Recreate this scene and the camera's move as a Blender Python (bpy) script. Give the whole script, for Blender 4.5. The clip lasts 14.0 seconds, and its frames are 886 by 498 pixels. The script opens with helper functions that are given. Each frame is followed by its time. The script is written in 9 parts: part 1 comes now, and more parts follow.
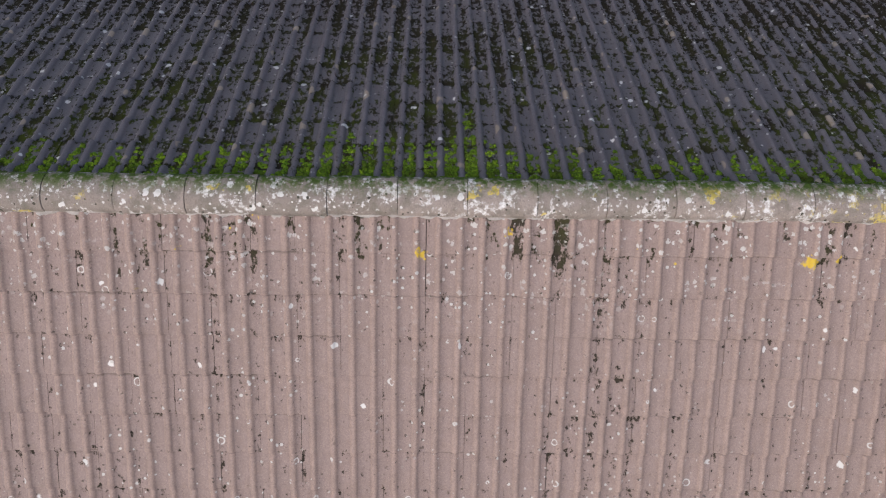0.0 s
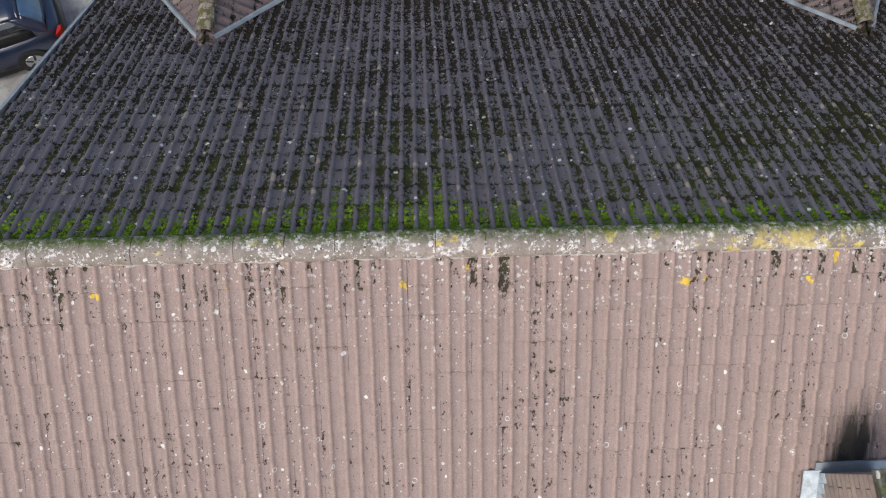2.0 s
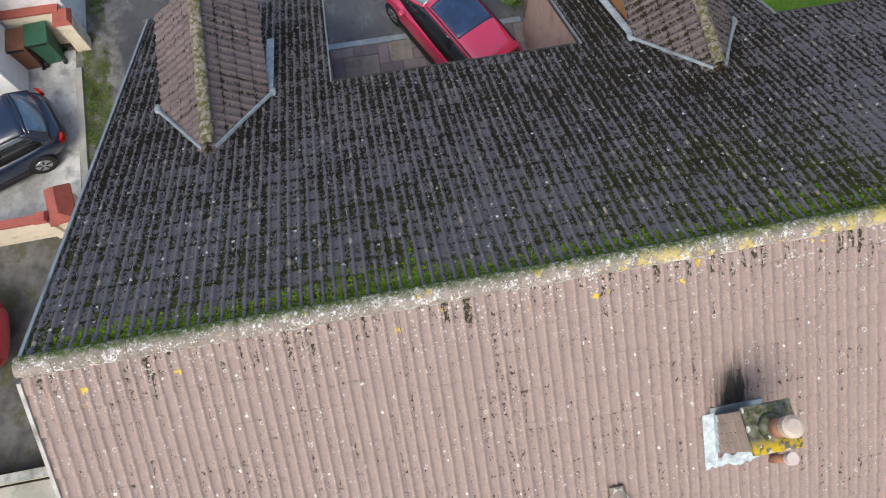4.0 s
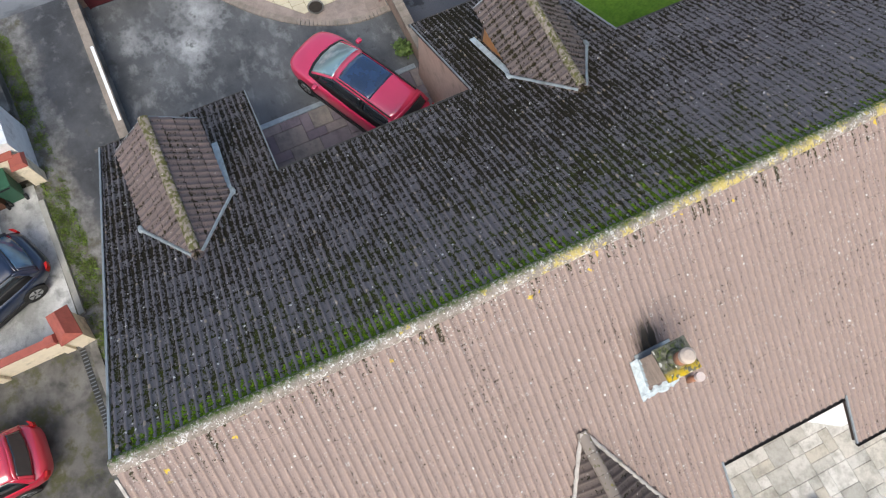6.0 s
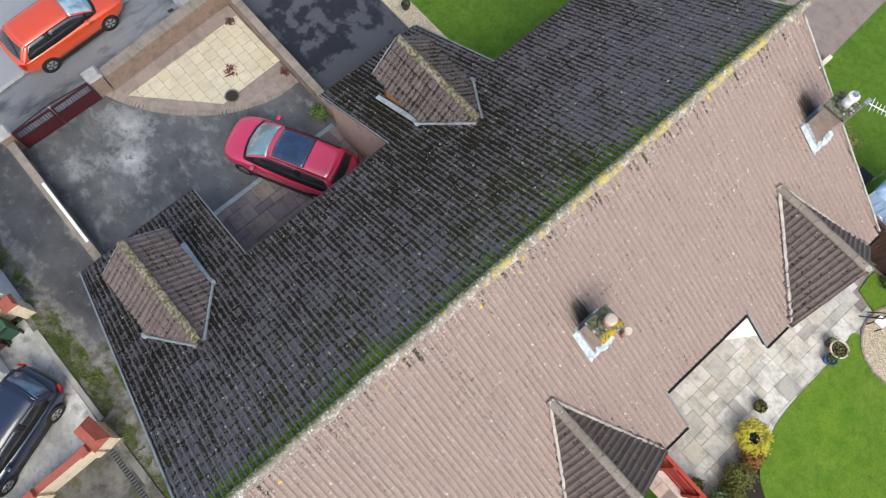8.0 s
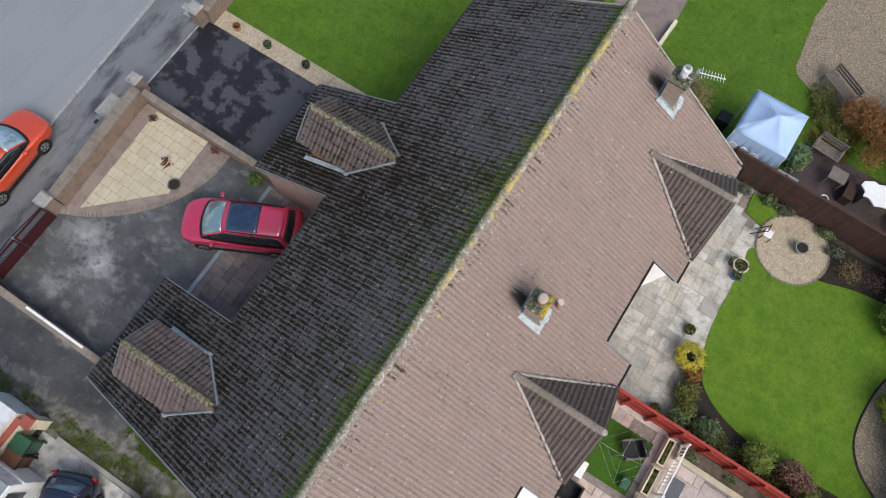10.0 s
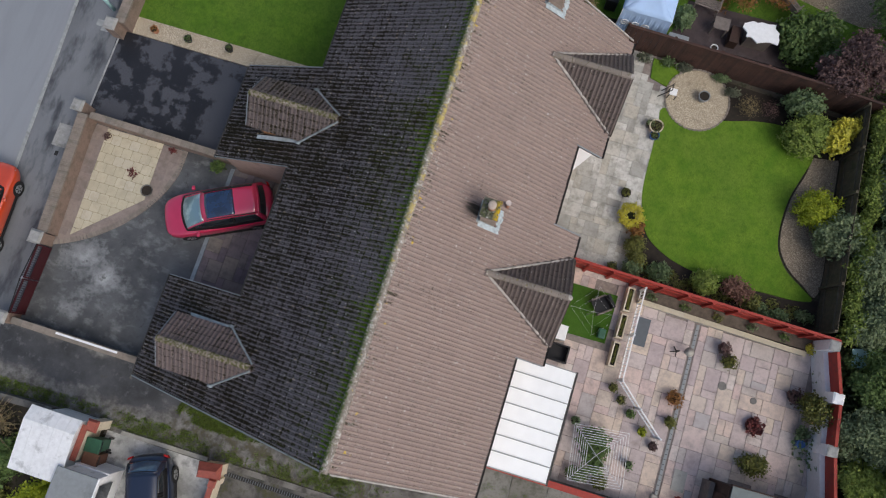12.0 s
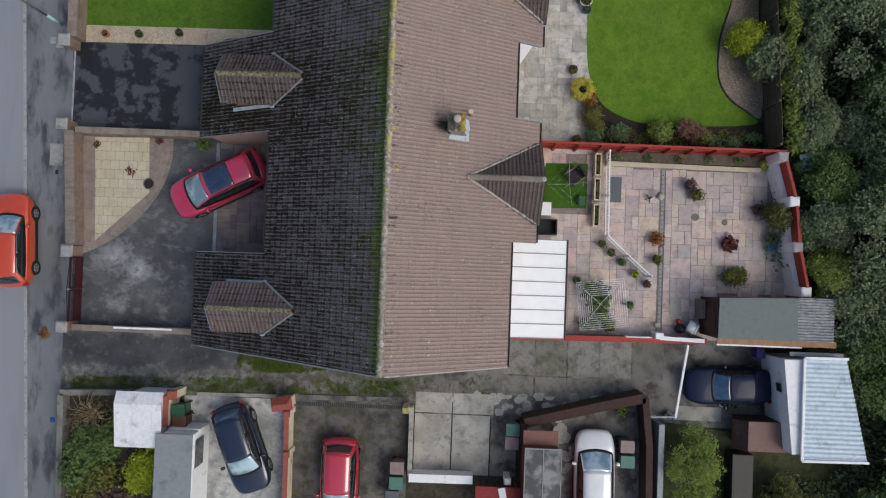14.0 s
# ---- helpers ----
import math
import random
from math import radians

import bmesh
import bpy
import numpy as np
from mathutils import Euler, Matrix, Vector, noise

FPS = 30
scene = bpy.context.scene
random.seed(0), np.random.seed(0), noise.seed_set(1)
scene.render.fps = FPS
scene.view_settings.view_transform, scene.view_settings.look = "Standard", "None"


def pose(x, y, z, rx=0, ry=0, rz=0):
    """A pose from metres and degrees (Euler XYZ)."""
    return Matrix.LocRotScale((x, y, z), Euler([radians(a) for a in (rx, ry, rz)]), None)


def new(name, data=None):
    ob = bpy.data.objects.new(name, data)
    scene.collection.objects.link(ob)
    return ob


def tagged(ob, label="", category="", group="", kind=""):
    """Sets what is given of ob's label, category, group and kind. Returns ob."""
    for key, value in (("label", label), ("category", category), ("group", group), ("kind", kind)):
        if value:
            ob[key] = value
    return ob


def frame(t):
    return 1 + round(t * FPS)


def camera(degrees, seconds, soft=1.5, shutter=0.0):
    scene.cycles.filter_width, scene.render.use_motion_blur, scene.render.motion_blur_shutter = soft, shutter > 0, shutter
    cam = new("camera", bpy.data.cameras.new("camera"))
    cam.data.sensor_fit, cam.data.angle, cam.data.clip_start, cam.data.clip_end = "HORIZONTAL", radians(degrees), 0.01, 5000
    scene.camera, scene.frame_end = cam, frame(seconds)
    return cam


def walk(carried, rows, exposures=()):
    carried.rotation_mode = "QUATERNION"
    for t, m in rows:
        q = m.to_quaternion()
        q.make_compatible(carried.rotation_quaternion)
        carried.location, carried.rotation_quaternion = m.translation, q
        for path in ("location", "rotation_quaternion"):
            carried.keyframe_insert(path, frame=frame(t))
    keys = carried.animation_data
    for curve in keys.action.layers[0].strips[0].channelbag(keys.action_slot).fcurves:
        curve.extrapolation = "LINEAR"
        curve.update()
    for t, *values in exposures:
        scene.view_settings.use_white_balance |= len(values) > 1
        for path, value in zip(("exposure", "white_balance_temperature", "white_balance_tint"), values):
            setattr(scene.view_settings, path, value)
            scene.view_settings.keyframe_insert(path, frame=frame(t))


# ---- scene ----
cam = camera(65.14, 14.0, 1.15)
# seconds, x, y, z, and the turns about x, y and z: a straight climb while the view swings from the ridge to the street grid
ROWS = [
    (0, 1.577, 0.085, 11.344, 16.711, -1.528, 90.256),
    (0.5, 1.658, 0.082, 11.694, 17, -1.572, 90.194),
    (1, 1.72, 0.111, 12.117, 17.058, -1.612, 89.961),
    (1.5, 1.771, 0.174, 12.595, 17.054, -1.562, 89.311),
    (2, 1.833, 0.209, 13.12, 16.963, -1.401, 88.147),
    (2.5, 1.891, 0.231, 13.713, 16.842, -1.212, 86.578),
    (3, 1.898, 0.215, 14.352, 16.786, -1.1, 84.715),
    (3.5, 1.905, 0.187, 15.026, 16.808, -1.107, 82.327),
    (4, 1.911, 0.146, 15.727, 16.781, -1.183, 79.418),
    (4.5, 1.918, 0.091, 16.445, 16.741, -1.296, 76.096),
    (5, 1.927, 0.026, 17.171, 16.73, -1.408, 72.455),
    (5.5, 1.939, -0.05, 17.891, 16.775, -1.482, 68.56),
    (6, 1.954, -0.136, 18.601, 16.885, -1.491, 64.324),
    (6.5, 1.957, -0.199, 19.334, 17.018, -1.318, 60.599),
    (7, 1.973, -0.224, 20.045, 17.068, -1.177, 56.848),
    (7.5, 2.004, -0.221, 20.75, 17.143, -1.016, 52.677),
    (8, 2.044, -0.253, 21.499, 17.222, -0.905, 48.64),
    (8.5, 2.083, -0.302, 22.28, 17.344, -0.75, 44.478),
    (9, 2.13, -0.328, 23.075, 17.414, -0.665, 40.614),
    (9.5, 2.188, -0.347, 23.881, 17.358, -0.574, 36.87),
    (10, 2.264, -0.373, 24.697, 16.966, -0.432, 33.14),
    (10.5, 2.36, -0.418, 25.524, 16.014, -0.229, 29.328),
    (11, 2.481, -0.5, 26.36, 14.243, 0.008, 25.321),
    (11.5, 2.557, -0.574, 27.192, 12.039, 0.323, 21.215),
    (12, 2.574, -0.635, 27.994, 9.75, 0.592, 17.358),
    (12.5, 2.574, -0.653, 28.784, 7.505, 0.806, 13.895),
    (13, 2.61, -0.615, 29.578, 5.387, 1.008, 10.158),
    (13.5, 2.637, -0.593, 30.338, 3.192, 1.223, 6.158),
    (14, 2.638, -0.581, 31.166, 1.26, 1.447, 2.115),
]
EXPOSURES = [(0.0, 0.12, 6500, 13), (1.5, 0.28, 6500, 11), (3.0, 0.5, 6550, 8), (5.5, 0.66, 6550, 6), (7.0, 0.68, 6550, 5), (8.5, 0.62, 6550, 5), (9.75, 0.30, 6550, 6), (11.0, -0.02, 6550, 8), (12.5, -0.18, 6500, 8), (14.0, -0.26, 6450, 7)]
walk(cam, [(t, pose(x, y, z, rx, ry, rz)) for t, x, y, z, rx, ry, rz in ROWS], EXPOSURES)

# ---- light: a bright overcast day, the soft sun high in the south-east ----
world = bpy.data.worlds.new("overcast_sky")
scene.world = world
world.use_nodes = True
wt = world.node_tree
wt.nodes.clear()
SUN_UP, SUN_FROM = 52.0, 118.0   # degrees above the horizon; clockwise from the +y axis
sky = wt.nodes.new("ShaderNodeTexSky")
sky.sky_type = "NISHITA"
sky.sun_disc = False
sky.sun_elevation, sky.sun_rotation = radians(SUN_UP), radians(SUN_FROM)
sky.air_density, sky.dust_density, sky.ozone_density = 1.0, 4.0, 1.5
back = wt.nodes.new("ShaderNodeBackground")
back.inputs["Strength"].default_value = 0.15
wout = wt.nodes.new("ShaderNodeOutputWorld")
wt.links.new(sky.outputs["Color"], back.inputs["Color"])
wt.links.new(back.outputs["Background"], wout.inputs["Surface"])
sun_data = bpy.data.lights.new("sun", "SUN")
sun_data.energy, sun_data.angle, sun_data.color = 1.1, radians(38), (1.0, 0.96, 0.9)
sun = new("sun", sun_data)
sun.rotation_euler = (radians(90 - SUN_UP), 0, radians(180 - SUN_FROM))

# ---- small tools ----
PITCH = 30.5
TP, CP, SP = math.tan(radians(PITCH)), math.cos(radians(PITCH)), math.sin(radians(PITCH))
RIDGE_Z = 7.10          # where the two roof planes would meet


def roof_z(x):
    return RIDGE_Z - TP * abs(x)


def mesh_of(name, bm, material, smooth=False):
    me = bpy.data.meshes.new(name)
    bm.to_mesh(me)
    bm.free()
    if material is not None:
        me.materials.append(material)
    if smooth:
        for p in me.polygons:
            p.use_smooth = True
    return me


def part(name, bm, material, parent=None, label="", world=True, smooth=False):
    """Links a bmesh as one mesh object; with world=True its coordinates are the place's, else the parent's own."""
    if parent is not None and world:
        inv = parent.matrix_basis.inverted()
        if parent.parent is not None:
            inv = inv @ parent.parent.matrix_basis.inverted()
        bm.transform(inv)
    ob = new(name, mesh_of(name, bm, material, smooth))
    ob.parent = parent
    if label:
        tagged(ob, label)
    return ob


def thing(name, at, label, category, rz=0.0, group="", kind=""):
    ob = new(name)
    ob.empty_display_size = 0.2
    ob.matrix_basis = pose(at[0], at[1], at[2], 0, 0, rz)
    return tagged(ob, label, category, group, kind)


def solid(name, bm, material, label, category="", kind="", group="", smooth=False):
    """A top-level mesh whose origin is put at the middle of its base."""
    vs = [v.co.copy() for v in bm.verts]
    lo = Vector([min(v[i] for v in vs) for i in range(3)])
    hi = Vector([max(v[i] for v in vs) for i in range(3)])
    o = Vector(((lo.x + hi.x) / 2, (lo.y + hi.y) / 2, lo.z))
    bm.transform(Matrix.Translation(-o))
    ob = new(name, mesh_of(name, bm, material, smooth))
    ob.location = o
    return tagged(ob, label, category, group, kind)


def add_box(bm, x0, y0, z0, x1, y1, z1, bevel=0.0, m=None):
    mat4 = Matrix.Translation(((x0 + x1) / 2, (y0 + y1) / 2, (z0 + z1) / 2)) @ Matrix.Diagonal((abs(x1 - x0), abs(y1 - y0), abs(z1 - z0), 1))
    g = bmesh.ops.create_cube(bm, size=1.0, matrix=mat4)["verts"]
    if bevel:
        es = list({e for v in g for e in v.link_edges})
        r = bmesh.ops.bevel(bm, geom=es, offset=bevel, segments=2, affect="EDGES", profile=0.6)
        g = list({v for fc in r["faces"] for v in fc.verts} | {v for v in g if v.is_valid})
    if m is not None:
        bmesh.ops.transform(bm, matrix=m, verts=g)
    return g


def box(x0, y0, z0, x1, y1, z1, bevel=0.0):
    bm = bmesh.new()
    add_box(bm, x0, y0, z0, x1, y1, z1, bevel)
    return bm


def add_bar(bm, a, b, w, h, up=(0, 0, 1)):
    """A bar from a to b, w wide and h high about its axis."""
    a, b = Vector(a), Vector(b)
    d = b - a
    n = d.length
    x = d.normalized()
    y = Vector(up).cross(x)
    if y.length < 1e-5:
        y = Vector((0, 1, 0)).cross(x)
    y.normalize()
    z = x.cross(y)
    m = Matrix((( x.x, y.x, z.x, 0), (x.y, y.y, z.y, 0), (x.z, y.z, z.z, 0), (0, 0, 0, 1)))
    m = Matrix.Translation((a + b) / 2) @ m @ Matrix.Diagonal((n, w, h, 1))
    return bmesh.ops.create_cube(bm, size=1.0, matrix=m)["verts"]


def add_cyl(bm, a, b, r0, r1, seg=12, caps=True):
    a, b = Vector(a), Vector(b)
    q = (b - a).to_track_quat("Z", "Y").to_matrix().to_4x4()
    m = Matrix.Translation((a + b) / 2) @ q
    return bmesh.ops.create_cone(bm, cap_ends=caps, segments=seg, radius1=r0, radius2=r1, depth=(b - a).length, matrix=m)["verts"]


def add_prism(bm, pts, z0, z1):
    """A slab over a polygon (x, y), from z0 to z1."""
    lo = [bm.verts.new((p[0], p[1], z0)) for p in pts]
    hi = [bm.verts.new((p[0], p[1], z1)) for p in pts]
    n = len(pts)
    bm.faces.new(hi)
    bm.faces.new(lo[::-1])
    for i in range(n):
        bm.faces.new((lo[i], lo[(i + 1) % n], hi[(i + 1) % n], hi[i]))
    bmesh.ops.recalc_face_normals(bm, faces=bm.faces[:])


def prism(pts, z0, z1):
    bm = bmesh.new()
    add_prism(bm, pts, z0, z1)
    return bm


def ring_points(cx, cy, rx, ry, n=32, wob=0.0, seed=0):
    r = random.Random(seed)
    return [(cx + rx * math.cos(a) * (1 + wob * (r.random() - 0.5)), cy + ry * math.sin(a) * (1 + wob * (r.random() - 0.5)))
            for a in [2 * math.pi * i / n for i in range(n)]]


def smooth_line(pts, per=6, closed=False):
    """Catmull-Rom through 2D points."""
    out, n = [], len(pts)
    for i in range(n if closed else n - 1):
        p = [Vector(pts[(i + k) % n] if closed else pts[min(max(i + k, 0), n - 1)]) for k in (-1, 0, 1, 2)]
        for j in range(per):
            t = j / per
            q = 0.5 * ((2 * p[1]) + (p[2] - p[0]) * t + (2 * p[0] - 5 * p[1] + 4 * p[2] - p[3]) * t * t + (3 * p[1] - p[0] - 3 * p[2] + p[3]) * t ** 3)
            out.append(tuple(q))
    if not closed:
        out.append(tuple(pts[-1]))
    return out

# ---- materials ----
class Nodes:
    """A node material under construction: world-position noise, spots and mixes."""

    def __init__(self, name, rough=0.85, metal=0.0, spec=0.35):
        self.m = bpy.data.materials.new(name)
        self.m.use_nodes = True
        self.t = self.m.node_tree
        self.b = self.t.nodes["Principled BSDF"]
        self.b.inputs["Roughness"].default_value = rough
        self.b.inputs["Metallic"].default_value = metal
        self.b.inputs["Specular IOR Level"].default_value = spec
        self.pos = self.add("ShaderNodeNewGeometry").outputs["Position"]

    def add(self, kind):
        return self.t.nodes.new(kind)

    def put(self, socket, value):
        if hasattr(value, "links"):
            self.t.links.new(value, socket)
        elif isinstance(value, (tuple, list)) and len(value) == 3 and socket.type == "RGBA":
            socket.default_value = (*value, 1)
        else:
            socket.default_value = value

    def stretch(self, sx, sy, sz, turn=0.0):
        n = self.add("ShaderNodeMapping")
        self.put(n.inputs["Vector"], self.pos)
        n.inputs["Scale"].default_value = (sx, sy, sz)
        n.inputs["Rotation"].default_value = (0, 0, radians(turn))
        return n.outputs["Vector"]

    def noise(self, scale, detail=4.0, rough=0.55, vec=None, warp=0.0):
        n = self.add("ShaderNodeTexNoise")
        self.put(n.inputs["Vector"], vec if vec is not None else self.pos)
        n.inputs["Scale"].default_value, n.inputs["Detail"].default_value = scale, detail
        n.inputs["Roughness"].default_value, n.inputs["Distortion"].default_value = rough, warp
        return n.outputs["Fac"]

    def ramp(self, value, lo, hi, a=0.0, b=1.0):
        n = self.add("ShaderNodeMapRange")
        n.clamp = True
        self.put(n.inputs["Value"], value)
        n.inputs["From Min"].default_value, n.inputs["From Max"].default_value = lo, hi
        n.inputs["To Min"].default_value, n.inputs["To Max"].default_value = a, b
        return n.outputs["Result"]

    def math(self, op, a, b=0.0, clamp=False):
        n = self.add("ShaderNodeMath")
        n.operation, n.use_clamp = op, clamp
        self.put(n.inputs[0], a)
        self.put(n.inputs[1], b)
        return n.outputs[0]

    def mix(self, fac, a, b):
        n = self.add("ShaderNodeMix")
        n.data_type = "RGBA"
        self.put(n.inputs[0], fac)
        self.put(n.inputs[6], a)
        self.put(n.inputs[7], b)
        return n.outputs[2]

    def spots(self, scale, share, size, vec=None, ragged=0.25):
        """Round spots of uneven size in a share of the cells of a Voronoi pattern."""
        v = self.add("ShaderNodeTexVoronoi")
        base = vec if vec is not None else self.pos
        if ragged:
            w = self.add("ShaderNodeTexNoise")
            self.put(w.inputs["Vector"], base)
            w.inputs["Scale"].default_value, w.inputs["Detail"].default_value = scale * 2.2, 2.0
            mixv = self.add("ShaderNodeVectorMath")
            mixv.operation = "MULTIPLY_ADD"
            self.put(mixv.inputs[0], w.outputs["Color"])
            mixv.inputs[1].default_value = (ragged / scale,) * 3
            self.put(mixv.inputs[2], base)
            base = mixv.outputs[0]
        self.put(v.inputs["Vector"], base)
        v.inputs["Scale"].default_value = scale
        sep = self.add("ShaderNodeSeparateColor")
        self.put(sep.inputs[0], v.outputs["Color"])
        keep = self.math("LESS_THAN", sep.outputs[0], share)
        rad = self.math("MULTIPLY", self.math("ADD", sep.outputs[1], 0.35), size)
        edge = self.math("SUBTRACT", rad, v.outputs["Distance"])
        return self.math("MULTIPLY", self.ramp(edge, 0.0, 0.045), keep)

    def rings(self, scale, share, size):
        """Thin broken rings of lichen in a share of the cells of a Voronoi pattern."""
        v = self.add("ShaderNodeTexVoronoi")
        self.put(v.inputs["Vector"], self.pos)
        v.inputs["Scale"].default_value = scale
        sep = self.add("ShaderNodeSeparateColor")
        self.put(sep.inputs[0], v.outputs["Color"])
        keep = self.math("LESS_THAN", sep.outputs[0], share)
        rad = self.math("MULTIPLY", self.math("ADD", sep.outputs[1], 0.4), size)
        off = self.math("ABSOLUTE", self.math("SUBTRACT", rad, v.outputs["Distance"]))
        ring = self.math("MULTIPLY", self.ramp(off, 0.045, 0.015), keep)
        return self.math("MULTIPLY", ring, self.ramp(self.noise(scale * 4, 3, 0.6), 0.42, 0.5))

    def axis(self, n):
        s = self.add("ShaderNodeSeparateXYZ")
        self.put(s.inputs[0], self.pos)
        return s.outputs[n]

    def chance(self):
        """A random number for each object and for each loose piece of a joined mesh."""
        o = self.add("ShaderNodeObjectInfo").outputs["Random"]
        g = self.add("ShaderNodeNewGeometry").outputs["Random Per Island"]
        return self.math("FRACT", self.math("ADD", self.math("MULTIPLY", o, 7.31), self.math("MULTIPLY", g, 5.17)))

    def attr(self, name):
        n = self.add("ShaderNodeAttribute")
        n.attribute_name = name
        return n.outputs["Fac"]

    def bump(self, height, strength=0.4, dist=0.01):
        n = self.add("ShaderNodeBump")
        n.inputs["Strength"].default_value, n.inputs["Distance"].default_value = strength, dist
        self.put(n.inputs["Height"], height)
        self.put(self.b.inputs["Normal"], n.outputs["Normal"])

    def done(self, color, rough=None):
        self.put(self.b.inputs["Base Color"], color)
        if rough is not None:
            self.put(self.b.inputs["Roughness"], rough)
        return self.m


def plain(name, c, rough=0.8, metal=0.0, vary=0.18, scale=6.0, fine=70.0, bump=0.25, spec=0.35, dirt=None, dirt_share=(0.55, 0.75), dirt_scale=2.0):
    """A surface of one colour with soft and fine variation, optional dirt patches and a fine grain."""
    n = Nodes(name, rough, metal, spec)
    soft, fineN = n.noise(scale, 4), n.noise(fine, 3)
    f = n.math("ADD", n.math("MULTIPLY", soft, 0.65), n.math("MULTIPLY", fineN, 0.35))
    lo, hi = tuple(v * (1 - vary) for v in c), tuple(min(v * (1 + vary), 0.95) for v in c)
    col = n.mix(n.ramp(f, 0.33, 0.67), lo, hi)
    if dirt:
        d = n.ramp(n.noise(dirt_scale, 6, 0.65), *dirt_share)
        col = n.mix(d, col, dirt)
    if bump:
        n.bump(fineN, bump, 0.004)
    return n.done(col, n.ramp(soft, 0.3, 0.7, max(rough - 0.07, 0.03), min(rough + 0.07, 1.0)))


def tile_material(name, base, vary, growth_shade_dark, growth_green, start, white, yellow=0.0, soot=(), tan=0.0, cells=0.10, gloss=(0.62, 0.45), crest=1.1, green_zone=2.6, ridge_dirt=0.0, band=0.10, soft=0.05, pan_tone=None, course=0.5):
    """Weathered concrete roof tile. Every tile and every pan differs; growth lodges in the pans and at the laps."""
    n = Nodes(name, gloss[0], 0.0, gloss[1])
    pan, run, cell = n.attr("pan"), n.attr("run"), n.attr("cell")
    ch = n.chance()
    far = n.math("ABSOLUTE", n.axis(0))
    wn = n.add("ShaderNodeTexWhiteNoise")
    wn.noise_dimensions = "1D"
    n.put(wn.inputs["W"], n.math("ADD", n.math("MULTIPLY", ch, 917.3), n.math("MULTIPLY", n.math("ROUND", cell), 31.7)))
    each = wn.outputs["Value"]
    lo, hi = tuple(v * (1 - vary) for v in base), tuple(v * (1 + vary) for v in base)
    col = n.mix(ch, lo, hi)
    col = n.mix(n.ramp(n.noise(0.45, 4, 0.6), 0.35, 0.7, 0.0, 0.5), col, tuple(v * 1.14 for v in base))
    # crests paler, pans darker: real tile tone plus painted light on the rolls
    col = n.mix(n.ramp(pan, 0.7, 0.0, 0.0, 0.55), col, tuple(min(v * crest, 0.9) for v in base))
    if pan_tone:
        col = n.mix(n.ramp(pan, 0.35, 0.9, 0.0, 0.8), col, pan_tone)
    grain = n.noise(75, 5, 0.75)
    col = n.mix(n.ramp(grain, 0.40, 0.66, 0.0, 0.6), col, tuple(v * 0.55 for v in base))
    col = n.mix(n.ramp(n.noise(11, 5, 0.65), 0.44, 0.64, 0.0, 0.45), col, tuple(v * 0.68 for v in base))
    col = n.mix(n.ramp(n.noise(160, 2, 0.6), 0.55, 0.75, 0.0, 0.5), col, tuple(min(v * 1.5, 0.6) for v in base))
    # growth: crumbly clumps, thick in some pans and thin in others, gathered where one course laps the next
    crumb = n.noise(22.0, 5, 0.66, n.stretch(0.8, 1.1, 0.8))
    patchy = n.noise(1.1, 4, 0.6)
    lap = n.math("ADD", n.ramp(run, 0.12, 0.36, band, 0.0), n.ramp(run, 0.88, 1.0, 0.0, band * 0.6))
    g = n.math("ADD", crumb, n.math("MULTIPLY", n.math("SUBTRACT", patchy, 0.5), 0.32))
    g = n.math("ADD", g, n.math("MULTIPLY", n.math("SUBTRACT", each, 0.5), cells * 2))
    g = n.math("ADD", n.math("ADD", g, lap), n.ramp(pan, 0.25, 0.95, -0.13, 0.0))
    g = n.math("ADD", g, n.ramp(pan, 1.1, 1.7, 0.0, 0.06))
    if tan:
        g = n.math("ADD", g, n.ramp(far, 0.8, 5.0, -0.018, 0.060))
        g = n.math("ADD", g, n.math("SUBTRACT", n.ramp(n.axis(1), 2.2, 4.6, 0.0, 0.060), n.ramp(n.axis(1), 6.9, 7.9, 0.0, 0.085)))
    if ridge_dirt:
        g = n.math("ADD", g, n.math("MULTIPLY", n.ramp(far, 0.16, 0.62, ridge_dirt, 0.0), n.ramp(n.noise(3.1, 3, 0.6, n.stretch(0.3, 1.6, 0.3)), 0.40, 0.62, -0.3, 1.0)))
    green = n.math("MULTIPLY", n.ramp(far, 0.15, green_zone, 1.0, 0.0), n.ramp(n.noise(5.0, 3, 0.6), 0.35, 0.6))
    gcol = n.mix(green, growth_shade_dark, growth_green)
    gcol = n.mix(n.ramp(n.noise(95, 3, 0.7), 0.40, 0.7, 0.0, 0.6), gcol, tuple(v * 2.0 for v in growth_shade_dark))
    col = n.mix(n.ramp(g, start - 0.012, start + soft), col, gcol)
    # dark line at every lap: shade under the tile noses, painted in
    lap_shade = n.math("MULTIPLY", n.ramp(run, 0.160, 0.122), n.ramp(n.noise(14, 3, 0.6), 0.18, 0.62))
    col = n.mix(n.math("MULTIPLY", lap_shade, course), col, growth_shade_dark)
    pits = n.math("MULTIPLY", n.spots(34, 0.16, 0.30, ragged=0.9), n.ramp(n.noise(2.6, 3), 0.36, 0.56))
    col = n.mix(n.math("MULTIPLY", pits, 0.70), col, growth_shade_dark)
    n.put(n.b.inputs["Specular IOR Level"], n.ramp(g, start, start + 0.05, gloss[1], 0.04))
    # lichen
    if tan:
        col = n.mix(n.math("MULTIPLY", n.spots(5.0, tan, 0.25, ragged=0.12), n.ramp(pan, 0.9, 0.3)), col, (0.34, 0.27, 0.20))
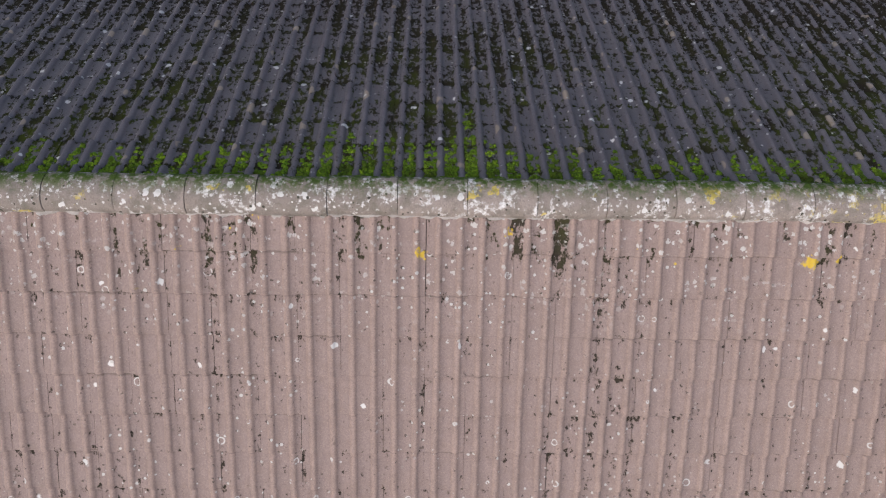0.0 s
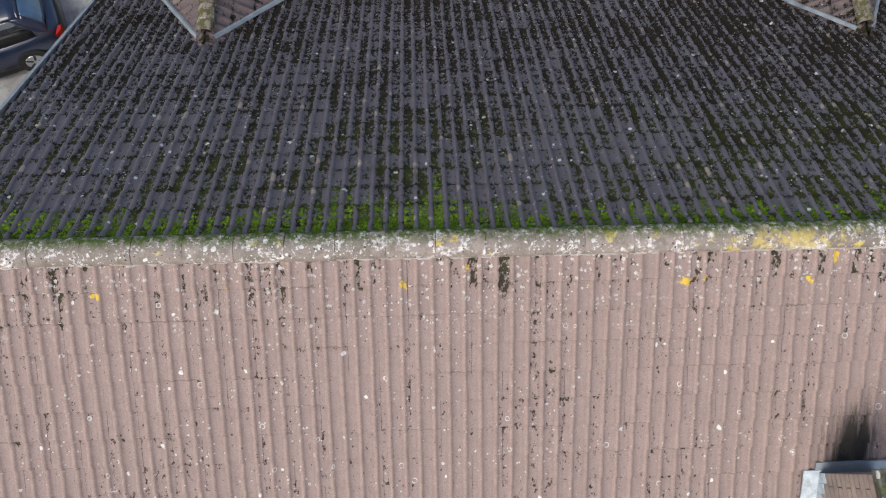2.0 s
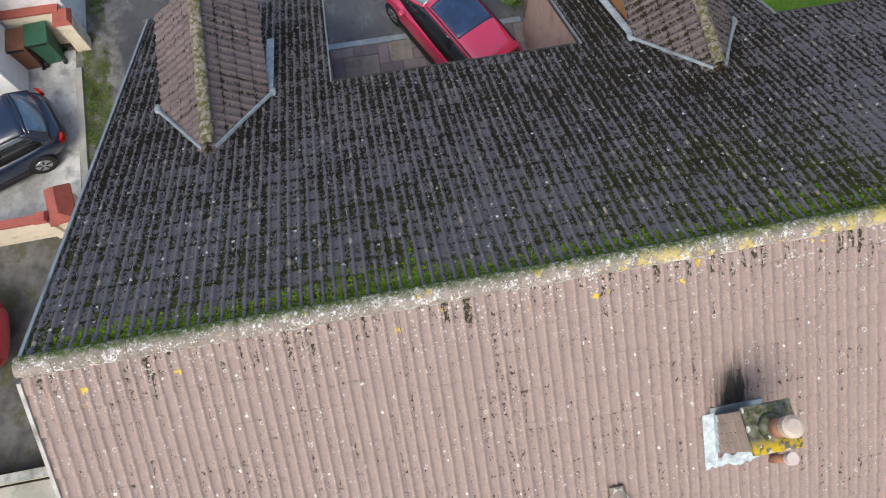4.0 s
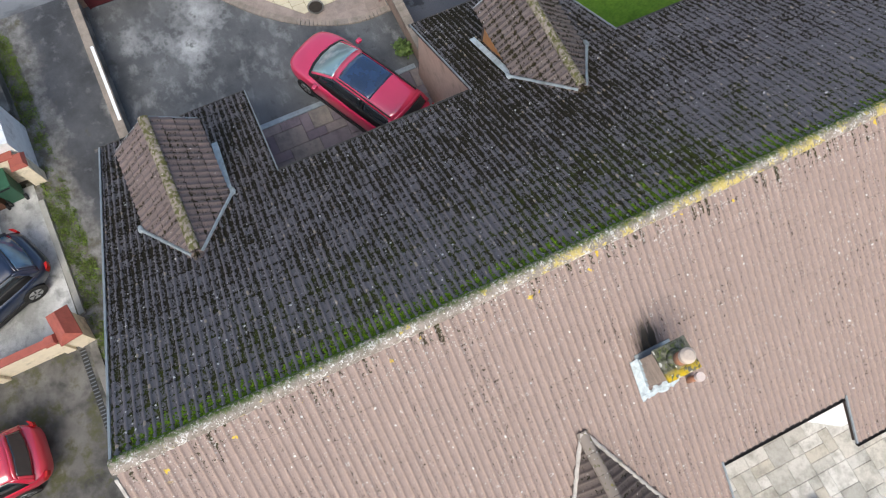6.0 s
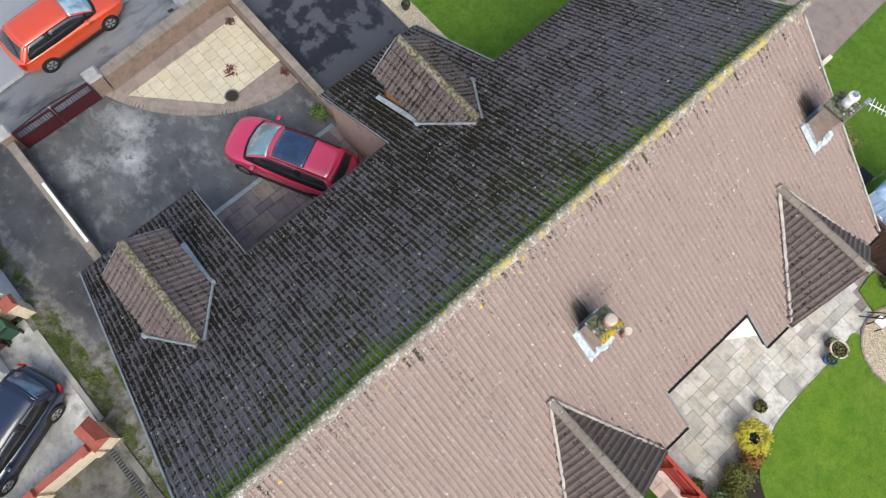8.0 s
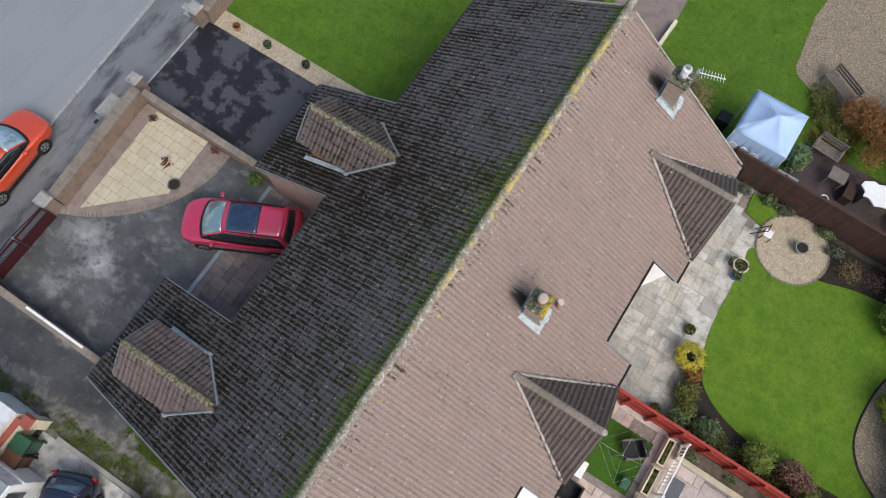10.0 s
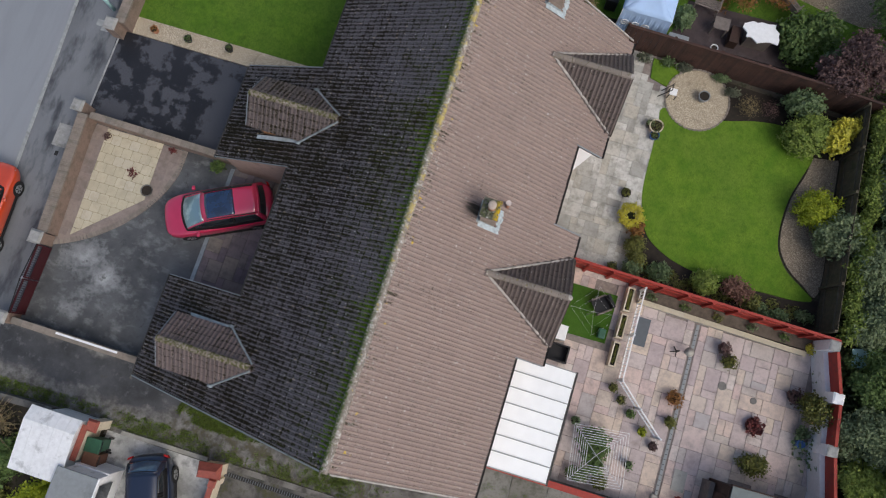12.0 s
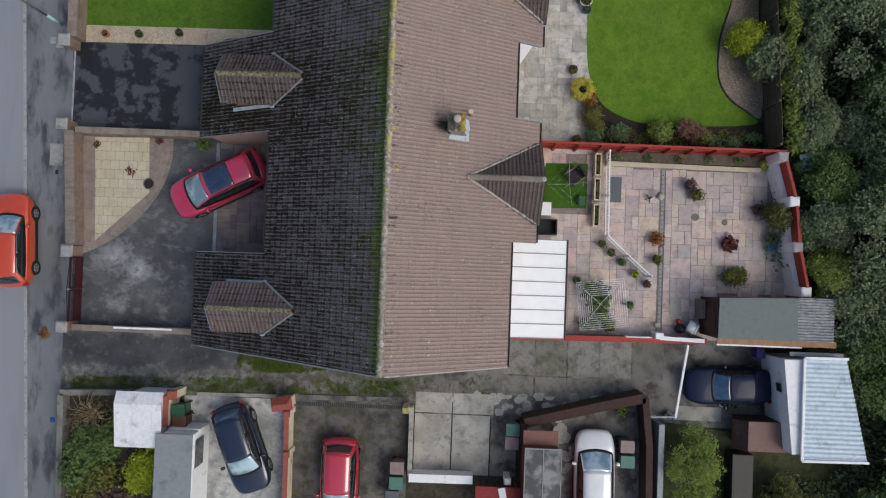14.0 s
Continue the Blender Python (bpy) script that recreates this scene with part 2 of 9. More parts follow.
    if ridge_dirt:
        top = n.ramp(far, 0.25, 0.8, 1.0, 0.0)
        col = n.mix(n.math("MULTIPLY", n.spots(24.0, 0.55, 0.36, ragged=0.9), n.math("MULTIPLY", top, n.ramp(n.noise(4.0, 3), 0.46, 0.56))), col, (0.50, 0.48, 0.45))
        col = n.mix(n.rings(7.5, 0.15, 0.16), col, (0.55, 0.54, 0.51))
    col = n.mix(n.spots(8.0, white, 0.16, ragged=0.4), col, (0.64, 0.63, 0.60))
    col = n.mix(n.math("MULTIPLY", n.spots(34.0, white * (0.35 if tan else 0.75), 0.34), n.ramp(n.noise(1.3, 2), 0.42, 0.58)), col, (0.5, 0.49, 0.46))
    if yellow:
        belt = n.math("MULTIPLY", n.ramp(far, 0.38, 0.55, 1.0, 0.0), n.ramp(n.noise(30, 4, 0.6), 0.36, 0.46))
        col = n.mix(n.math("MULTIPLY", n.spots(5.0, yellow, 0.19, ragged=0.9), belt), col, (0.60, 0.42, 0.05))
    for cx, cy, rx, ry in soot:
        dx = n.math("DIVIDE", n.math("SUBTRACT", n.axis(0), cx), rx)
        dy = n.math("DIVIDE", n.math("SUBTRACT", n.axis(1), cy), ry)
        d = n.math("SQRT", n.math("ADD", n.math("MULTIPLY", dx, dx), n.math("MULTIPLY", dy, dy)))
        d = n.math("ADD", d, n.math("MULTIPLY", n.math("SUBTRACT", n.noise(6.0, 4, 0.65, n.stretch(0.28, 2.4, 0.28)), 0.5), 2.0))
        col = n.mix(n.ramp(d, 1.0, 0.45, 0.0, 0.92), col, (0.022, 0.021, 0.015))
    n.bump(n.math("ADD", n.math("MULTIPLY", grain, 0.7), n.math("MULTIPLY", n.ramp(g, start - 0.03, start + 0.08), 1.1)), 0.6, 0.008)
    return n.done(col, n.ramp(g, start, start + 0.05, gloss[0], 0.95))


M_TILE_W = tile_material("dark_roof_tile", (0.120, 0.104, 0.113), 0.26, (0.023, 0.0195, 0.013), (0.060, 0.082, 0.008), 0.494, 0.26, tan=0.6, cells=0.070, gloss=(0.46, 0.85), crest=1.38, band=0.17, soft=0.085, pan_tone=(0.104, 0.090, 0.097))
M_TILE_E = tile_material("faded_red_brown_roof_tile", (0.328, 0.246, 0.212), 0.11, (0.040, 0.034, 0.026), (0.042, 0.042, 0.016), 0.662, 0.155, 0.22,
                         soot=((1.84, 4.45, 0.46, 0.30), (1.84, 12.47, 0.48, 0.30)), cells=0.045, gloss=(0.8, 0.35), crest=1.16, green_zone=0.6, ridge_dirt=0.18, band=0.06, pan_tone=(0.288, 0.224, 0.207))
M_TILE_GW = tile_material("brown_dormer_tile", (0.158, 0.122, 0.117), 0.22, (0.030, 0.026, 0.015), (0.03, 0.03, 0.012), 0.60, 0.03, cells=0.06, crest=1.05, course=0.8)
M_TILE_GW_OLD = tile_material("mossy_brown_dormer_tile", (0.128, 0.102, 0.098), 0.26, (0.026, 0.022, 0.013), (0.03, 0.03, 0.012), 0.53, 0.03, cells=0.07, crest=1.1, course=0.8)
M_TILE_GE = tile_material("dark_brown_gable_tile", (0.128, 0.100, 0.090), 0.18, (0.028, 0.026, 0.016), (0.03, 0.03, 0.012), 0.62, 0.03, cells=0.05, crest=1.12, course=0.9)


def ridge_material():
    n = Nodes("lichened_ridge_concrete", 0.92, 0.0, 0.25)
    ch = n.chance()
    col = n.mix(ch, (0.25, 0.215, 0.185), (0.34, 0.285, 0.25))
    col = n.mix(n.ramp(n.noise(8, 6, 0.7), 0.46, 0.62, 0.0, 0.75), col, (0.17, 0.155, 0.125))
    col = n.mix(n.ramp(n.noise(120, 3, 0.7), 0.50, 0.68, 0.0, 0.6), col, (0.13, 0.115, 0.095))
    lich = n.math("ADD", n.math("MULTIPLY", n.noise(30, 5, 0.7), 0.6), n.math("MULTIPLY", n.noise(6.0, 4, 0.6), 0.55))
    col = n.mix(n.ramp(lich, 0.615, 0.65, 0.0, 0.8), col, (0.58, 0.56, 0.53))
    col = n.mix(n.ramp(lich, 0.672, 0.692), col, (0.70, 0.69, 0.67))
    col = n.mix(n.spots(15, 0.20, 0.30, ragged=0.6), col, (0.62, 0.61, 0.58))
    col = n.mix(n.spots(42, 0.16, 0.36), col, (0.58, 0.56, 0.53))
    col = n.mix(n.spots(36, 0.12, 0.30), col, (0.07, 0.065, 0.05))
    # yellow lichen: thick crusts along the north half, a few small ones elsewhere
    zone = n.ramp(n.noise(1.0, 3, 0.6), 0.44, 0.60)
    amount = n.math("ADD", n.ramp(n.axis(1), 1.6, 3.4, 0.0, 0.30), n.math("MULTIPLY", zone, 0.22))
    ye = n.math("ADD", n.math("ADD", n.math("MULTIPLY", n.noise(4.5, 4, 0.65), 0.55), n.math("MULTIPLY", n.noise(24, 4, 0.7), 0.35)), n.math("MULTIPLY", amount, 0.36))
    col = n.mix(n.ramp(ye, 0.60, 0.65, 0.0, 0.8), col, n.mix(n.noise(60, 3), (0.60, 0.46, 0.07), (0.44, 0.36, 0.17)))
    col = n.mix(n.math("MULTIPLY", n.spots(6.0, 0.16, 0.26, ragged=0.9), n.ramp(n.noise(34, 4, 0.6), 0.38, 0.5)), col, (0.55, 0.43, 0.12))
    moss = n.math("MULTIPLY", n.ramp(n.noise(18, 5, 0.7), 0.40, 0.55), n.ramp(n.axis(0), 0.0, -0.12))
    col = n.mix(moss, col, n.mix(n.noise(70, 3), (0.025, 0.045, 0.008), (0.09, 0.15, 0.015)))
    n.bump(n.noise(42, 5, 0.7), 0.7, 0.009)
    return n.done(col)


M_RIDGE = ridge_material()


def foliage(name, a, b, dark, rough=0.6, spec=0.45, fine=0.0, thin=0.15):
    n = Nodes(name, rough, 0.0, spec)
    col = n.mix(n.chance(), a, b)
    col = n.mix(n.ramp(n.noise(5.0, 3), 0.42, 0.68, 0.0, 0.8), col, dark)
    if fine:
        col = n.mix(n.ramp(n.noise(fine, 4, 0.7), 0.40, 0.62, 0.0, 0.85), col, dark)
    m = n.done(col)
    if thin:
        # light that comes through the thin leaves
        tr, mx = n.add("ShaderNodeBsdfTranslucent"), n.add("ShaderNodeMixShader")
        n.put(tr.inputs["Color"], n.mix(0.5, col, b))
        mx.inputs[0].default_value = thin
        n.t.links.new(n.b.outputs[0], mx.inputs[1])
        n.t.links.new(tr.outputs[0], mx.inputs[2])
        out = [o for o in n.t.nodes if o.type == "OUTPUT_MATERIAL"][0]
        n.t.links.new(mx.outputs[0], out.inputs["Surface"])
    return m


M_MOSS = foliage("bright_green_moss", (0.085, 0.180, 0.008), (0.19, 0.31, 0.016), (0.030, 0.045, 0.006), 0.95, 0.2, fine=60.0, thin=0.0)
M_MORTAR = plain("pale_mortar", (0.42, 0.39, 0.36), 0.95, vary=0.3, dirt=(0.10, 0.10, 0.07))
M_LEAD = plain("weathered_lead", (0.30, 0.34, 0.36), 0.5, 0.35, vary=0.25, dirt=(0.12, 0.13, 0.12))
M_LEAD_WHITE = plain("white_painted_flashing", (0.46, 0.52, 0.55), 0.55, vary=0.3, scale=9.0, dirt=(0.22, 0.25, 0.26), dirt_scale=5.0)
M_GUTTER = plain("pale_grey_gutter", (0.24, 0.27, 0.29), 0.4, vary=0.15, dirt=(0.10, 0.11, 0.10))
M_EAVE_GUTTER = plain("grey_brown_gutter", (0.085, 0.085, 0.085), 0.45, vary=0.2, dirt=(0.04, 0.038, 0.03))
M_GUTTER_DARK = plain("dark_gutter", (0.035, 0.032, 0.03), 0.4, vary=0.2)
M_RENDER_WALL = plain("pink_buff_render", (0.42, 0.30, 0.25), 0.9, vary=0.12, dirt=(0.25, 0.19, 0.16))
M_SOFFIT = plain("dark_timber_soffit", (0.06, 0.045, 0.04), 0.7)


def ground_mat(name, c1, c2, c3, s1=0.6, s2=3.0, rough=0.9, thr=(0.48, 0.60), rough_wet=None, moss=None, moss_share=(0.62, 0.72), specks=0.0, grain=90.0, bump=0.5, streak=None):
    """Weathered hard ground: two large tones, one of stains, moss or wet patches."""
    n = Nodes(name, rough, 0.0, 0.4)
    along = n.stretch(streak[0], streak[1], 1.0) if streak else None
    a = n.noise(s1, 6, 0.62, along)
    col = n.mix(n.ramp(a, 0.35, 0.65), c1, c2)
    b = n.noise(s2, 7, 0.62, along, 0.1)
    st = n.ramp(b, *thr)
    col = n.mix(st, col, c3)
    gr = n.noise(grain, 3, 0.7)
    col = n.mix(n.ramp(gr, 0.35, 0.75, 0.0, 0.4), col, tuple(v * 0.55 for v in c1))
    if specks:
        col = n.mix(n.spots(9, specks, 0.25), col, (0.4, 0.4, 0.37))
    if moss:
        col = n.mix(n.ramp(n.noise(1.7, 7, 0.7), *moss_share), col, moss)
    n.bump(gr, bump, 0.006)
    return n.done(col, n.ramp(st, 0, 1, rough, rough_wet if rough_wet is not None else rough))


M_EARTH = ground_mat("bare_earth", (0.05, 0.042, 0.032), (0.085, 0.07, 0.055), (0.03, 0.035, 0.015), 1.5, 6)
M_ROAD = ground_mat("street_asphalt", (0.262, 0.28, 0.308), (0.282, 0.30, 0.33), (0.25, 0.267, 0.294), 0.15, 1.2, 0.55, streak=(1.0, 0.12))
M_PAVE = ground_mat("pavement_asphalt", (0.15, 0.158, 0.17), (0.22, 0.232, 0.25), (0.055, 0.058, 0.066), 0.5, 1.3, 0.55, thr=(0.50, 0.64), rough_wet=0.35, streak=(1.0, 0.35))
M_KERB = plain("kerb_concrete", (0.33, 0.34, 0.34), 0.9, vary=0.2, dirt=(0.12, 0.12, 0.11))


def drive_material():
    """Dark tarmac with a chalky wash spilled over its southern half."""
    n = Nodes("stained_drive", 0.55, 0.0, 0.5)
    col = n.mix(n.ramp(n.noise(0.5, 6, 0.62), 0.35, 0.65), (0.050, 0.053, 0.056), (0.125, 0.131, 0.137))
    wash = n.math("ADD", n.math("MULTIPLY", n.noise(0.9, 6, 0.6), 0.5), n.math("MULTIPLY", n.noise(2.6, 7, 0.66), 0.5))
    for cx, cy, rx, ry, amount in ((-12.2, -1.55, 2.3, 1.5, 0.13), (-12.0, -1.45, 0.75, 0.55, 0.16), (-13.6, -1.1, 1.2, 0.9, 0.08), (-13.0, -3.1, 1.2, 0.5, 0.07), (-13.3, -0.2, 1.5, 0.9, 0.09), (-10.6, 0.6, 1.6, 1.2, 0.05)):
        dx = n.math("DIVIDE", n.math("SUBTRACT", n.axis(0), cx), rx)
        dy = n.math("DIVIDE", n.math("SUBTRACT", n.axis(1), cy), ry)
        d = n.math("SQRT", n.math("ADD", n.math("MULTIPLY", dx, dx), n.math("MULTIPLY", dy, dy)))
        wash = n.math("ADD", wash, n.ramp(d, 1.1, 0.1, -0.02, amount))
    col = n.mix(n.ramp(wash, 0.46, 0.74), col, (0.46, 0.475, 0.485))
    col = n.mix(n.ramp(n.noise(1.4, 6, 0.6, n.stretch(1.0, 1.6, 1.0, 25)), 0.52, 0.70, 0.0, 0.8), col, (0.235, 0.24, 0.245))
    fine = n.noise(80, 3, 0.7)
    col = n.mix(n.ramp(n.noise(2.6, 6, 0.7), 0.56, 0.68, 0.0, 0.8), col, (0.03, 0.032, 0.028))
    col = n.mix(n.ramp(fine, 0.40, 0.75, 0.0, 0.4), col, (0.03, 0.03, 0.03))
    n.bump(fine, 0.5, 0.006)
    return n.done(col)


M_DRIVE = drive_material()
M_WETTAR = ground_mat("damp_black_tarmac", (0.014, 0.015, 0.019), (0.024, 0.025, 0.031), (0.075, 0.080, 0.096), 0.5, 0.85, 0.45, thr=(0.475, 0.525), rough_wet=0.8)
M_LANE = ground_mat("lane_tarmac", (0.07, 0.068, 0.064), (0.19, 0.185, 0.175), (0.038, 0.038, 0.036), 0.6, 1.1, 0.8, thr=(0.46, 0.64), moss=(0.062, 0.064, 0.026), moss_share=(0.50, 0.64))
def lane_material():
    n = Nodes("lane_tarmac_with_chalky_edges", 0.6, 0.0, 0.45)
    soft, mid = n.noise(0.7, 6, 0.65), n.noise(2.4, 7, 0.68)
    edge = n.mix(n.ramp(mid, 0.38, 0.62), (0.075, 0.072, 0.066), (0.235, 0.23, 0.222))
    dark = n.mix(n.ramp(soft, 0.36, 0.62), (0.032, 0.034, 0.038), (0.080, 0.083, 0.090))
    dark = n.mix(n.ramp(mid, 0.55, 0.70, 0.0, 0.75), dark, (0.17, 0.175, 0.18))
    off = n.math("ABSOLUTE", n.math("ADD", n.math("ADD", n.axis(1), n.math("MULTIPLY", n.axis(0), 0.012)), 5.12))
    off = n.math("ADD", off, n.math("MULTIPLY", n.math("SUBTRACT", n.noise(1.3, 6, 0.65), 0.5), 1.5))
    off = n.math("ADD", off, n.ramp(n.axis(0), -8.0, -5.6, 0.0, 1.6))
    col = n.mix(n.ramp(off, 0.95, 0.60), edge, dark)
    moss = n.math("ADD", n.noise(1.9, 7, 0.7), n.ramp(off, 0.7, 1.5, -0.12, 0.05))
    col = n.mix(n.ramp(moss, 0.50, 0.62, 0.0, 0.9), col, n.mix(n.noise(9, 4), (0.045, 0.05, 0.016), (0.10, 0.085, 0.045)))
    fine = n.noise(80, 3, 0.7)
    col = n.mix(n.ramp(fine, 0.40, 0.75, 0.0, 0.45), col, (0.03, 0.03, 0.03))
    n.bump(fine, 0.5, 0.006)
    return n.done(col)


M_LANE_BAND = lane_material()
M_CONC = ground_mat("old_concrete", (0.30, 0.295, 0.265), (0.50, 0.49, 0.455), (0.15, 0.155, 0.135), 0.8, 2.2, 0.9, thr=(0.53, 0.70), moss=(0.20, 0.27, 0.215), moss_share=(0.54, 0.70))
M_CONC_DK = ground_mat("dark_concrete", (0.13, 0.125, 0.116), (0.25, 0.242, 0.226), (0.07, 0.067, 0.06), 0.7, 1.2, 0.9, moss=(0.10, 0.096, 0.072), moss_share=(0.60, 0.78))
M_WASHED = ground_mat("chalky_concrete", (0.27, 0.273, 0.265), (0.66, 0.665, 0.66), (0.17, 0.175, 0.165), 0.9, 2.6, 0.9, thr=(0.49, 0.72), bump=0.7)


def lawn_mat(name, a, b, c):
    n = Nodes(name, 0.9, 0.0, 0.2)
    col = n.mix(n.ramp(n.noise(1.2, 5, 0.6), 0.35, 0.65), a, b)
    col = n.mix(n.ramp(n.noise(0.5, 4, 0.65), 0.40, 0.62, 0, 0.55), col, tuple(v * f for v, f in zip(a, (1.5, 1.12, 2.0))))
    col = n.mix(n.ramp(n.noise(5, 5, 0.7), 0.45, 0.65, 0, 0.55), col, c)
    col = n.mix(n.ramp(n.noise(24, 4, 0.7, n.stretch(1.0, 0.45, 1.0, 35)), 0.46, 0.66, 0, 0.5), col, tuple(v * 0.75 for v in c))
    col = n.mix(n.ramp(n.noise(120, 2, 0.7, n.stretch(1, 1, 1)), 0.35, 0.75, 0, 0.35), col, tuple(v * 0.5 for v in a))
    col = n.mix(n.ramp(n.noise(2.3, 6, 0.7), 0.55, 0.68, 0, 0.5), col, tuple(v * 0.62 for v in c))
    n.bump(n.noise(90, 3, 0.7), 0.8, 0.02)
    return n.done(col)


M_LAWN = lawn_mat("mown_lawn", (0.102, 0.212, 0.017), (0.172, 0.282, 0.028), (0.076, 0.164, 0.014))
M_LAWN_N = lawn_mat("darker_lawn", (0.075, 0.165, 0.014), (0.125, 0.225, 0.022), (0.052, 0.118, 0.012))
M_FAKEGRASS = lawn_mat("artificial_grass", (0.05, 0.13, 0.012), (0.06, 0.15, 0.015), (0.04, 0.11, 0.01))


def gravel_mat(name, a, b):
    n = Nodes(name, 0.9)
    v = n.add("ShaderNodeTexVoronoi")
    n.put(v.inputs["Vector"], n.pos)
    v.inputs["Scale"].default_value = 27
    s = n.add("ShaderNodeSeparateColor")
    n.put(s.inputs[0], v.outputs["Color"])
    col = n.mix(s.outputs[0], a, b)
    col = n.mix(n.ramp(v.outputs["Distance"], 0.25, 0.7, 0, 0.7), col, tuple(x * 0.4 for x in a))
    col = n.mix(n.ramp(n.noise(2.5, 5, 0.65), 0.55, 0.7, 0, 0.6), col, tuple(x * 0.5 for x in a))
    n.bump(v.outputs["Distance"], -0.8, 0.02)
    return n.done(col)


M_GRAVEL = gravel_mat("pale_gravel", (0.42, 0.35, 0.25), (0.72, 0.63, 0.49))
M_GRAVEL_GREY = gravel_mat("grey_brown_gravel", (0.22, 0.178, 0.128), (0.46, 0.385, 0.29))


def stone_mat(name, tones, dirt, rough=0.85, stain=0.7):
    """Paving stones: each piece takes one of several tones."""
    n = Nodes(name, rough)
    ch = n.chance()
    r = n.add("ShaderNodeValToRGB")
    n.put(r.inputs["Fac"], ch)
    r.color_ramp.interpolation = "LINEAR"
    els = r.color_ramp.elements
    while len(els) < len(tones):
        els.new(0.5)
    for i, c in enumerate(tones):
        els[i].position = i / (len(tones) - 1)
        els[i].color = (*c, 1)
    col = r.outputs["Color"]
    soft = n.noise(2.2, 6, 0.65)
    col = n.mix(n.ramp(soft, 0.46, 0.70, 0, stain), col, dirt)
    col = n.mix(n.ramp(n.noise(9.0, 5, 0.7), 0.50, 0.72, 0, stain * 0.6), col, dirt)
    fine = n.noise(45, 4, 0.7)
    col = n.mix(n.ramp(fine, 0.35, 0.75, 0, 0.3), col, dirt)
    n.bump(fine, 0.4, 0.005)
    return n.done(col)


M_FLAG_PINK = stone_mat("indian_sandstone", ((0.60, 0.51, 0.49), (0.48, 0.40, 0.405), (0.68, 0.61, 0.56), (0.62, 0.48, 0.45), (0.68, 0.57, 0.46), (0.44, 0.415, 0.425)), (0.28, 0.235, 0.22))
M_FLAG_GREY = stone_mat("grey_paving_flag", ((0.47, 0.465, 0.43), (0.56, 0.555, 0.52), (0.66, 0.655, 0.62), (0.52, 0.49, 0.42), (0.38, 0.38, 0.36), (0.60, 0.58, 0.52)), (0.24, 0.235, 0.205), stain=0.85)
M_FLAG_PURPLE = stone_mat("purple_slate_flag", ((0.19, 0.155, 0.18), (0.23, 0.19, 0.205), (0.16, 0.135, 0.16), (0.28, 0.25, 0.21), (0.21, 0.17, 0.19)), (0.085, 0.078, 0.085))
M_FLAG_CREAM = stone_mat("cream_paving", ((0.52, 0.47, 0.34), (0.58, 0.53, 0.40), (0.50, 0.45, 0.33), (0.56, 0.52, 0.42)), (0.40, 0.35, 0.26))
M_FLAG_ROSE = stone_mat("rose_paving", ((0.255, 0.207, 0.185), (0.30, 0.247, 0.22), (0.23, 0.19, 0.176)), (0.15, 0.125, 0.11))
M_BRICK_EDGE = stone_mat("brick_edging", ((0.27, 0.225, 0.195), (0.32, 0.27, 0.235), (0.23, 0.20, 0.18)), (0.13, 0.12, 0.10))
M_BRICK = stone_mat("brown_brick", ((0.26, 0.185, 0.15), (0.31, 0.225, 0.18), (0.22, 0.165, 0.14)), (0.11, 0.09, 0.075))
M_BRICK_CHIM = stone_mat("buff_chimney_brick", ((0.42, 0.33, 0.27), (0.47, 0.37, 0.30), (0.37, 0.29, 0.24)), (0.22, 0.185, 0.16))
M_WALL_CAP = stone_mat("brown_wall_coping", ((0.25, 0.21, 0.18), (0.30, 0.25, 0.21), (0.21, 0.185, 0.16)), (0.13, 0.115, 0.09))
M_JOINT_PALE = plain("pale_joint_sand", (0.24, 0.205, 0.19), 0.95, vary=0.3)
M_JOINT = plain("sandy_joint", (0.11, 0.10, 0.09), 0.95, vary=0.3)
M_PIER_CAP = plain("grey_pier_cap", (0.32, 0.32, 0.31), 0.9, vary=0.2, dirt=(0.16, 0.16, 0.14))
M_MAROON = plain("maroon_gate_paint", (0.052, 0.008, 0.012), 0.4, vary=0.2, dirt=(0.04, 0.012, 0.012))
M_RED_PAINT = plain("red_fence_paint", (0.34, 0.042, 0.03), 0.6, vary=0.2, dirt=(0.16, 0.03, 0.025))
M_RED_BRICK = plain("red_painted_coping", (0.30, 0.085, 0.065), 0.7, vary=0.2, dirt=(0.2, 0.08, 0.06))
M_CREAM = plain("cream_wall_paint", (0.70, 0.62, 0.48), 0.8, vary=0.1, dirt=(0.35, 0.30, 0.22), dirt_share=(0.55, 0.7))
M_WHITE = plain("white_masonry_paint", (0.82, 0.83, 0.84), 0.7, vary=0.07, dirt=(0.45, 0.45, 0.43), dirt_share=(0.6, 0.75))
M_WHITE_SHEET = plain("white_polycarbonate", (0.86, 0.88, 0.89), 0.35, vary=0.05, scale=1.5)
M_BROWN_FENCE = stone_mat("brown_fence_board", ((0.075, 0.038, 0.03), (0.10, 0.05, 0.04), (0.06, 0.032, 0.027)), (0.03, 0.022, 0.018))
M_BROWN_WALL = plain("dark_brown_wall", (0.05, 0.028, 0.022), 0.8, vary=0.3, dirt=(0.1, 0.07, 0.06))
M_SHED_ROOF = plain("grey_green_felt", (0.165, 0.19, 0.19), 0.8, vary=0.08, dirt=(0.12, 0.135, 0.13))
M_WHITE_METAL = plain("white_sheet_metal", (0.80, 0.815, 0.83), 0.45, 0.1, vary=0.1, dirt=(0.38, 0.39, 0.40))
M_GREY_METAL = plain("grey_sheet_metal", (0.26, 0.28, 0.29), 0.5, 0.1, vary=0.12, dirt=(0.17, 0.18, 0.18))
M_BLUE_METAL = plain("pale_blue_corrugated", (0.50, 0.60, 0.67), 0.45, 0.1, vary=0.14, dirt=(0.25, 0.30, 0.33))
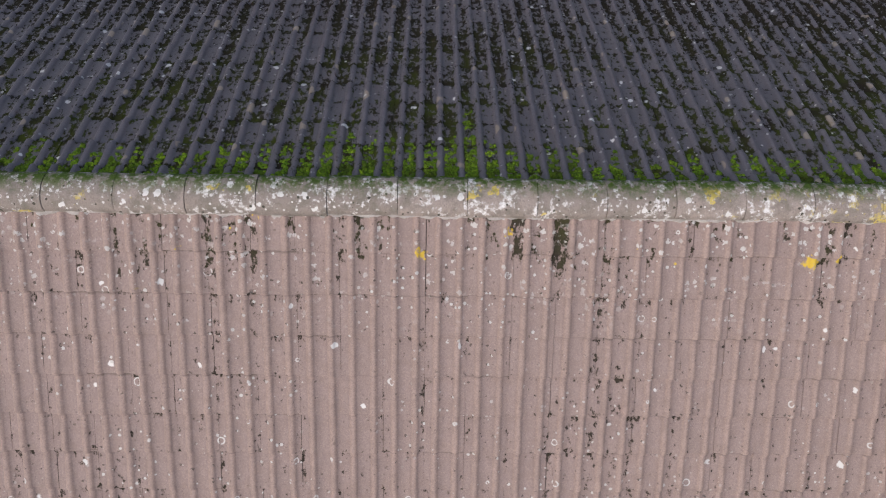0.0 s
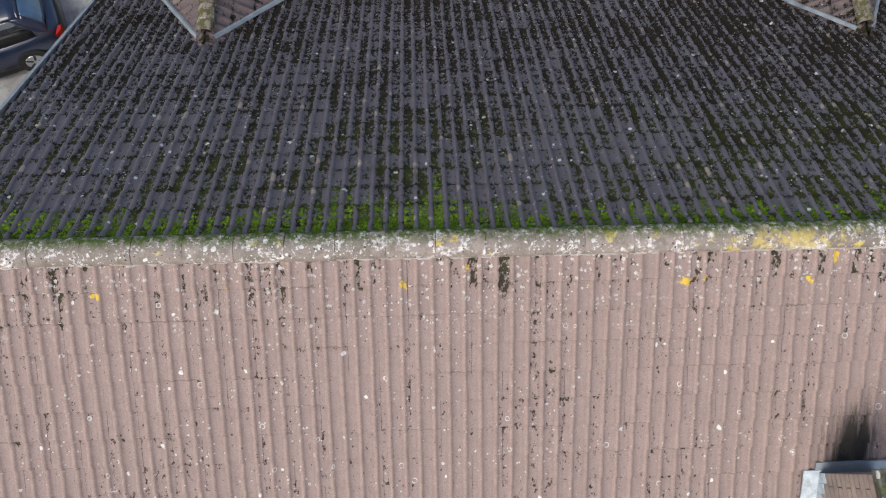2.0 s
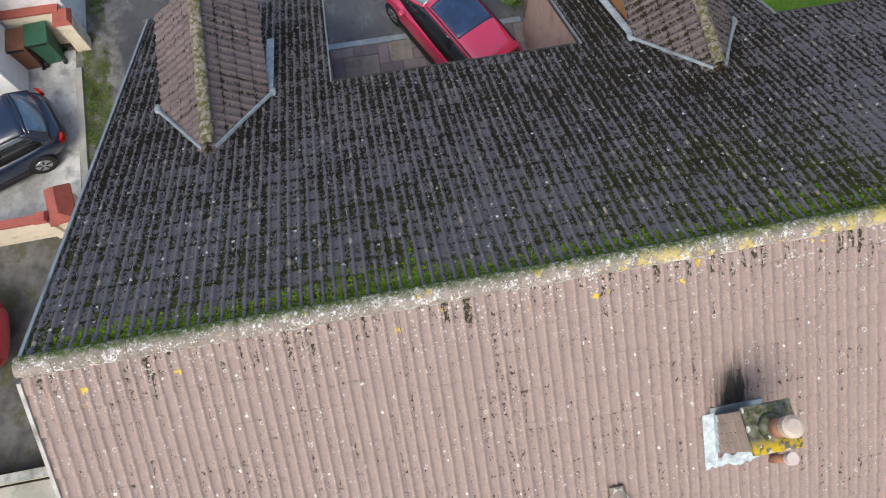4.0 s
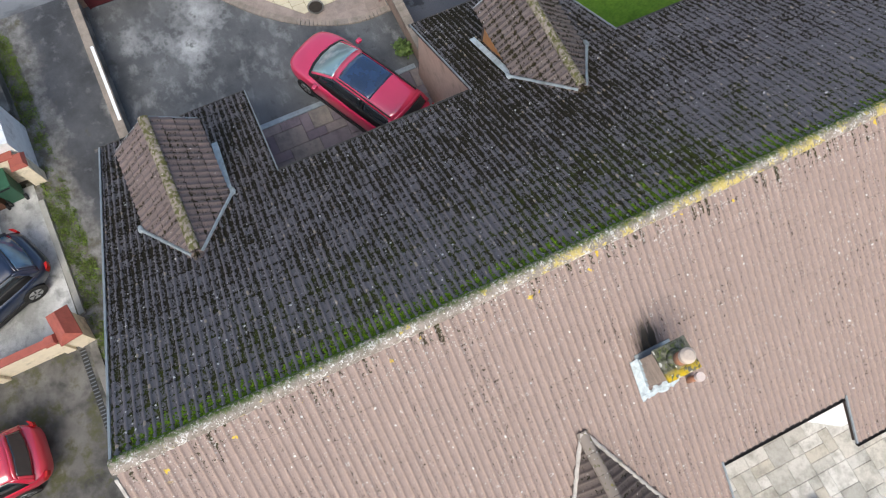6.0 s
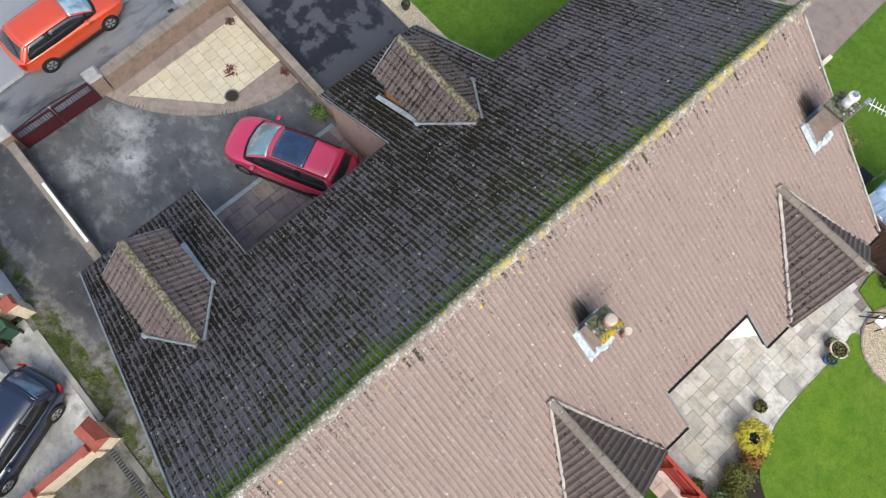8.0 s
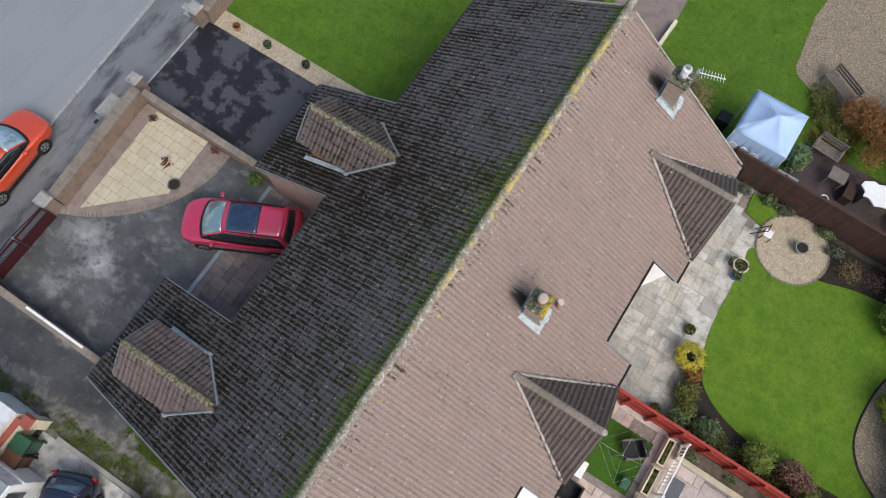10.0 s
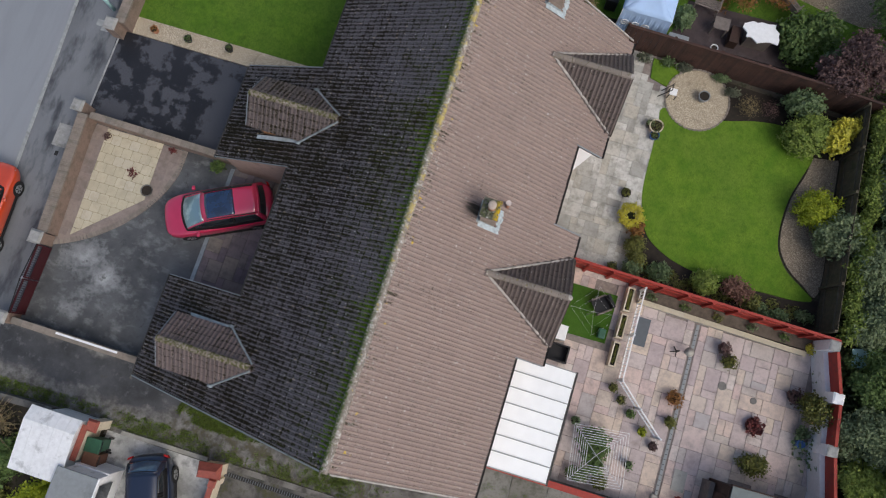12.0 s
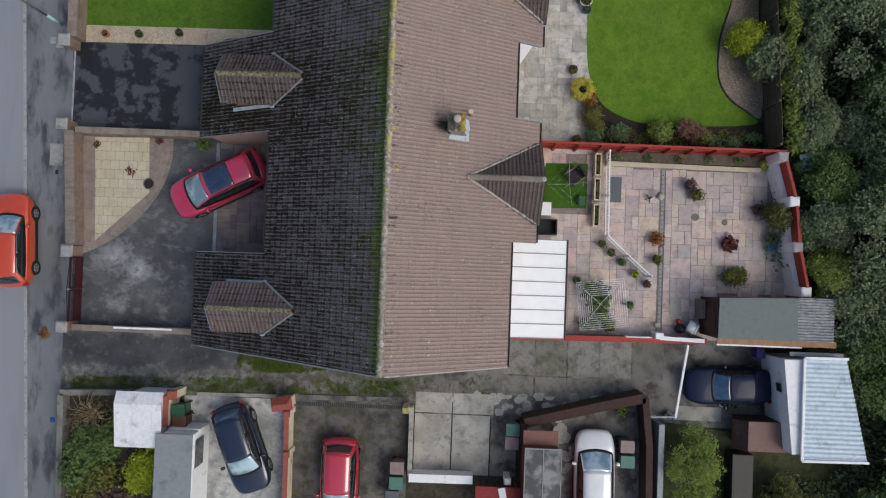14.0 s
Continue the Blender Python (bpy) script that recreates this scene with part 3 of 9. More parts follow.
M_ALU = plain("aluminium", (0.55, 0.56, 0.57), 0.35, 0.8, vary=0.1)
M_WOOD = plain("weathered_timber", (0.33, 0.19, 0.11), 0.8, vary=0.25, dirt=(0.15, 0.10, 0.07))
M_FENCE_OLD = plain("mossy_old_fence_board", (0.10, 0.085, 0.06), 0.9, vary=0.3, dirt=(0.05, 0.055, 0.03))
M_WOOD_GREY = plain("grey_timber", (0.17, 0.145, 0.13), 0.85, vary=0.25)
M_TERRACOTTA = plain("terracotta", (0.42, 0.20, 0.12), 0.8, vary=0.2, dirt=(0.28, 0.2, 0.15))
M_POT_DARK = plain("dark_pot", (0.035, 0.035, 0.035), 0.5, vary=0.2)
M_POT_BLUE = plain("blue_glazed_pot", (0.03, 0.10, 0.28), 0.25, vary=0.2)
M_POT_STONE = plain("stone_planter", (0.40, 0.38, 0.34), 0.9, vary=0.2)
M_BLACK = plain("black_plastic", (0.015, 0.015, 0.017), 0.45, vary=0.15)
M_BIN_GREEN = plain("green_bin_plastic", (0.03, 0.10, 0.06), 0.5, vary=0.15)
M_BIN_TEAL = plain("faded_green_bin_plastic", (0.09, 0.19, 0.15), 0.55, vary=0.15)
M_BIN_BROWN = plain("brown_bin_plastic", (0.16, 0.075, 0.045), 0.5, vary=0.15)
M_BIN_GREY = plain("grey_pink_bin_plastic", (0.25, 0.19, 0.18), 0.55, vary=0.15)
M_EARTH_BROWN = plain("brown_gritty_soil", (0.115, 0.095, 0.075), 0.95, vary=0.4, bump=0.6, dirt=(0.05, 0.042, 0.032))
M_SOIL = plain("dark_soil", (0.028, 0.022, 0.017), 0.95, vary=0.4, bump=0.6)
M_BLUE_CANVAS = plain("pale_blue_canvas", (0.42, 0.58, 0.84), 0.8, vary=0.06, scale=2.0)
M_TEAL_SHEET = plain("pale_teal_sheet", (0.36, 0.56, 0.55), 0.5, vary=0.1)
M_GREY_MAT = plain("grey_doormat", (0.115, 0.13, 0.145), 0.95, vary=0.1)
M_IRON = plain("dark_iron", (0.02, 0.02, 0.02), 0.6, vary=0.2)

# ---- the ground ----
GW, GE = -60.0, 60.0
solid("ground", box(GW, -60, -0.6, GE, 60, -0.06), M_EARTH, "dark bare earth under gardens and lanes", "ground", "structure")


def patch(name, pts, z, material, label, category, kind="structure", depth=0.12):
    return solid(name, prism(pts, z - depth, z), material, label, category, kind)


def kerb_x(y):
    return -17.33 - 0.053 * y


patch("road", [(-60, -60), (kerb_x(-60), -60), (kerb_x(60), 60), (-60, 60)], -0.035, M_ROAD, "pale grey worn asphalt street", "road")
patch("pavement", [(kerb_x(-60) + 0.14, -60), (-13.2, -60), (-13.2, -7.0), (-14.9, -7.0), (-15.0, 9.0), (-15.2, 60), (kerb_x(60) + 0.14, 60)], 0.0, M_PAVE, "patched dark asphalt pavement beside the street", "pavement")
patch("driveway_1", [(-15.0, -4.0), (-8.2, -4.0), (-8.2, 4.75), (-15.0, 4.75)], 0.008, M_DRIVE, "dark stained driveway with pale worn patches", "driveway")
patch("driveway_2", [(-15.35, 4.8), (-8.2, 4.8), (-8.2, 8.95), (-15.45, 8.95)], 0.012, M_WETTAR, "damp black tarmac driveway with dry grey patches", "driveway")
patch("lane", [(1.0, -6.9), (1.0, -4.0), (-15.3, -4.0), (-15.3, -7.27)], 0.004, M_LANE_BAND, "worn tarmac lane beside the house", "lane")
patch("lane_concrete", [(1.0, -7.4), (16.6, -7.4), (16.6, -3.6), (1.0, -3.6)], 0.005, M_CONC_DK, "dirty cracked concrete lane behind the houses", "lane")
patch("front_lawn", [(-15.0, 9.75), (-5.2, 9.75), (-5.2, 60), (-15.0, 60)], 0.02, M_LAWN_N, "deep green mown front lawn", "lawn")
patch("front_gravel_strip", [(-14.9, 8.98), (-9.0, 8.98), (-8.4, 9.3), (-5.2, 9.6), (-5.2, 9.75), (-14.9, 9.75)], 0.024, M_GRAVEL, "strip of pale gravel along the lawn", "gravel")
patch("yard_bed", [(4.0, -3.7), (17.6, -3.7), (17.6, 4.75), (4.0, 4.75)], 0.0, M_JOINT_PALE, "sandy bed under the sandstone paving", "paving")
patch("patio_bed", [(3.9, 4.82), (8.05, 4.82), (8.05, 14.9), (3.9, 14.9)], 0.0, M_JOINT_PALE, "sandy bed under the grey flags", "paving")
lawn_line = smooth_line([(7.95, 12.4), (7.95, 11.6), (7.95, 10.6), (7.96, 9.6), (8.0, 8.8), (8.15, 8.0), (8.45, 7.2), (9.0, 6.6), (10.2, 6.1), (12.0, 5.9), (13.8, 6.0), (15.0, 6.05), (15.65, 6.25), (15.05, 6.68), (14.4, 7.12), (13.92, 7.8), (13.76, 8.6), (13.78, 9.5), (13.9, 10.3), (14.2, 11.3), (14.42, 12.1), (14.0, 12.85), (13.0, 13.08), (11.8, 12.95), (10.6, 12.6), (9.4, 12.4)], 5, True)
patch("rear_lawn", lawn_line, 0.052, M_LAWN, "bright green mown lawn with a curved edge", "lawn")
bed_line = smooth_line([(14.52, 12.25), (14.3, 11.3), (14.0, 10.3), (13.88, 9.5), (13.86, 8.6), (14.02, 7.85), (14.5, 7.2), (15.15, 6.76), (15.72, 6.4), (15.86, 7.2), (15.74, 9.0), (15.58, 11.0), (15.45, 12.4), (15.0, 12.55)], 4, True)
patch("gravel_bed", bed_line, 0.012, M_GRAVEL_GREY, "curved bed of grey-brown gravel", "gravel")
patch("gravel_circle", ring_points(9.22, 13.15, 1.32, 1.32, 48, 0.02), 0.055, M_GRAVEL, "round bed of pale gravel", "gravel")
patch("north_lawn", [(4.2, 15.75), (60, 15.6), (60, 60), (-2.0, 60), (-2.0, 13.9), (4.2, 13.9)], 0.01, M_LAWN_N, "neighbouring lawn north of the fence", "lawn")
patch("north_gravel", smooth_line([(6.0, 21.0), (6.6, 19.9), (8.8, 19.4), (12.0, 19.0), (16.0, 18.6), (18.0, 22.0), (14.0, 26.0), (6.5, 25.0)], 4, True), 0.02, M_GRAVEL_GREY, "neighbouring area of brown-grey gravel", "gravel")
patch("north_decking", [(7.4, 15.65), (12.6, 15.6), (12.6, 17.6), (7.8, 17.5)], 0.02, plain("dark_stained_decking", (0.062, 0.046, 0.048), 0.7, vary=0.35, scale=3.0, dirt=(0.11, 0.10, 0.10)), "dark timber decking by the fence", "decking")
# south gardens and drives
patch("wood_floor", [(17.5, -16), (34, -16), (34, 22), (17.5, 22)], 0.004, ground_mat("ivy_covered_earth", (0.04, 0.055, 0.022), (0.065, 0.09, 0.035), (0.03, 0.035, 0.018), 0.8, 4.0), "dark leafy ground under the trees", "ground")
patch("drive_black_car", [(-9.6, -6.95), (-4.85, -6.95), (-4.85, -14), (-9.6, -14)], 0.006, M_WASHED, "chalky worn concrete drive", "driveway")
patch("drive_red_car", [(-4.75, -6.9), (0.55, -6.9), (0.55, -14), (-4.75, -14)], 0.007, M_LANE, "dark tarmac drive of the south house", "driveway")
patch("drive_white_car", [(5.7, -7.4), (11.2, -7.4), (11.2, -14), (5.7, -14)], 0.006, M_CONC_DK, "dark concrete drive beside the brown wall", "driveway")
for x0, y0, x1, y1, m in ((0.85, -7.25, 2.48, -6.35, M_CONC), (2.54, -7.25, 4.35, -6.35, M_CONC), (0.85, -9.95, 2.48, -7.31, M_CONC), (2.54, -9.95, 4.2, -7.31, M_CONC), (4.26, -9.95, 5.4, -7.31, M_CONC_DK)):
    patch("concrete_pad", [(x0, y0), (x1, y0), (x1, y1), (x0, y1)], 0.02, m, "weathered pale concrete slab with green stains", "concrete")

bm = bmesh.new()
for i in range(-24, 26):
    y0 = i * 0.92
    a, b = (kerb_x(y0) + 0.07, y0 + 0.006, -0.05), (kerb_x(y0 + 0.91) + 0.07, y0 + 0.908, -0.05)
    add_bar(bm, a, b, 0.14, 0.15)
solid("kerb", bm, M_KERB, "row of worn concrete kerb stones", "kerb", "structure")

# ---- the semi-detached house ----
W_SEG = ((-4.50, -0.46, 34), (-0.46, 4.42, 20), (4.42, 8.32, 34), (8.32, 13.60, 20))
E_SEG = ((-4.50, 0.37, 18), (0.37, 5.12, 22), (5.12, 8.13, 18), (8.13, 13.60, 22))
GAUGE, COVER = 0.2915, 0.295


def verge(x):
    """South and north edge of the roof at x."""
    return -4.58 + 0.025 * abs(x), 13.57 - 0.142 * max(x, 0.0)


# walls close the house below the roof
house = thing("semi_detached_house", (0, 4.4, 0), "pair of chalet houses under one long tiled roof", "house")
def wall(x0, y0, x1, y1, top, name="wall"):
    t = 0.28
    if abs(x1 - x0) < abs(y1 - y0):
        part(name, box(x0 - t / 2, y0, -0.05, x0 + t / 2, y1, top), M_RENDER_WALL, house)
    else:
        part(name, box(x0, y0 - t / 2, -0.05, x1, y0 + t / 2, top), M_RENDER_WALL, house)


wall(-4.75, -0.6, -4.75, 4.5, 4.15)
wall(-4.75, 8.1, -4.75, 13.2, 4.15)
wall(-8.25, -4.25, -8.25, -0.65, 2.05)
wall(-8.25, 4.6, -8.25, 8.05, 2.05)
wall(4.25, -4.25, 4.25, 0.6, 4.35)
wall(5.2, 0.6, 5.2, 4.9, 3.8)
wall(4.3, 4.9, 4.3, 9.6, 4.35)
wall(5.2, 9.7, 5.2, 12.6, 3.8)


def slope_wall(y, x_lo, x_hi, under=0.18, material=M_RENDER_WALL):
    """An upright wall along x whose top follows the roof."""
    xs = sorted({x_lo, x_hi, *([0.0] if x_lo < 0 < x_hi else [])})
    prof = [(x_lo, -0.05), *[(x, roof_z(x) - under) for x in xs], (x_hi, -0.05)]
    bm = bmesh.new()
    a = [bm.verts.new((x, y - 0.13, z)) for x, z in prof]
    b = [bm.verts.new((x, y + 0.13, z)) for x, z in prof]
    bm.faces.new(a)
    bm.faces.new(b[::-1])
    for i in range(len(prof)):
        j = (i + 1) % len(prof)
        bm.faces.new((a[i], b[i], b[j], a[j]))
    bmesh.ops.recalc_face_normals(bm, faces=bm.faces[:])
    part("wall", bm, material, house)


slope_wall(-4.28, -8.2, 4.2)
slope_wall(12.62, -4.7, 5.1)
slope_wall(-0.70, -8.2, -4.9)
slope_wall(4.60, -8.2, -4.9)
slope_wall(8.02, -8.2, -4.9)
slope_wall(0.72, 4.3, 5.1)
slope_wall(4.90, 4.3, 5.1)
slope_wall(9.65, 4.3, 5.3)
part("porch_roof", prism([(4.36, 7.2), (5.01, 8.16), (5.47, 8.86), (5.47, 9.40), (4.36, 9.40)], 2.30, 2.36), plain("clean_white_plastic", (0.90, 0.90, 0.90), 0.5, vary=0.03), house, "white plastic porch roof under the eaves")


def deck(x0, x1, y0, y1):
    """The boarding under the tiles, between two distances from the ridge."""
    bm = bmesh.new()
    p = [(x0, roof_z(x0) - 0.04), (x1, roof_z(x1) - 0.04), (x1, roof_z(x1) - 0.14), (x0, roof_z(x0) - 0.14)]
    a = [bm.verts.new((x, y0, z)) for x, z in p]
    b = [bm.verts.new((x, y1, z)) for x, z in p]
    bm.faces.new(a)
    bm.faces.new(b[::-1])
    for i in range(4):
        j = (i + 1) % 4
        bm.faces.new((a[i], b[i], b[j], a[j]))
    bmesh.ops.recalc_face_normals(bm, faces=bm.faces[:])
    part("roof_deck", bm, M_SOFFIT, house)


for y0, y1, rows in W_SEG:
    deck(-0.02, -(rows * GAUGE * CP - 0.03), max(y0, -4.45), min(y1, 13.3))
for y0, y1, rows in E_SEG:
    deck(0.02, rows * GAUGE * CP - 0.03, max(y0, -4.45), min(y1, 12.70))

# ---- roof tiles: two rolls and two pans a tile, laid in courses ----
ROLL = ((-0.032, 0.0), (-0.025, 0.009), (-0.014, 0.021), (0.0, 0.026), (0.014, 0.021), (0.025, 0.009), (0.032, 0.0))
PROFILE = ((0.0, 0.0), *[(0.066 + u, w) for u, w in ROLL], *[(0.214 + u, w) for u, w in ROLL], (0.2935, 0.0))


def tile_arrays(length=0.33, thick=0.024, lift=0.030):
    """One tile: u across, v down the slope, w up from it. The nose is lifted so that it lies on the next course."""
    vs, fs, pan, run, cell = [], [], [], [], []
    n = len(PROFILE)
    for v, up in ((0.0, 0.0), (length - 0.012, lift), (length, lift - 0.005)):
        for u, w in PROFILE:
            vs.append((u, v, w * (1.0 if v < length else 0.93) + up))
            pan.append(1.7 if u < 0.01 or u > 0.28 else 1.0 if w < 0.005 else 0.6 if w < 0.015 else 0.0)
            run.append(v / length)
            cell.append(0.0 if u < 0.066 else 1.0 if u < 0.214 else 2.0)
    for u, w in PROFILE:
        vs.append((u, length, w * 0.93 + lift - 0.005 - thick))
        # past the pan range: darkens the nose face as a painted course line
        pan.append(2.2)
        run.append(1.0)
        cell.append(1.0)
    for r in range(3):
        for i in range(n - 1):
            a = r * n + i
            fs.append((a, a + n, a + n + 1, a + 1))
    # side of the open joint
    vs += [(0.2935, 0.0, -0.012), (0.2935, length, lift - 0.005 - thick)]
    pan += [1.0, 1.0]
    run += [0.0, 1.0]
    cell += [2.0, 2.0]
    fs.append((n - 1, 2 * n - 1, 3 * n - 1, 4 * n + 1, 4 * n))
    return np.array(vs), fs, (pan, run, cell)


TV, TF, TPAN = tile_arrays()


def mesh_arrays(name, vs, fs, pan, material):
    me = bpy.data.meshes.new(name)
    me.from_pydata([tuple(v) for v in vs], [], fs)
    for key, values in zip(("pan", "run", "cell"), pan):
        at = me.attributes.new(key, "FLOAT", "POINT")
        at.data.foreach_set("value", np.array(values, dtype=np.float32))
    me.materials.append(material)
    me.update()
    for p in me.polygons:
        p.use_smooth = len(p.vertices) == 4
    me.set_sharp_from_angle(angle=radians(62))
    return me


def slope_frame(side):
    """Axes of a roof slope: along the ridge, down the slope, up from it. side: -1 west, 1 east."""
    down = Vector((side * CP, 0, -SP))
    up = Vector((side * SP, 0, CP))
    along = down.cross(up)
    return along, down, up


def lay_slope(side, segs, material, roof, label_rest):
    along, down, up = slope_frame(side)
    ay = along.y                    # +1 or -1: which way u runs
    shared = mesh_arrays("roof_tile", TV, TF, TPAN, material)
    rest_v, rest_f, rest_p, base = [], [], ([], [], []), 0
    rnd = random.Random(11 if side < 0 else 12)
    for y0, y1, rows in segs:
        cols = max(1, round((y1 - y0) / COVER))
        w = (y1 - y0) / cols
        for r in range(rows):
            nose = (r + 1) * GAUGE + 0.03
            head = nose - 0.33
            lo, hi = verge(side * nose * CP)
            for c in range(cols):
                a, b = y0 + c * w, y0 + (c + 1) * w
                a2, b2 = (max(a, lo) if c == 0 and y0 < -4 else a), (min(b, hi) if y1 > 13 else b)
                if c == 0 and y0 < -4:
                    a2 = lo
                if b2 - a2 < 0.06:
                    continue
                sc = (b2 - a2) / 0.295
                jit = (rnd.uniform(-0.002, 0.002), rnd.uniform(-0.007, 0.007), rnd.uniform(-0.002, 0.004))
                oy = (a2 if ay > 0 else b2) + jit[0]
                o = Vector((0, oy, RIDGE_Z)) + down * (head + jit[1]) + up * (0.0 + jit[2])
                m = Matrix(((along.x * sc, down.x, up.x, o.x), (along.y * sc, down.y, up.y, o.y), (along.z * sc, down.z, up.z, o.z), (0, 0, 0, 1)))
                if r < 12 and -3.25 < (a + b) / 2 < 4.1:
                    ob = new("roof_tile", shared)
                    ob.parent = roof
                    ob.matrix_basis = roof.matrix_basis.inverted() @ m
                else:
                    A = np.array(m.to_3x3())
                    rest_v.append(TV @ A.T + np.array(o))
                    rest_f += [tuple(base + i for i in fc) for fc in TF]
                    for whole, one in zip(rest_p, TPAN):
                        whole += one
                    base += len(TV)
    vs = np.concatenate(rest_v) - np.array(roof.matrix_basis.translation)
    ob = new("roof_tiles", mesh_arrays("roof_tiles", vs, rest_f, rest_p, material))
    ob.parent = roof
    tagged(ob, label_rest, kind="stuff")


roof_w = thing("roof_west", (-3, 4.4, 5.3), "dark mossy concrete tile roof slope facing the street", "roof", kind="structure")
roof_e = thing("roof_east", (3, 4.4, 5.3), "faded red-brown concrete tile roof slope facing the gardens", "roof", kind="structure")

# ---- ridge, dormers, gables, chimneys and gutters ----
RX = -0.05        # the ridge tiles sit a little to the street side


def cap_mesh(name, length, r, thick, material, seg=10, sag=0.72):
    """A half-round ridge tile along y, open below, with thickness."""
    bm = bmesh.new()
    rings = []
    for y in (0.0, length):
        ro = []
        for k, rad in ((0, r), (1, r - thick)):
            row = []
            for i in range(seg + 1):
                a = math.pi * (0.5 - 0.58 + 1.16 * i / seg)
                row.append(bm.verts.new((-rad * math.cos(a), y, sag * rad * math.sin(a))))
            ro.append(row)
        rings.append(ro)
    (o0, i0), (o1, i1) = rings
    for i in range(seg):
        bm.faces.new((o0[i], o0[i + 1], o1[i + 1], o1[i]))
        bm.faces.new((i0[i], i1[i], i1[i + 1], i0[i + 1]))
        bm.faces.new((o0[i], i0[i], i0[i + 1], o0[i + 1]))
        bm.faces.new((o1[i], o1[i + 1], i1[i + 1], i1[i]))
    bmesh.ops.recalc_face_normals(bm, faces=bm.faces[:])
    me = mesh_of(name, bm, material, True)
    me.set_sharp_from_angle(angle=radians(40))
    return me


ridge = thing("roof_ridge", (RX, 4.4, 7.0), "lichen-covered concrete ridge tiles bedded in mortar", "ridge", kind="structure")
cap = cap_mesh("ridge_tile", 0.4455, 0.135, 0.018, M_RIDGE)
rr = random.Random(5)
y = -4.60
while y < 13.40:
    ob = new("ridge_tile", cap)
    ob.parent = ridge
    m = pose(RX + rr.uniform(-0.004, 0.004), y, 7.105 + rr.uniform(-0.004, 0.005), rr.uniform(-0.5, 0.5), rr.uniform(-1.5, 1.5), rr.uniform(-0.6, 0.6))
    ob.matrix_basis = ridge.matrix_basis.inverted() @ m
    y += 0.45


def ragged_strip(bm, a, b, width, thick, normal, step=0.06, seed=1, rough=0.35):
    """An uneven low bead of mortar or moss from a to b on a surface."""
    r = random.Random(seed)
    a, b, nrm = Vector(a), Vector(b), Vector(normal).normalized()
    d = (b - a).normalized()
    s = nrm.cross(d)
    n = max(2, int((b - a).length / step))
    rows = []
    for i in range(n + 1):
        p = a + (b - a) * (i / n)
        wl, wr, h = width * 0.5 * (1 + r.uniform(-rough, rough)), width * 0.5 * (1 + r.uniform(-rough, rough)), thick * (1 + r.uniform(-rough, rough))
        rows.append([bm.verts.new(p - s * wl - nrm * 0.02), bm.verts.new(p - s * wl * 0.55 + nrm * h * 0.8), bm.verts.new(p + s * wr * 0.4 + nrm * h), bm.verts.new(p + s * wr - nrm * 0.02)])
    for i in range(n):
        for k in range(3):
            bm.faces.new((rows[i][k], rows[i][k + 1], rows[i + 1][k + 1], rows[i + 1][k]))
    bmesh.ops.recalc_face_normals(bm, faces=bm.faces[:])


bm = bmesh.new()
ragged_strip(bm, (RX + 0.115, -4.58, roof_z(0.09) + 0.045), (RX + 0.115, 13.52, roof_z(0.09) + 0.045), 0.055, 0.018, (SP, 0, CP), 0.035, 3, 0.6)
part("mortar_bed", bm, M_MORTAR, ridge, "crumbling pale mortar bead", smooth=True)
bm = bmesh.new()
ragged_strip(bm, (RX - 0.125, -4.58, roof_z(0.17) + 0.04), (RX - 0.125, 13.52, roof_z(0.17) + 0.04), 0.08, 0.03, (-SP, 0, CP), 0.035, 4, 0.6)
part("moss_bead", bm, M_MOSS, ridge, "green moss along the mortar", smooth=True)

ICO = bmesh.new()
bmesh.ops.create_icosphere(ICO, subdivisions=1, radius=1.0)
ICO_V = np.array([v.co[:] for v in ICO.verts])
ICO_F = [tuple(v.index for v in fc.verts) for fc in ICO.faces]
ICO.free()


def clumps(name, spots, material, parent, label, squash=0.6, seed=3):
    """Many small uneven lumps as one mesh. spots: (x, y, z, radius)."""
    r = np.random.RandomState(seed)
    o = np.array(parent.matrix_basis.translation) if parent is not None else np.zeros(3)
    vs, fs = [], []
    for k, (x, y, z, rad) in enumerate(spots):
        v = ICO_V * (1 + 0.5 * r.uniform(-1, 1, (len(ICO_V), 1))) * rad * np.array([1.0, 1.0, squash]) + np.array([x, y, z]) - o
        fs += [tuple(i + k * len(ICO_V) for i in f) for f in ICO_F]
        vs.append(v)
    me = bpy.data.meshes.new(name)
    me.from_pydata([tuple(v) for v in np.concatenate(vs)], [], fs)
    me.materials.append(material)
    ob = new(name, me)
    ob.parent = parent
    return tagged(ob, label, kind="stuff")


def pan_lift(d):
    """How far the pan of a tile stands off the roof plane, d metres down the slope."""
    nose = math.ceil((d - 0.03) / GAUGE) * GAUGE + 0.03
    return 0.03 * (1 - (nose - d) / 0.33)


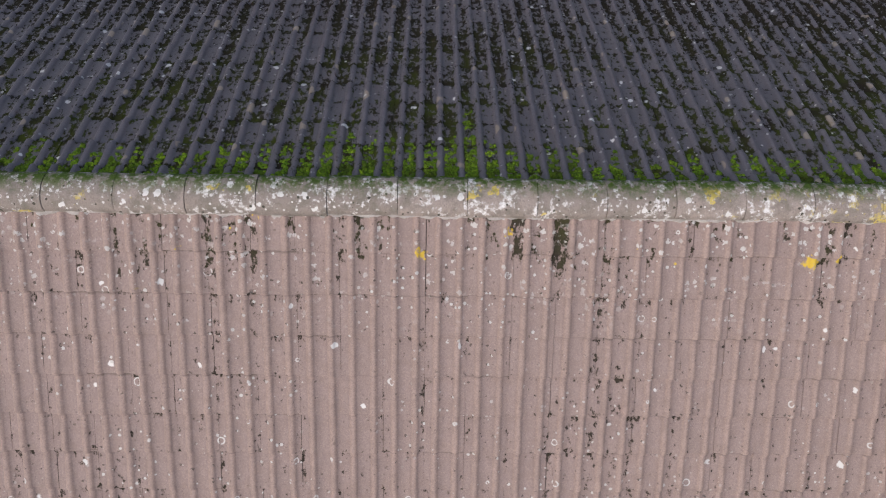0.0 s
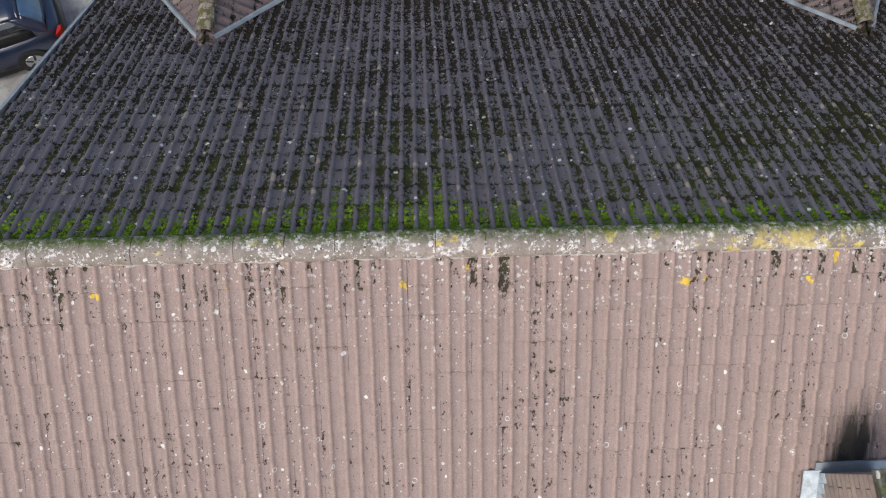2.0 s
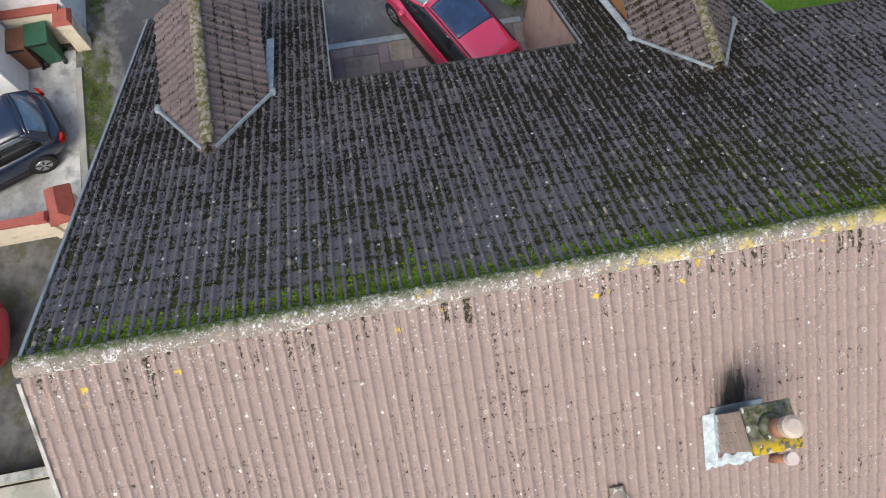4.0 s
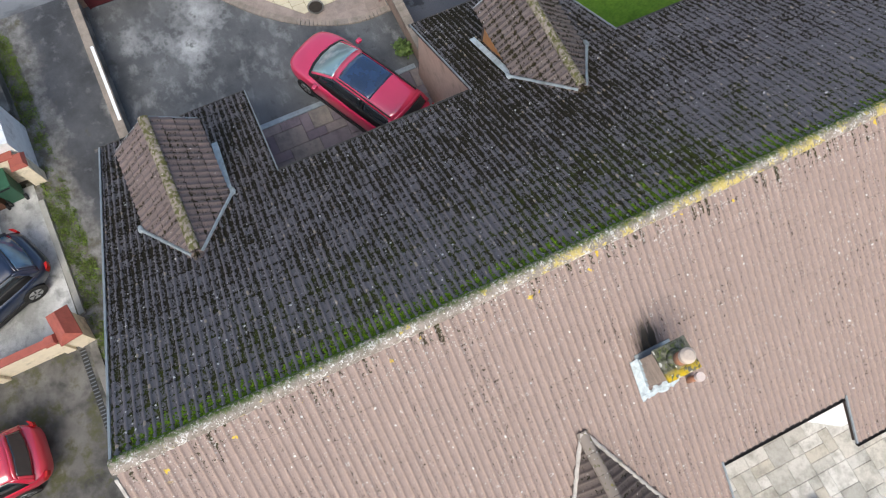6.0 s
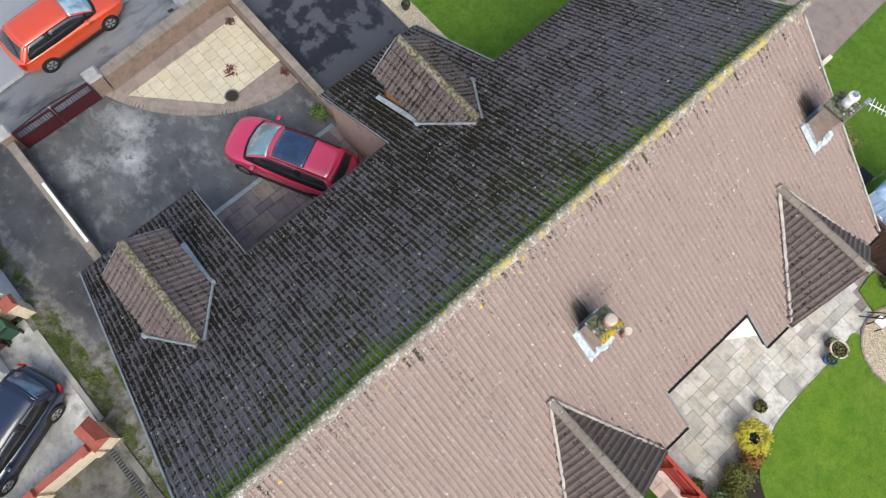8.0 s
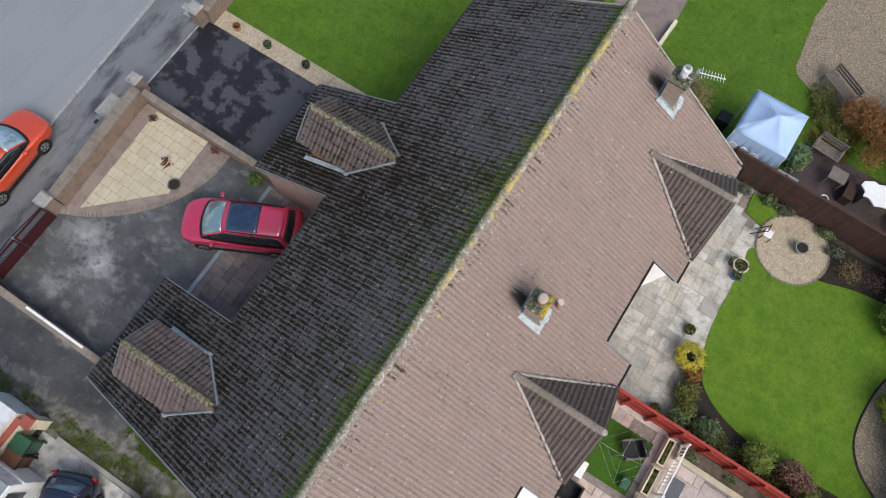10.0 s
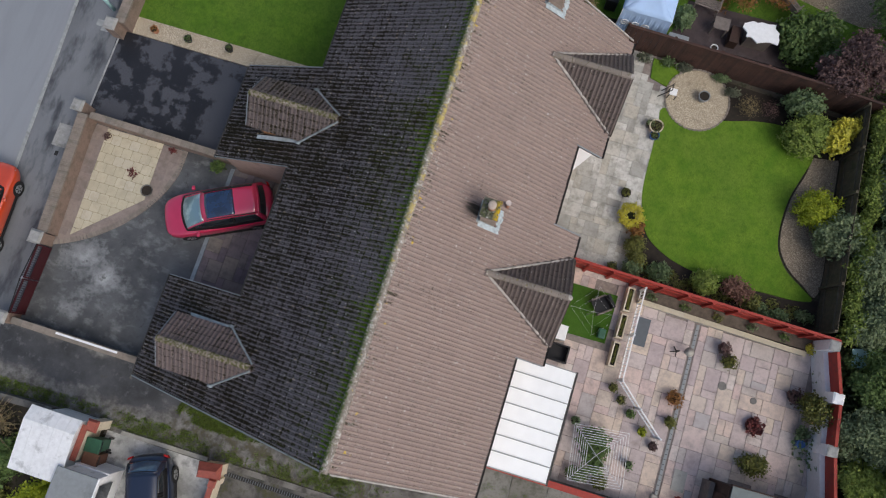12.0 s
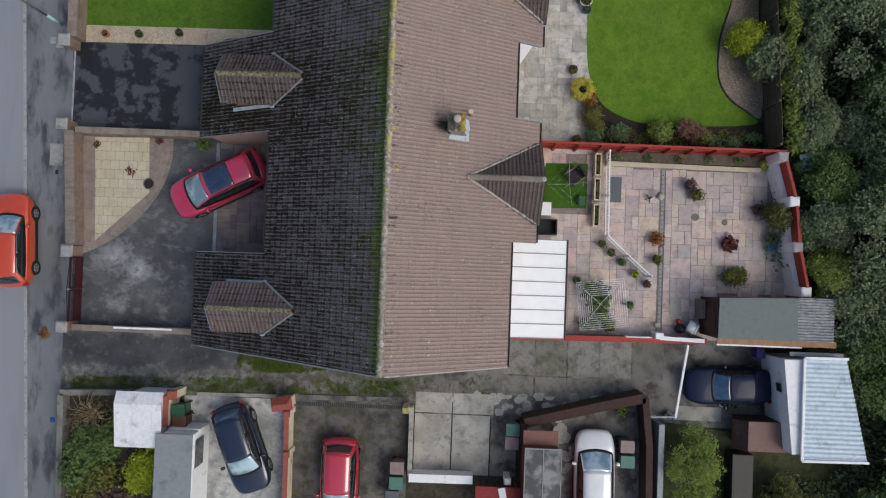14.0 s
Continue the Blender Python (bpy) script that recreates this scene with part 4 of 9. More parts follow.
# moss cushions in the pans on the shaded side, thickest under the ridge and thinning down the slope
spots = []
mr = random.Random(21)
for y0, y1, rows in W_SEG:
    cols = round((y1 - y0) / COVER)
    w = (y1 - y0) / cols
    for c in range(cols):
        for u, half in ((0.140, 0.038), (0.288, 0.040)):
            yc = y0 + c * w + u * w / 0.295
            lush = 0.5 + 0.9 * noise.noise((yc * 0.55, 1.7, 0.0)) + mr.uniform(-0.25, 0.3)
            reach = 0.23 + max(0.0, lush) * 0.38 + (mr.random() < 0.08) * mr.uniform(0.1, 0.4)
            for _ in range(int(reach * 560) + 40):
                d = 0.15 + reach * mr.random() ** 1.15
                dy = mr.uniform(-half, half)
                if noise.noise((d * 22, (yc + dy) * 22, 5.0)) < -0.30 + 0.5 * (d - 0.15) / reach:
                    continue
                x = -d * CP
                spots.append((x, yc + dy, roof_z(x) + CP * pan_lift(d) + mr.uniform(-0.003, 0.010), mr.uniform(0.008, 0.019)))
            # a deep cushion right under the ridge
            for _ in range(34):
                d = 0.14 + (0.06 + 0.16 * max(0.1, lush)) * mr.random()
                x = -d * CP
                spots.append((x, yc + mr.uniform(-half, half), roof_z(x) + CP * pan_lift(d) + mr.uniform(0.0, 0.016), mr.uniform(0.012, 0.024)))
clumps("moss", spots, M_MOSS, roof_w, "bright green moss cushions between the tile rolls")
M_MOSS_OLD = foliage("dull_olive_moss", (0.045, 0.052, 0.012), (0.028, 0.030, 0.010), (0.014, 0.014, 0.007), 0.95, 0.15, fine=30.0, thin=0.0)
spots = []
for k in range(9000):
    d = 0.35 + 9.0 * mr.random() ** 1.25
    y0, y1, rows = W_SEG[mr.randrange(4)]
    cols = round((y1 - y0) / COVER)
    if d > rows * GAUGE:
        continue
    w = (y1 - y0) / cols
    u = mr.choice((0.140, 0.272))
    yc = y0 + mr.randrange(cols) * w + u * w / 0.295 + mr.uniform(-0.03, 0.03)
    if noise.noise((d * 0.9, yc * 0.6, 3.0)) < -0.08:
        continue
    x = -d * CP
    spots.append((x, yc, roof_z(x) + CP * pan_lift(d), mr.uniform(0.006, 0.015)))
clumps("old_moss", spots, M_MOSS_OLD, roof_w, "dull olive moss lodged between the tile rolls", 0.55, 9)

SMALL_TILE = {}


def lay_small(parent, origin, along, down, up, width, rows, gauge, material, below):
    """Tiles of a dormer or gable, each a part of its own. below(p): True where the main roof hides the place."""
    if material.name not in SMALL_TILE:
        SMALL_TILE[material.name] = mesh_arrays("roof_tile", TV, TF, TPAN, material)
    cols = max(1, round(width / COVER))
    sc = width / cols / 0.295
    r = random.Random(rows * 7 + cols)
    inv = parent.matrix_basis.inverted()
    for i in range(rows):
        nose = (i + 1) * gauge + 0.02
        for c in range(cols):
            o = origin + along * (c * sc * 0.295 + r.uniform(-0.003, 0.003)) + down * (nose - 0.33 + r.uniform(-0.006, 0.006))
            corners = [o + along * u * sc + down * v + up * 0.05 for u in (0, 0.295) for v in (0.04, 0.33)]
            if all(below(p) for p in corners):
                continue
            m = Matrix(((along.x * sc, down.x, up.x, o.x), (along.y * sc, down.y, up.y, o.y), (along.z * sc, down.z, up.z, o.z), (0, 0, 0, 1)))
            ob = new("roof_tile", SMALL_TILE[material.name])
            ob.parent = parent
            ob.matrix_basis = inv @ m


def gable_roof(parent, x_in, x_out, yc, half, ridge_z, eave_z, material, cap_material, seed):
    """Two tiled slopes whose ridge runs along x from x_in (inside the main roof) to x_out."""
    p = math.atan2(ridge_z - eave_z, half)
    ln = math.hypot(half, ridge_z - eave_z)
    rows = max(1, round(ln / 0.285))
    lo, hi = min(x_in, x_out), max(x_in, x_out)
    for s in (-1, 1):
        down = Vector((0, s * math.cos(p), -math.sin(p)))
        up = Vector((0, s * math.sin(p), math.cos(p)))
        along = down.cross(up)
        o = Vector((lo if along.x > 0 else hi, yc, ridge_z))
        lay_small(parent, o, along, down, up, hi - lo, rows, ln / rows, material, lambda q: q.z < roof_z(q.x) - 0.01)
        # boarding below the tiles
        bm = bmesh.new()
        q = [Vector((x, yc, ridge_z - 0.03)) + down * d - up * 0.03 for x, d in ((lo + 0.05, 0.0), (hi - 0.05, 0.0), (hi - 0.05, ln - 0.02), (lo + 0.05, ln - 0.02))]
        a = [bm.verts.new(v) for v in q]
        b = [bm.verts.new(v - up * 0.06) for v in q]
        bm.faces.new(a)
        bm.faces.new(b[::-1])
        for i in range(4):
            bm.faces.new((a[i], b[i], b[(i + 1) % 4], a[(i + 1) % 4]))
        bmesh.ops.recalc_face_normals(bm, faces=bm.faces[:])
        part("roof_deck", bm, M_SOFFIT, parent)
    me = cap_mesh("ridge_tile", 0.40, 0.115, 0.016, cap_material)
    r = random.Random(seed)
    n = int((hi - lo) / 0.41)
    for i in range(n + 1):
        x = x_out + (0.02 if x_out < x_in else -0.02) + (i + (0 if x_out < x_in else 1)) * 0.41 * (1 if x_out < x_in else -1)
        if roof_z(x + (0.4 if x_out < x_in else 0.0)) > ridge_z + (0.03 if x_out < x_in else 0.15):
            continue
        ob = new("ridge_tile", me)
        ob.parent = parent
        ob.matrix_basis = parent.matrix_basis.inverted() @ pose(x, yc, ridge_z + 0.0, 0, 0, -90) @ pose(0, 0, 0, r.uniform(-1, 1), r.uniform(-2, 2), r.uniform(-1, 1))


def mossy_cap(name, moss_part):
    n = Nodes(name, 0.92, 0.0, 0.25)
    col = n.mix(n.chance(), (0.20, 0.17, 0.145), (0.26, 0.22, 0.19))
    col = n.mix(n.ramp(n.noise(11, 5, 0.65), 0.5 - moss_part, 0.62 - moss_part), col, (0.085, 0.085, 0.03))
    col = n.mix(n.spots(12, 0.12, 0.28, ragged=0.6), col, (0.19, 0.165, 0.06))
    col = n.mix(n.spots(20, 0.14, 0.32), col, (0.36, 0.34, 0.31))
    n.bump(n.noise(40, 5, 0.7), 0.6, 0.008)
    return n.done(col)


M_CAP_DORMER = mossy_cap("mossy_ridge_tile", 0.06)
M_CAP_GABLE = mossy_cap("dull_ridge_tile", -0.06)
M_CHEEK_WOOD = plain("orange_brown_boarding", (0.36, 0.17, 0.07), 0.7, vary=0.2, dirt=(0.16, 0.08, 0.04))
M_CHEEK = plain("brown_tile_hung_cheek", (0.075, 0.058, 0.052), 0.85, vary=0.25)


def on_roof(x, y, lift=0.0):
    s = -1 if x < 0 else 1
    return Vector((x + s * SP * lift, y, roof_z(x) + CP * lift))


for yc, inner in ((-2.57, 1), (6.37, -1)):
    d = thing("dormer", (-5.2, yc, 4.1), "gabled roof dormer with brown tiles and a mossy ridge", "dormer", group="street dormers")
    gable_roof(d, -3.3, -6.98, yc, 0.95, 5.10, 4.24, M_TILE_GW if inner > 0 else M_TILE_GW_OLD, M_CAP_DORMER, 31 + inner)
    for ya, yb in ((yc - 0.82, yc - 0.72), (yc + 0.72, yc + 0.82)):
        board = inner < 0 and ya < yc
        part("cheek_wall", box(-6.62, ya, 2.9, -4.4, yb, 4.22), M_CHEEK_WOOD if board else M_CHEEK, d, "orange-brown boarded dormer cheek" if board else "dark tile-hung dormer cheek")
    part("front_wall", box(-6.72, yc - 0.82, 2.9, -6.62, yc + 0.82, 4.20), M_CHEEK, d)
    bm = bmesh.new()
    v = [bm.verts.new((x, yy, z)) for x in (-6.72, -6.62) for yy, z in ((yc - 0.82, 4.2), (yc + 0.82, 4.2), (yc, 4.96))]
    bm.faces.new(v[:3])
    bm.faces.new(v[3:][::-1])
    for i in range(3):
        bm.faces.new((v[i], v[(i + 1) % 3], v[3 + (i + 1) % 3], v[3 + i]))
    bmesh.ops.recalc_face_normals(bm, faces=bm.faces[:])
    part("gable_wall", bm, M_CHEEK, d)
    for s in (-1, 1):
        bm = bmesh.new()
        a, b = on_roof(-3.60, yc + s * 0.10, 0.085), on_roof(-4.92, yc + s * 1.03, 0.085)
        ragged_strip(bm, a, b, 0.075, 0.022, (-SP, 0, CP), 0.12, 7 + s, 0.2)
        part("valley_flashing", bm, M_LEAD, d, "blue-grey lead valley strip")
        bm = bmesh.new()
        bmesh.ops.create_icosphere(bm, subdivisions=2, radius=0.07, matrix=Matrix.Translation(on_roof(-4.95, yc + s * 1.05, 0.08)) @ Matrix.Diagonal((1.5, 0.9, 0.5, 1)))
        part("lead_saddle", bm, M_LEAD, d, "dressed lead corner piece")
        for x0, x1, wd in ((-5.05, -6.85, 0.15),):
            bm = bmesh.new()
            yy = yc + s * (0.98 if s == inner else 0.93)
            add_bar(bm, on_roof(x0, yy, 0.075), on_roof(x1, yy, 0.075), wd if s == inner else 0.06, 0.02, (-SP, 0, CP))
            part("soaker", bm, M_LEAD_WHITE if s == inner else M_LEAD, d, "pale lead strip at the foot of the dormer")
    # barge boards
    for s in (-1, 1):
        bm = bmesh.new()
        add_bar(bm, (-6.97, yc, 5.03), (-6.97, yc + s * 0.95, 4.19), 0.03, 0.14, (1, 0, 0))
        part("barge_board", bm, M_GUTTER, d)

for yc, tip in ((2.67, 0.03), (10.63, 0.0)):
    g = thing("rear_gable", (4.2, yc, 4.6), "small rear gable roof with dark brown tiles and pale mortar valleys", "gable", group="rear gables")
    gable_roof(g, 2.6, 5.66, yc, 1.57, 5.50, 3.93, M_TILE_GE, M_CAP_GABLE, 77 + int(yc))
    for s in (-1, 1):
        bm = bmesh.new()
        a, b = on_roof(2.74, yc + s * 0.02, 0.098), on_roof(5.52, yc + s * 1.57, 0.095)
        ragged_strip(bm, a, b, 0.085, 0.03, (SP, 0, CP), 0.08, 17 + s, 0.3)
        part("valley_mortar", bm, M_MORTAR, g, "pale mortar valley edge", smooth=True)
        bm = bmesh.new()
        add_bar(bm, (5.62, yc, 5.40), (5.62, yc + s * 1.62, 3.80), 0.03, 0.14, (1, 0, 0))
        part("barge_board", bm, M_SOFFIT, g)
    bm = bmesh.new()
    v = [bm.verts.new((x, yy, z)) for x in (5.24, 5.36) for yy, z in ((yc - 1.5, 3.8), (yc + 1.5, 3.8), (yc, 5.33))]
    bm.faces.new(v[:3])
    bm.faces.new(v[3:][::-1])
    for i in range(3):
        bm.faces.new((v[i], v[(i + 1) % 3], v[3 + (i + 1) % 3], v[3 + i]))
    bmesh.ops.recalc_face_normals(bm, faces=bm.faces[:])
    part("gable_wall", bm, M_RENDER_WALL, g)
    bm = bmesh.new()
    bmesh.ops.create_icosphere(bm, subdivisions=2, radius=0.09, matrix=Matrix.Translation((5.60, yc, 5.53)) @ Matrix.Diagonal((1.2, 1.1, 0.6, 1)))
    part("mortar_end", bm, M_MORTAR, g, "mortar plug at the ridge end", smooth=True)


def gutter(name, x, y0, y1, z, material, label, r=0.055):
    """A half-round gutter along y."""
    bm = bmesh.new()
    rows = []
    for yy in (y0, y1):
        rows.append([bm.verts.new((x + rad * math.cos(a), yy, z + rad * math.sin(a))) for rad, angs in ((r, [math.pi + math.pi * i / 8 for i in range(9)]), (r - 0.006, [2 * math.pi - math.pi * i / 8 for i in range(9)])) for a in angs])
    n = len(rows[0])
    for i in range(n):
        bm.faces.new((rows[0][i], rows[0][(i + 1) % n], rows[1][(i + 1) % n], rows[1][i]))
    bm.faces.new(rows[0])
    bm.faces.new(rows[1][::-1])
    bmesh.ops.recalc_face_normals(bm, faces=bm.faces[:])
    part(name, bm, material, house, label)


for (y0, y1, rows) in W_SEG:
    xe = -(rows * GAUGE + 0.03) * CP
    gutter("gutter", xe - 0.045, y0 + (0.05 if rows == 20 else -0.05), y1 - (0.05 if rows == 20 and y1 < 13 else -0.0) - (0.25 if y1 > 13 else 0), roof_z(xe) - 0.05, M_EAVE_GUTTER, "weathered grey plastic gutter")
for (y0, y1, rows) in E_SEG:
    xe = (rows * GAUGE + 0.03) * CP
    ya, yb = (max(y0, -4.45), min(y1, 12.78))
    runs = [(ya, yb)]
    if rows == 22:
        yc = 2.67 if y0 < 5 else 10.63
        runs = [(ya, yc - 1.66), (yc + 1.66, yb)]
    for a, b in runs:
        gutter("gutter", xe + 0.04, a, b, roof_z(xe) - 0.02, M_GUTTER_DARK, "dark plastic gutter")


def verge_trim(x0, x1, ya, yb, material, label, w=0.05):
    s = -1 if x1 < 0 else 1
    bm = bmesh.new()
    add_bar(bm, on_roof(x0, ya, 0.03), on_roof(x1, yb, 0.03), w, 0.05, (s * SP, 0, CP))
    part("verge_trim", bm, material, house, label)


xw, xm = -(34 * GAUGE + 0.03) * CP, -(20 * GAUGE + 0.03) * CP
verge_trim(-0.15, xw, -4.60, -4.39, M_GUTTER, "pale grey verge trim", 0.045)
verge_trim(0.12, (18 * GAUGE + 0.03) * CP, -4.60, -4.46, M_MORTAR, "pale mortar verge", 0.05)
verge_trim(-0.15, xm, 13.58, 13.58, M_MORTAR, "pale mortar verge", 0.05)
verge_trim(0.12, 5.5, 13.56, 12.81, M_MORTAR, "pale mortar verge", 0.05)
for yy, s in ((-0.46, 1), (4.42, -1), (8.32, 1)):
    verge_trim(xm, xw, yy + s * 0.02, yy + s * 0.02, M_GUTTER, "pale grey verge trim", 0.028)
for yy, s in ((0.37, -1), (5.12, 1), (8.13, -1)):
    verge_trim((18 * GAUGE) * CP, (22 * GAUGE + 0.02) * CP, yy + s * 0.015, yy + s * 0.015, M_GUTTER, "pale grey verge edge", 0.034)

# ---- chimneys ----


def brick_mesh(material, l=0.208, w=0.09, h=0.062):
    bm = bmesh.new()
    add_box(bm, -l / 2, -w / 2, 0, l / 2, w / 2, h)
    return mesh_of("brick", bm, material)


def cap_stone_mat(name="mossy_chimney_cap", yellow=1.0):
    n = Nodes(name, 0.95, 0.0, 0.2)
    col = n.mix(n.ramp(n.noise(9, 5, 0.65), 0.4, 0.6), (0.045, 0.05, 0.03), (0.17, 0.165, 0.13))
    col = n.mix(n.ramp(n.noise(14, 4, 0.6), 0.55, 0.62), col, (0.10, 0.12, 0.04))
    col = n.mix(n.spots(9, 0.25, 0.4, ragged=0.6), col, (0.5, 0.49, 0.45))
    east = n.ramp(n.axis(0), 2.44, 2.58, 0.0, yellow)
    col = n.mix(n.math("MULTIPLY", east, n.ramp(n.noise(11, 4), 0.42, 0.5)), col, (0.52, 0.36, 0.02))
    n.bump(n.noise(35, 5, 0.7), 0.7, 0.01)
    return n.done(col)


M_CAPSTONE = cap_stone_mat()
M_CAPSTONE_GREY = cap_stone_mat("grey_mossy_chimney_cap", 0.0)
M_COWL = plain("beige_clay_cowl", (0.52, 0.43, 0.36), 0.85, vary=0.1, dirt=(0.36, 0.30, 0.26))
M_FLUE = plain("pale_pink_flue_cap", (0.55, 0.47, 0.44), 0.7, vary=0.1)


def chimney(cx, cy, lx, ly, z_top, pot_top, white_pot, label):
    ch = thing("chimney", (cx, cy, roof_z(cx)), label, "chimney", group="chimneys")
    inv = ch.matrix_basis.inverted()
    z0 = roof_z(cx + lx / 2) - 0.1
    part("stack_core", box(cx - lx / 2 + 0.045, cy - ly / 2 + 0.045, z0, cx + lx / 2 - 0.045, cy + ly / 2 - 0.045, z_top - 0.04), M_MORTAR, ch)
    me = brick_mesh(M_BRICK_CHIM)
    n = int((z_top - 0.1 - z0) / 0.073)
    for i in range(n):
        z = z0 + 0.073 * i + 0.004
        if z + 0.06 < roof_z(cx - lx / 2) - 0.55:
            continue
        for side in range(4):
            ln = lx if side < 2 else ly
            k = 2 if ln < 0.6 else 3
            pitch = ln / k
            off = 0.0 if (i + side // 2) % 2 else pitch / 2
            for j in range(k + (1 if off else 0)):
                a = -ln / 2 + j * pitch - off
                lo, hi = max(a, -ln / 2), min(a + pitch, ln / 2)
                if hi - lo < 0.04:
                    continue
                mid, sc = (lo + hi) / 2, (hi - lo - 0.009) / 0.208
                if side < 2:
                    m = pose(cx + mid, cy + (ly / 2 - 0.045) * (1 if side else -1), z)
                else:
                    m = pose(cx + (lx / 2 - 0.045) * (1 if side == 3 else -1), cy + mid, z, 0, 0, 90)
                ob = new("brick", me)
                ob.parent = ch
                ob.matrix_basis = inv @ m @ Matrix.Diagonal((sc, 1, 1, 1))
    bm = box(cx - lx / 2 - 0.05, cy - ly / 2 - 0.05, z_top - 0.08, cx + lx / 2 + 0.05, cy + ly / 2 + 0.05, z_top, 0.015)
    part("cap_stone", bm, M_CAPSTONE_GREY if white_pot else M_CAPSTONE, ch, "moss and lichen covered concrete cap")
    bm = bmesh.new()
    add_cyl(bm, (cx, cy, z_top - 0.01), (cx, cy, z_top + 0.07), 0.20, 0.13, 16)
    part("flaunching", bm, M_CAPSTONE_GREY if white_pot else M_CAPSTONE, ch, smooth=True)
    bm = bmesh.new()
    add_cyl(bm, (cx + 0.02, cy + 0.02, z_top + 0.02), (cx + 0.02, cy + 0.02, pot_top - 0.1), 0.125, 0.105, 18)
    part("pot", bm, M_WHITE if white_pot else M_TERRACOTTA, ch, "white pot" if white_pot else "terracotta pot", smooth=True)
    bm = bmesh.new()
    add_cyl(bm, (cx + 0.02, cy + 0.02, pot_top - 0.14), (cx + 0.02, cy + 0.02, pot_top - 0.02), 0.13, 0.135, 18)
    add_cyl(bm, (cx + 0.02, cy + 0.02, pot_top - 0.02), (cx + 0.02, cy + 0.02, pot_top + 0.015), 0.135, 0.09, 18)
    part("cowl", bm, M_WHITE if white_pot else M_COWL, ch, smooth=False)
    if white_pot:
        bm = bmesh.new()
        add_cyl(bm, (cx + 0.02, cy + 0.02, pot_top + 0.01), (cx + 0.02, cy + 0.02, pot_top + 0.09), 0.075, 0.055, 14)
        part("cowl_vent", bm, M_ALU, ch)
    # flashing: stepped at the sides, an apron below
    up = (SP, 0, CP)
    for s, wd in ((-1, 0.19), (1, 0.08)):
        bm = bmesh.new()
        yy = cy + s * (ly / 2 + wd / 2 - 0.02)
        add_bar(bm, on_roof(cx - lx / 2 - 0.06, yy, 0.06), on_roof(cx + lx / 2 + 0.14, yy, 0.06), wd, 0.014, up)
        part("flashing", bm, M_LEAD_WHITE, ch, "white painted lead flashing")
        bm = bmesh.new()
        for i in range(5):
            x = cx - lx / 2 + i * lx / 5
            add_box(bm, x, cy + s * (ly / 2 + 0.002), roof_z(x + lx / 5) + 0.02, x + lx / 5 - 0.004, cy + s * (ly / 2 + 0.012), roof_z(x) + 0.16)
        part("stepped_flashing", bm, M_LEAD_WHITE, ch, "stepped lead flashing")
    bm = bmesh.new()
    ragged_strip(bm, on_roof(cx + lx / 2 + 0.11, cy - ly / 2 - 0.17, 0.06), on_roof(cx + lx / 2 + 0.11, cy + ly / 2 + 0.10, 0.06), 0.17, 0.014, up, 0.05, 5, 0.45)
    part("apron", bm, M_LEAD_WHITE, ch, "white painted lead apron")
    bm = bmesh.new()
    add_bar(bm, on_roof(cx - lx / 2 - 0.07, cy - ly / 2 - 0.05, 0.05), on_roof(cx - lx / 2 - 0.07, cy + ly / 2 + 0.16, 0.05), 0.14, 0.02, up)
    part("back_gutter", bm, M_LEAD, ch, "lead back gutter")
    return ch


chimney(2.33, 4.41, 0.50, 0.54, 6.95, 7.42, False, "brick chimney stack with a mossy cap and clay pot")
c2 = chimney(2.36, 12.42, 0.50, 0.54, 6.95, 7.40, True, "brick chimney stack with a white pot and aerial")
aerial = thing("tv_aerial", (2.66, 12.37, 6.4), "white metal television aerial strapped to the chimney", "aerial")
bm = bmesh.new()
add_cyl(bm, (2.68, 12.37, 6.35), (2.68, 12.37, 7.62), 0.016, 0.016, 8)
part("mast", bm, M_ALU, aerial)
bm = bmesh.new()
add_bar(bm, (2.62, 12.35, 7.55), (3.42, 12.59, 7.55), 0.02, 0.02)
part("boom", bm, M_WHITE, aerial)
for i in range(8):
    bm = bmesh.new()
    x = 2.78 + i * 0.085
    yb = 12.35 + (x - 2.62) * 0.3
    h = 0.13 if i else 0.2
    add_bar(bm, (x - 0.29 * h, yb + 0.96 * h, 7.56), (x + 0.29 * h, yb - 0.96 * h, 7.56), 0.012, 0.012)
    part("element", bm, M_WHITE, aerial)
bm = bmesh.new()
add_box(bm, 2.62, 12.27, 7.5, 2.72, 12.47, 7.6, 0.01)
part("junction_box", bm, M_GUTTER, aerial)
flue = thing("flue_terminal", (2.82, 4.98, roof_z(2.8)), "small round flue with a pale cap on the tiles", "flue")
bm = bmesh.new()
add_cyl(bm, (2.82, 4.98, roof_z(2.8) - 0.05), (2.82, 4.98, 6.0), 0.06, 0.06, 14)
part("pipe", bm, M_TERRACOTTA, flue, smooth=True)
bm = bmesh.new()
add_cyl(bm, (2.82, 4.98, 5.98), (2.82, 4.98, 6.07), 0.095, 0.085, 16)
part("flue_cap", bm, M_FLUE, flue)

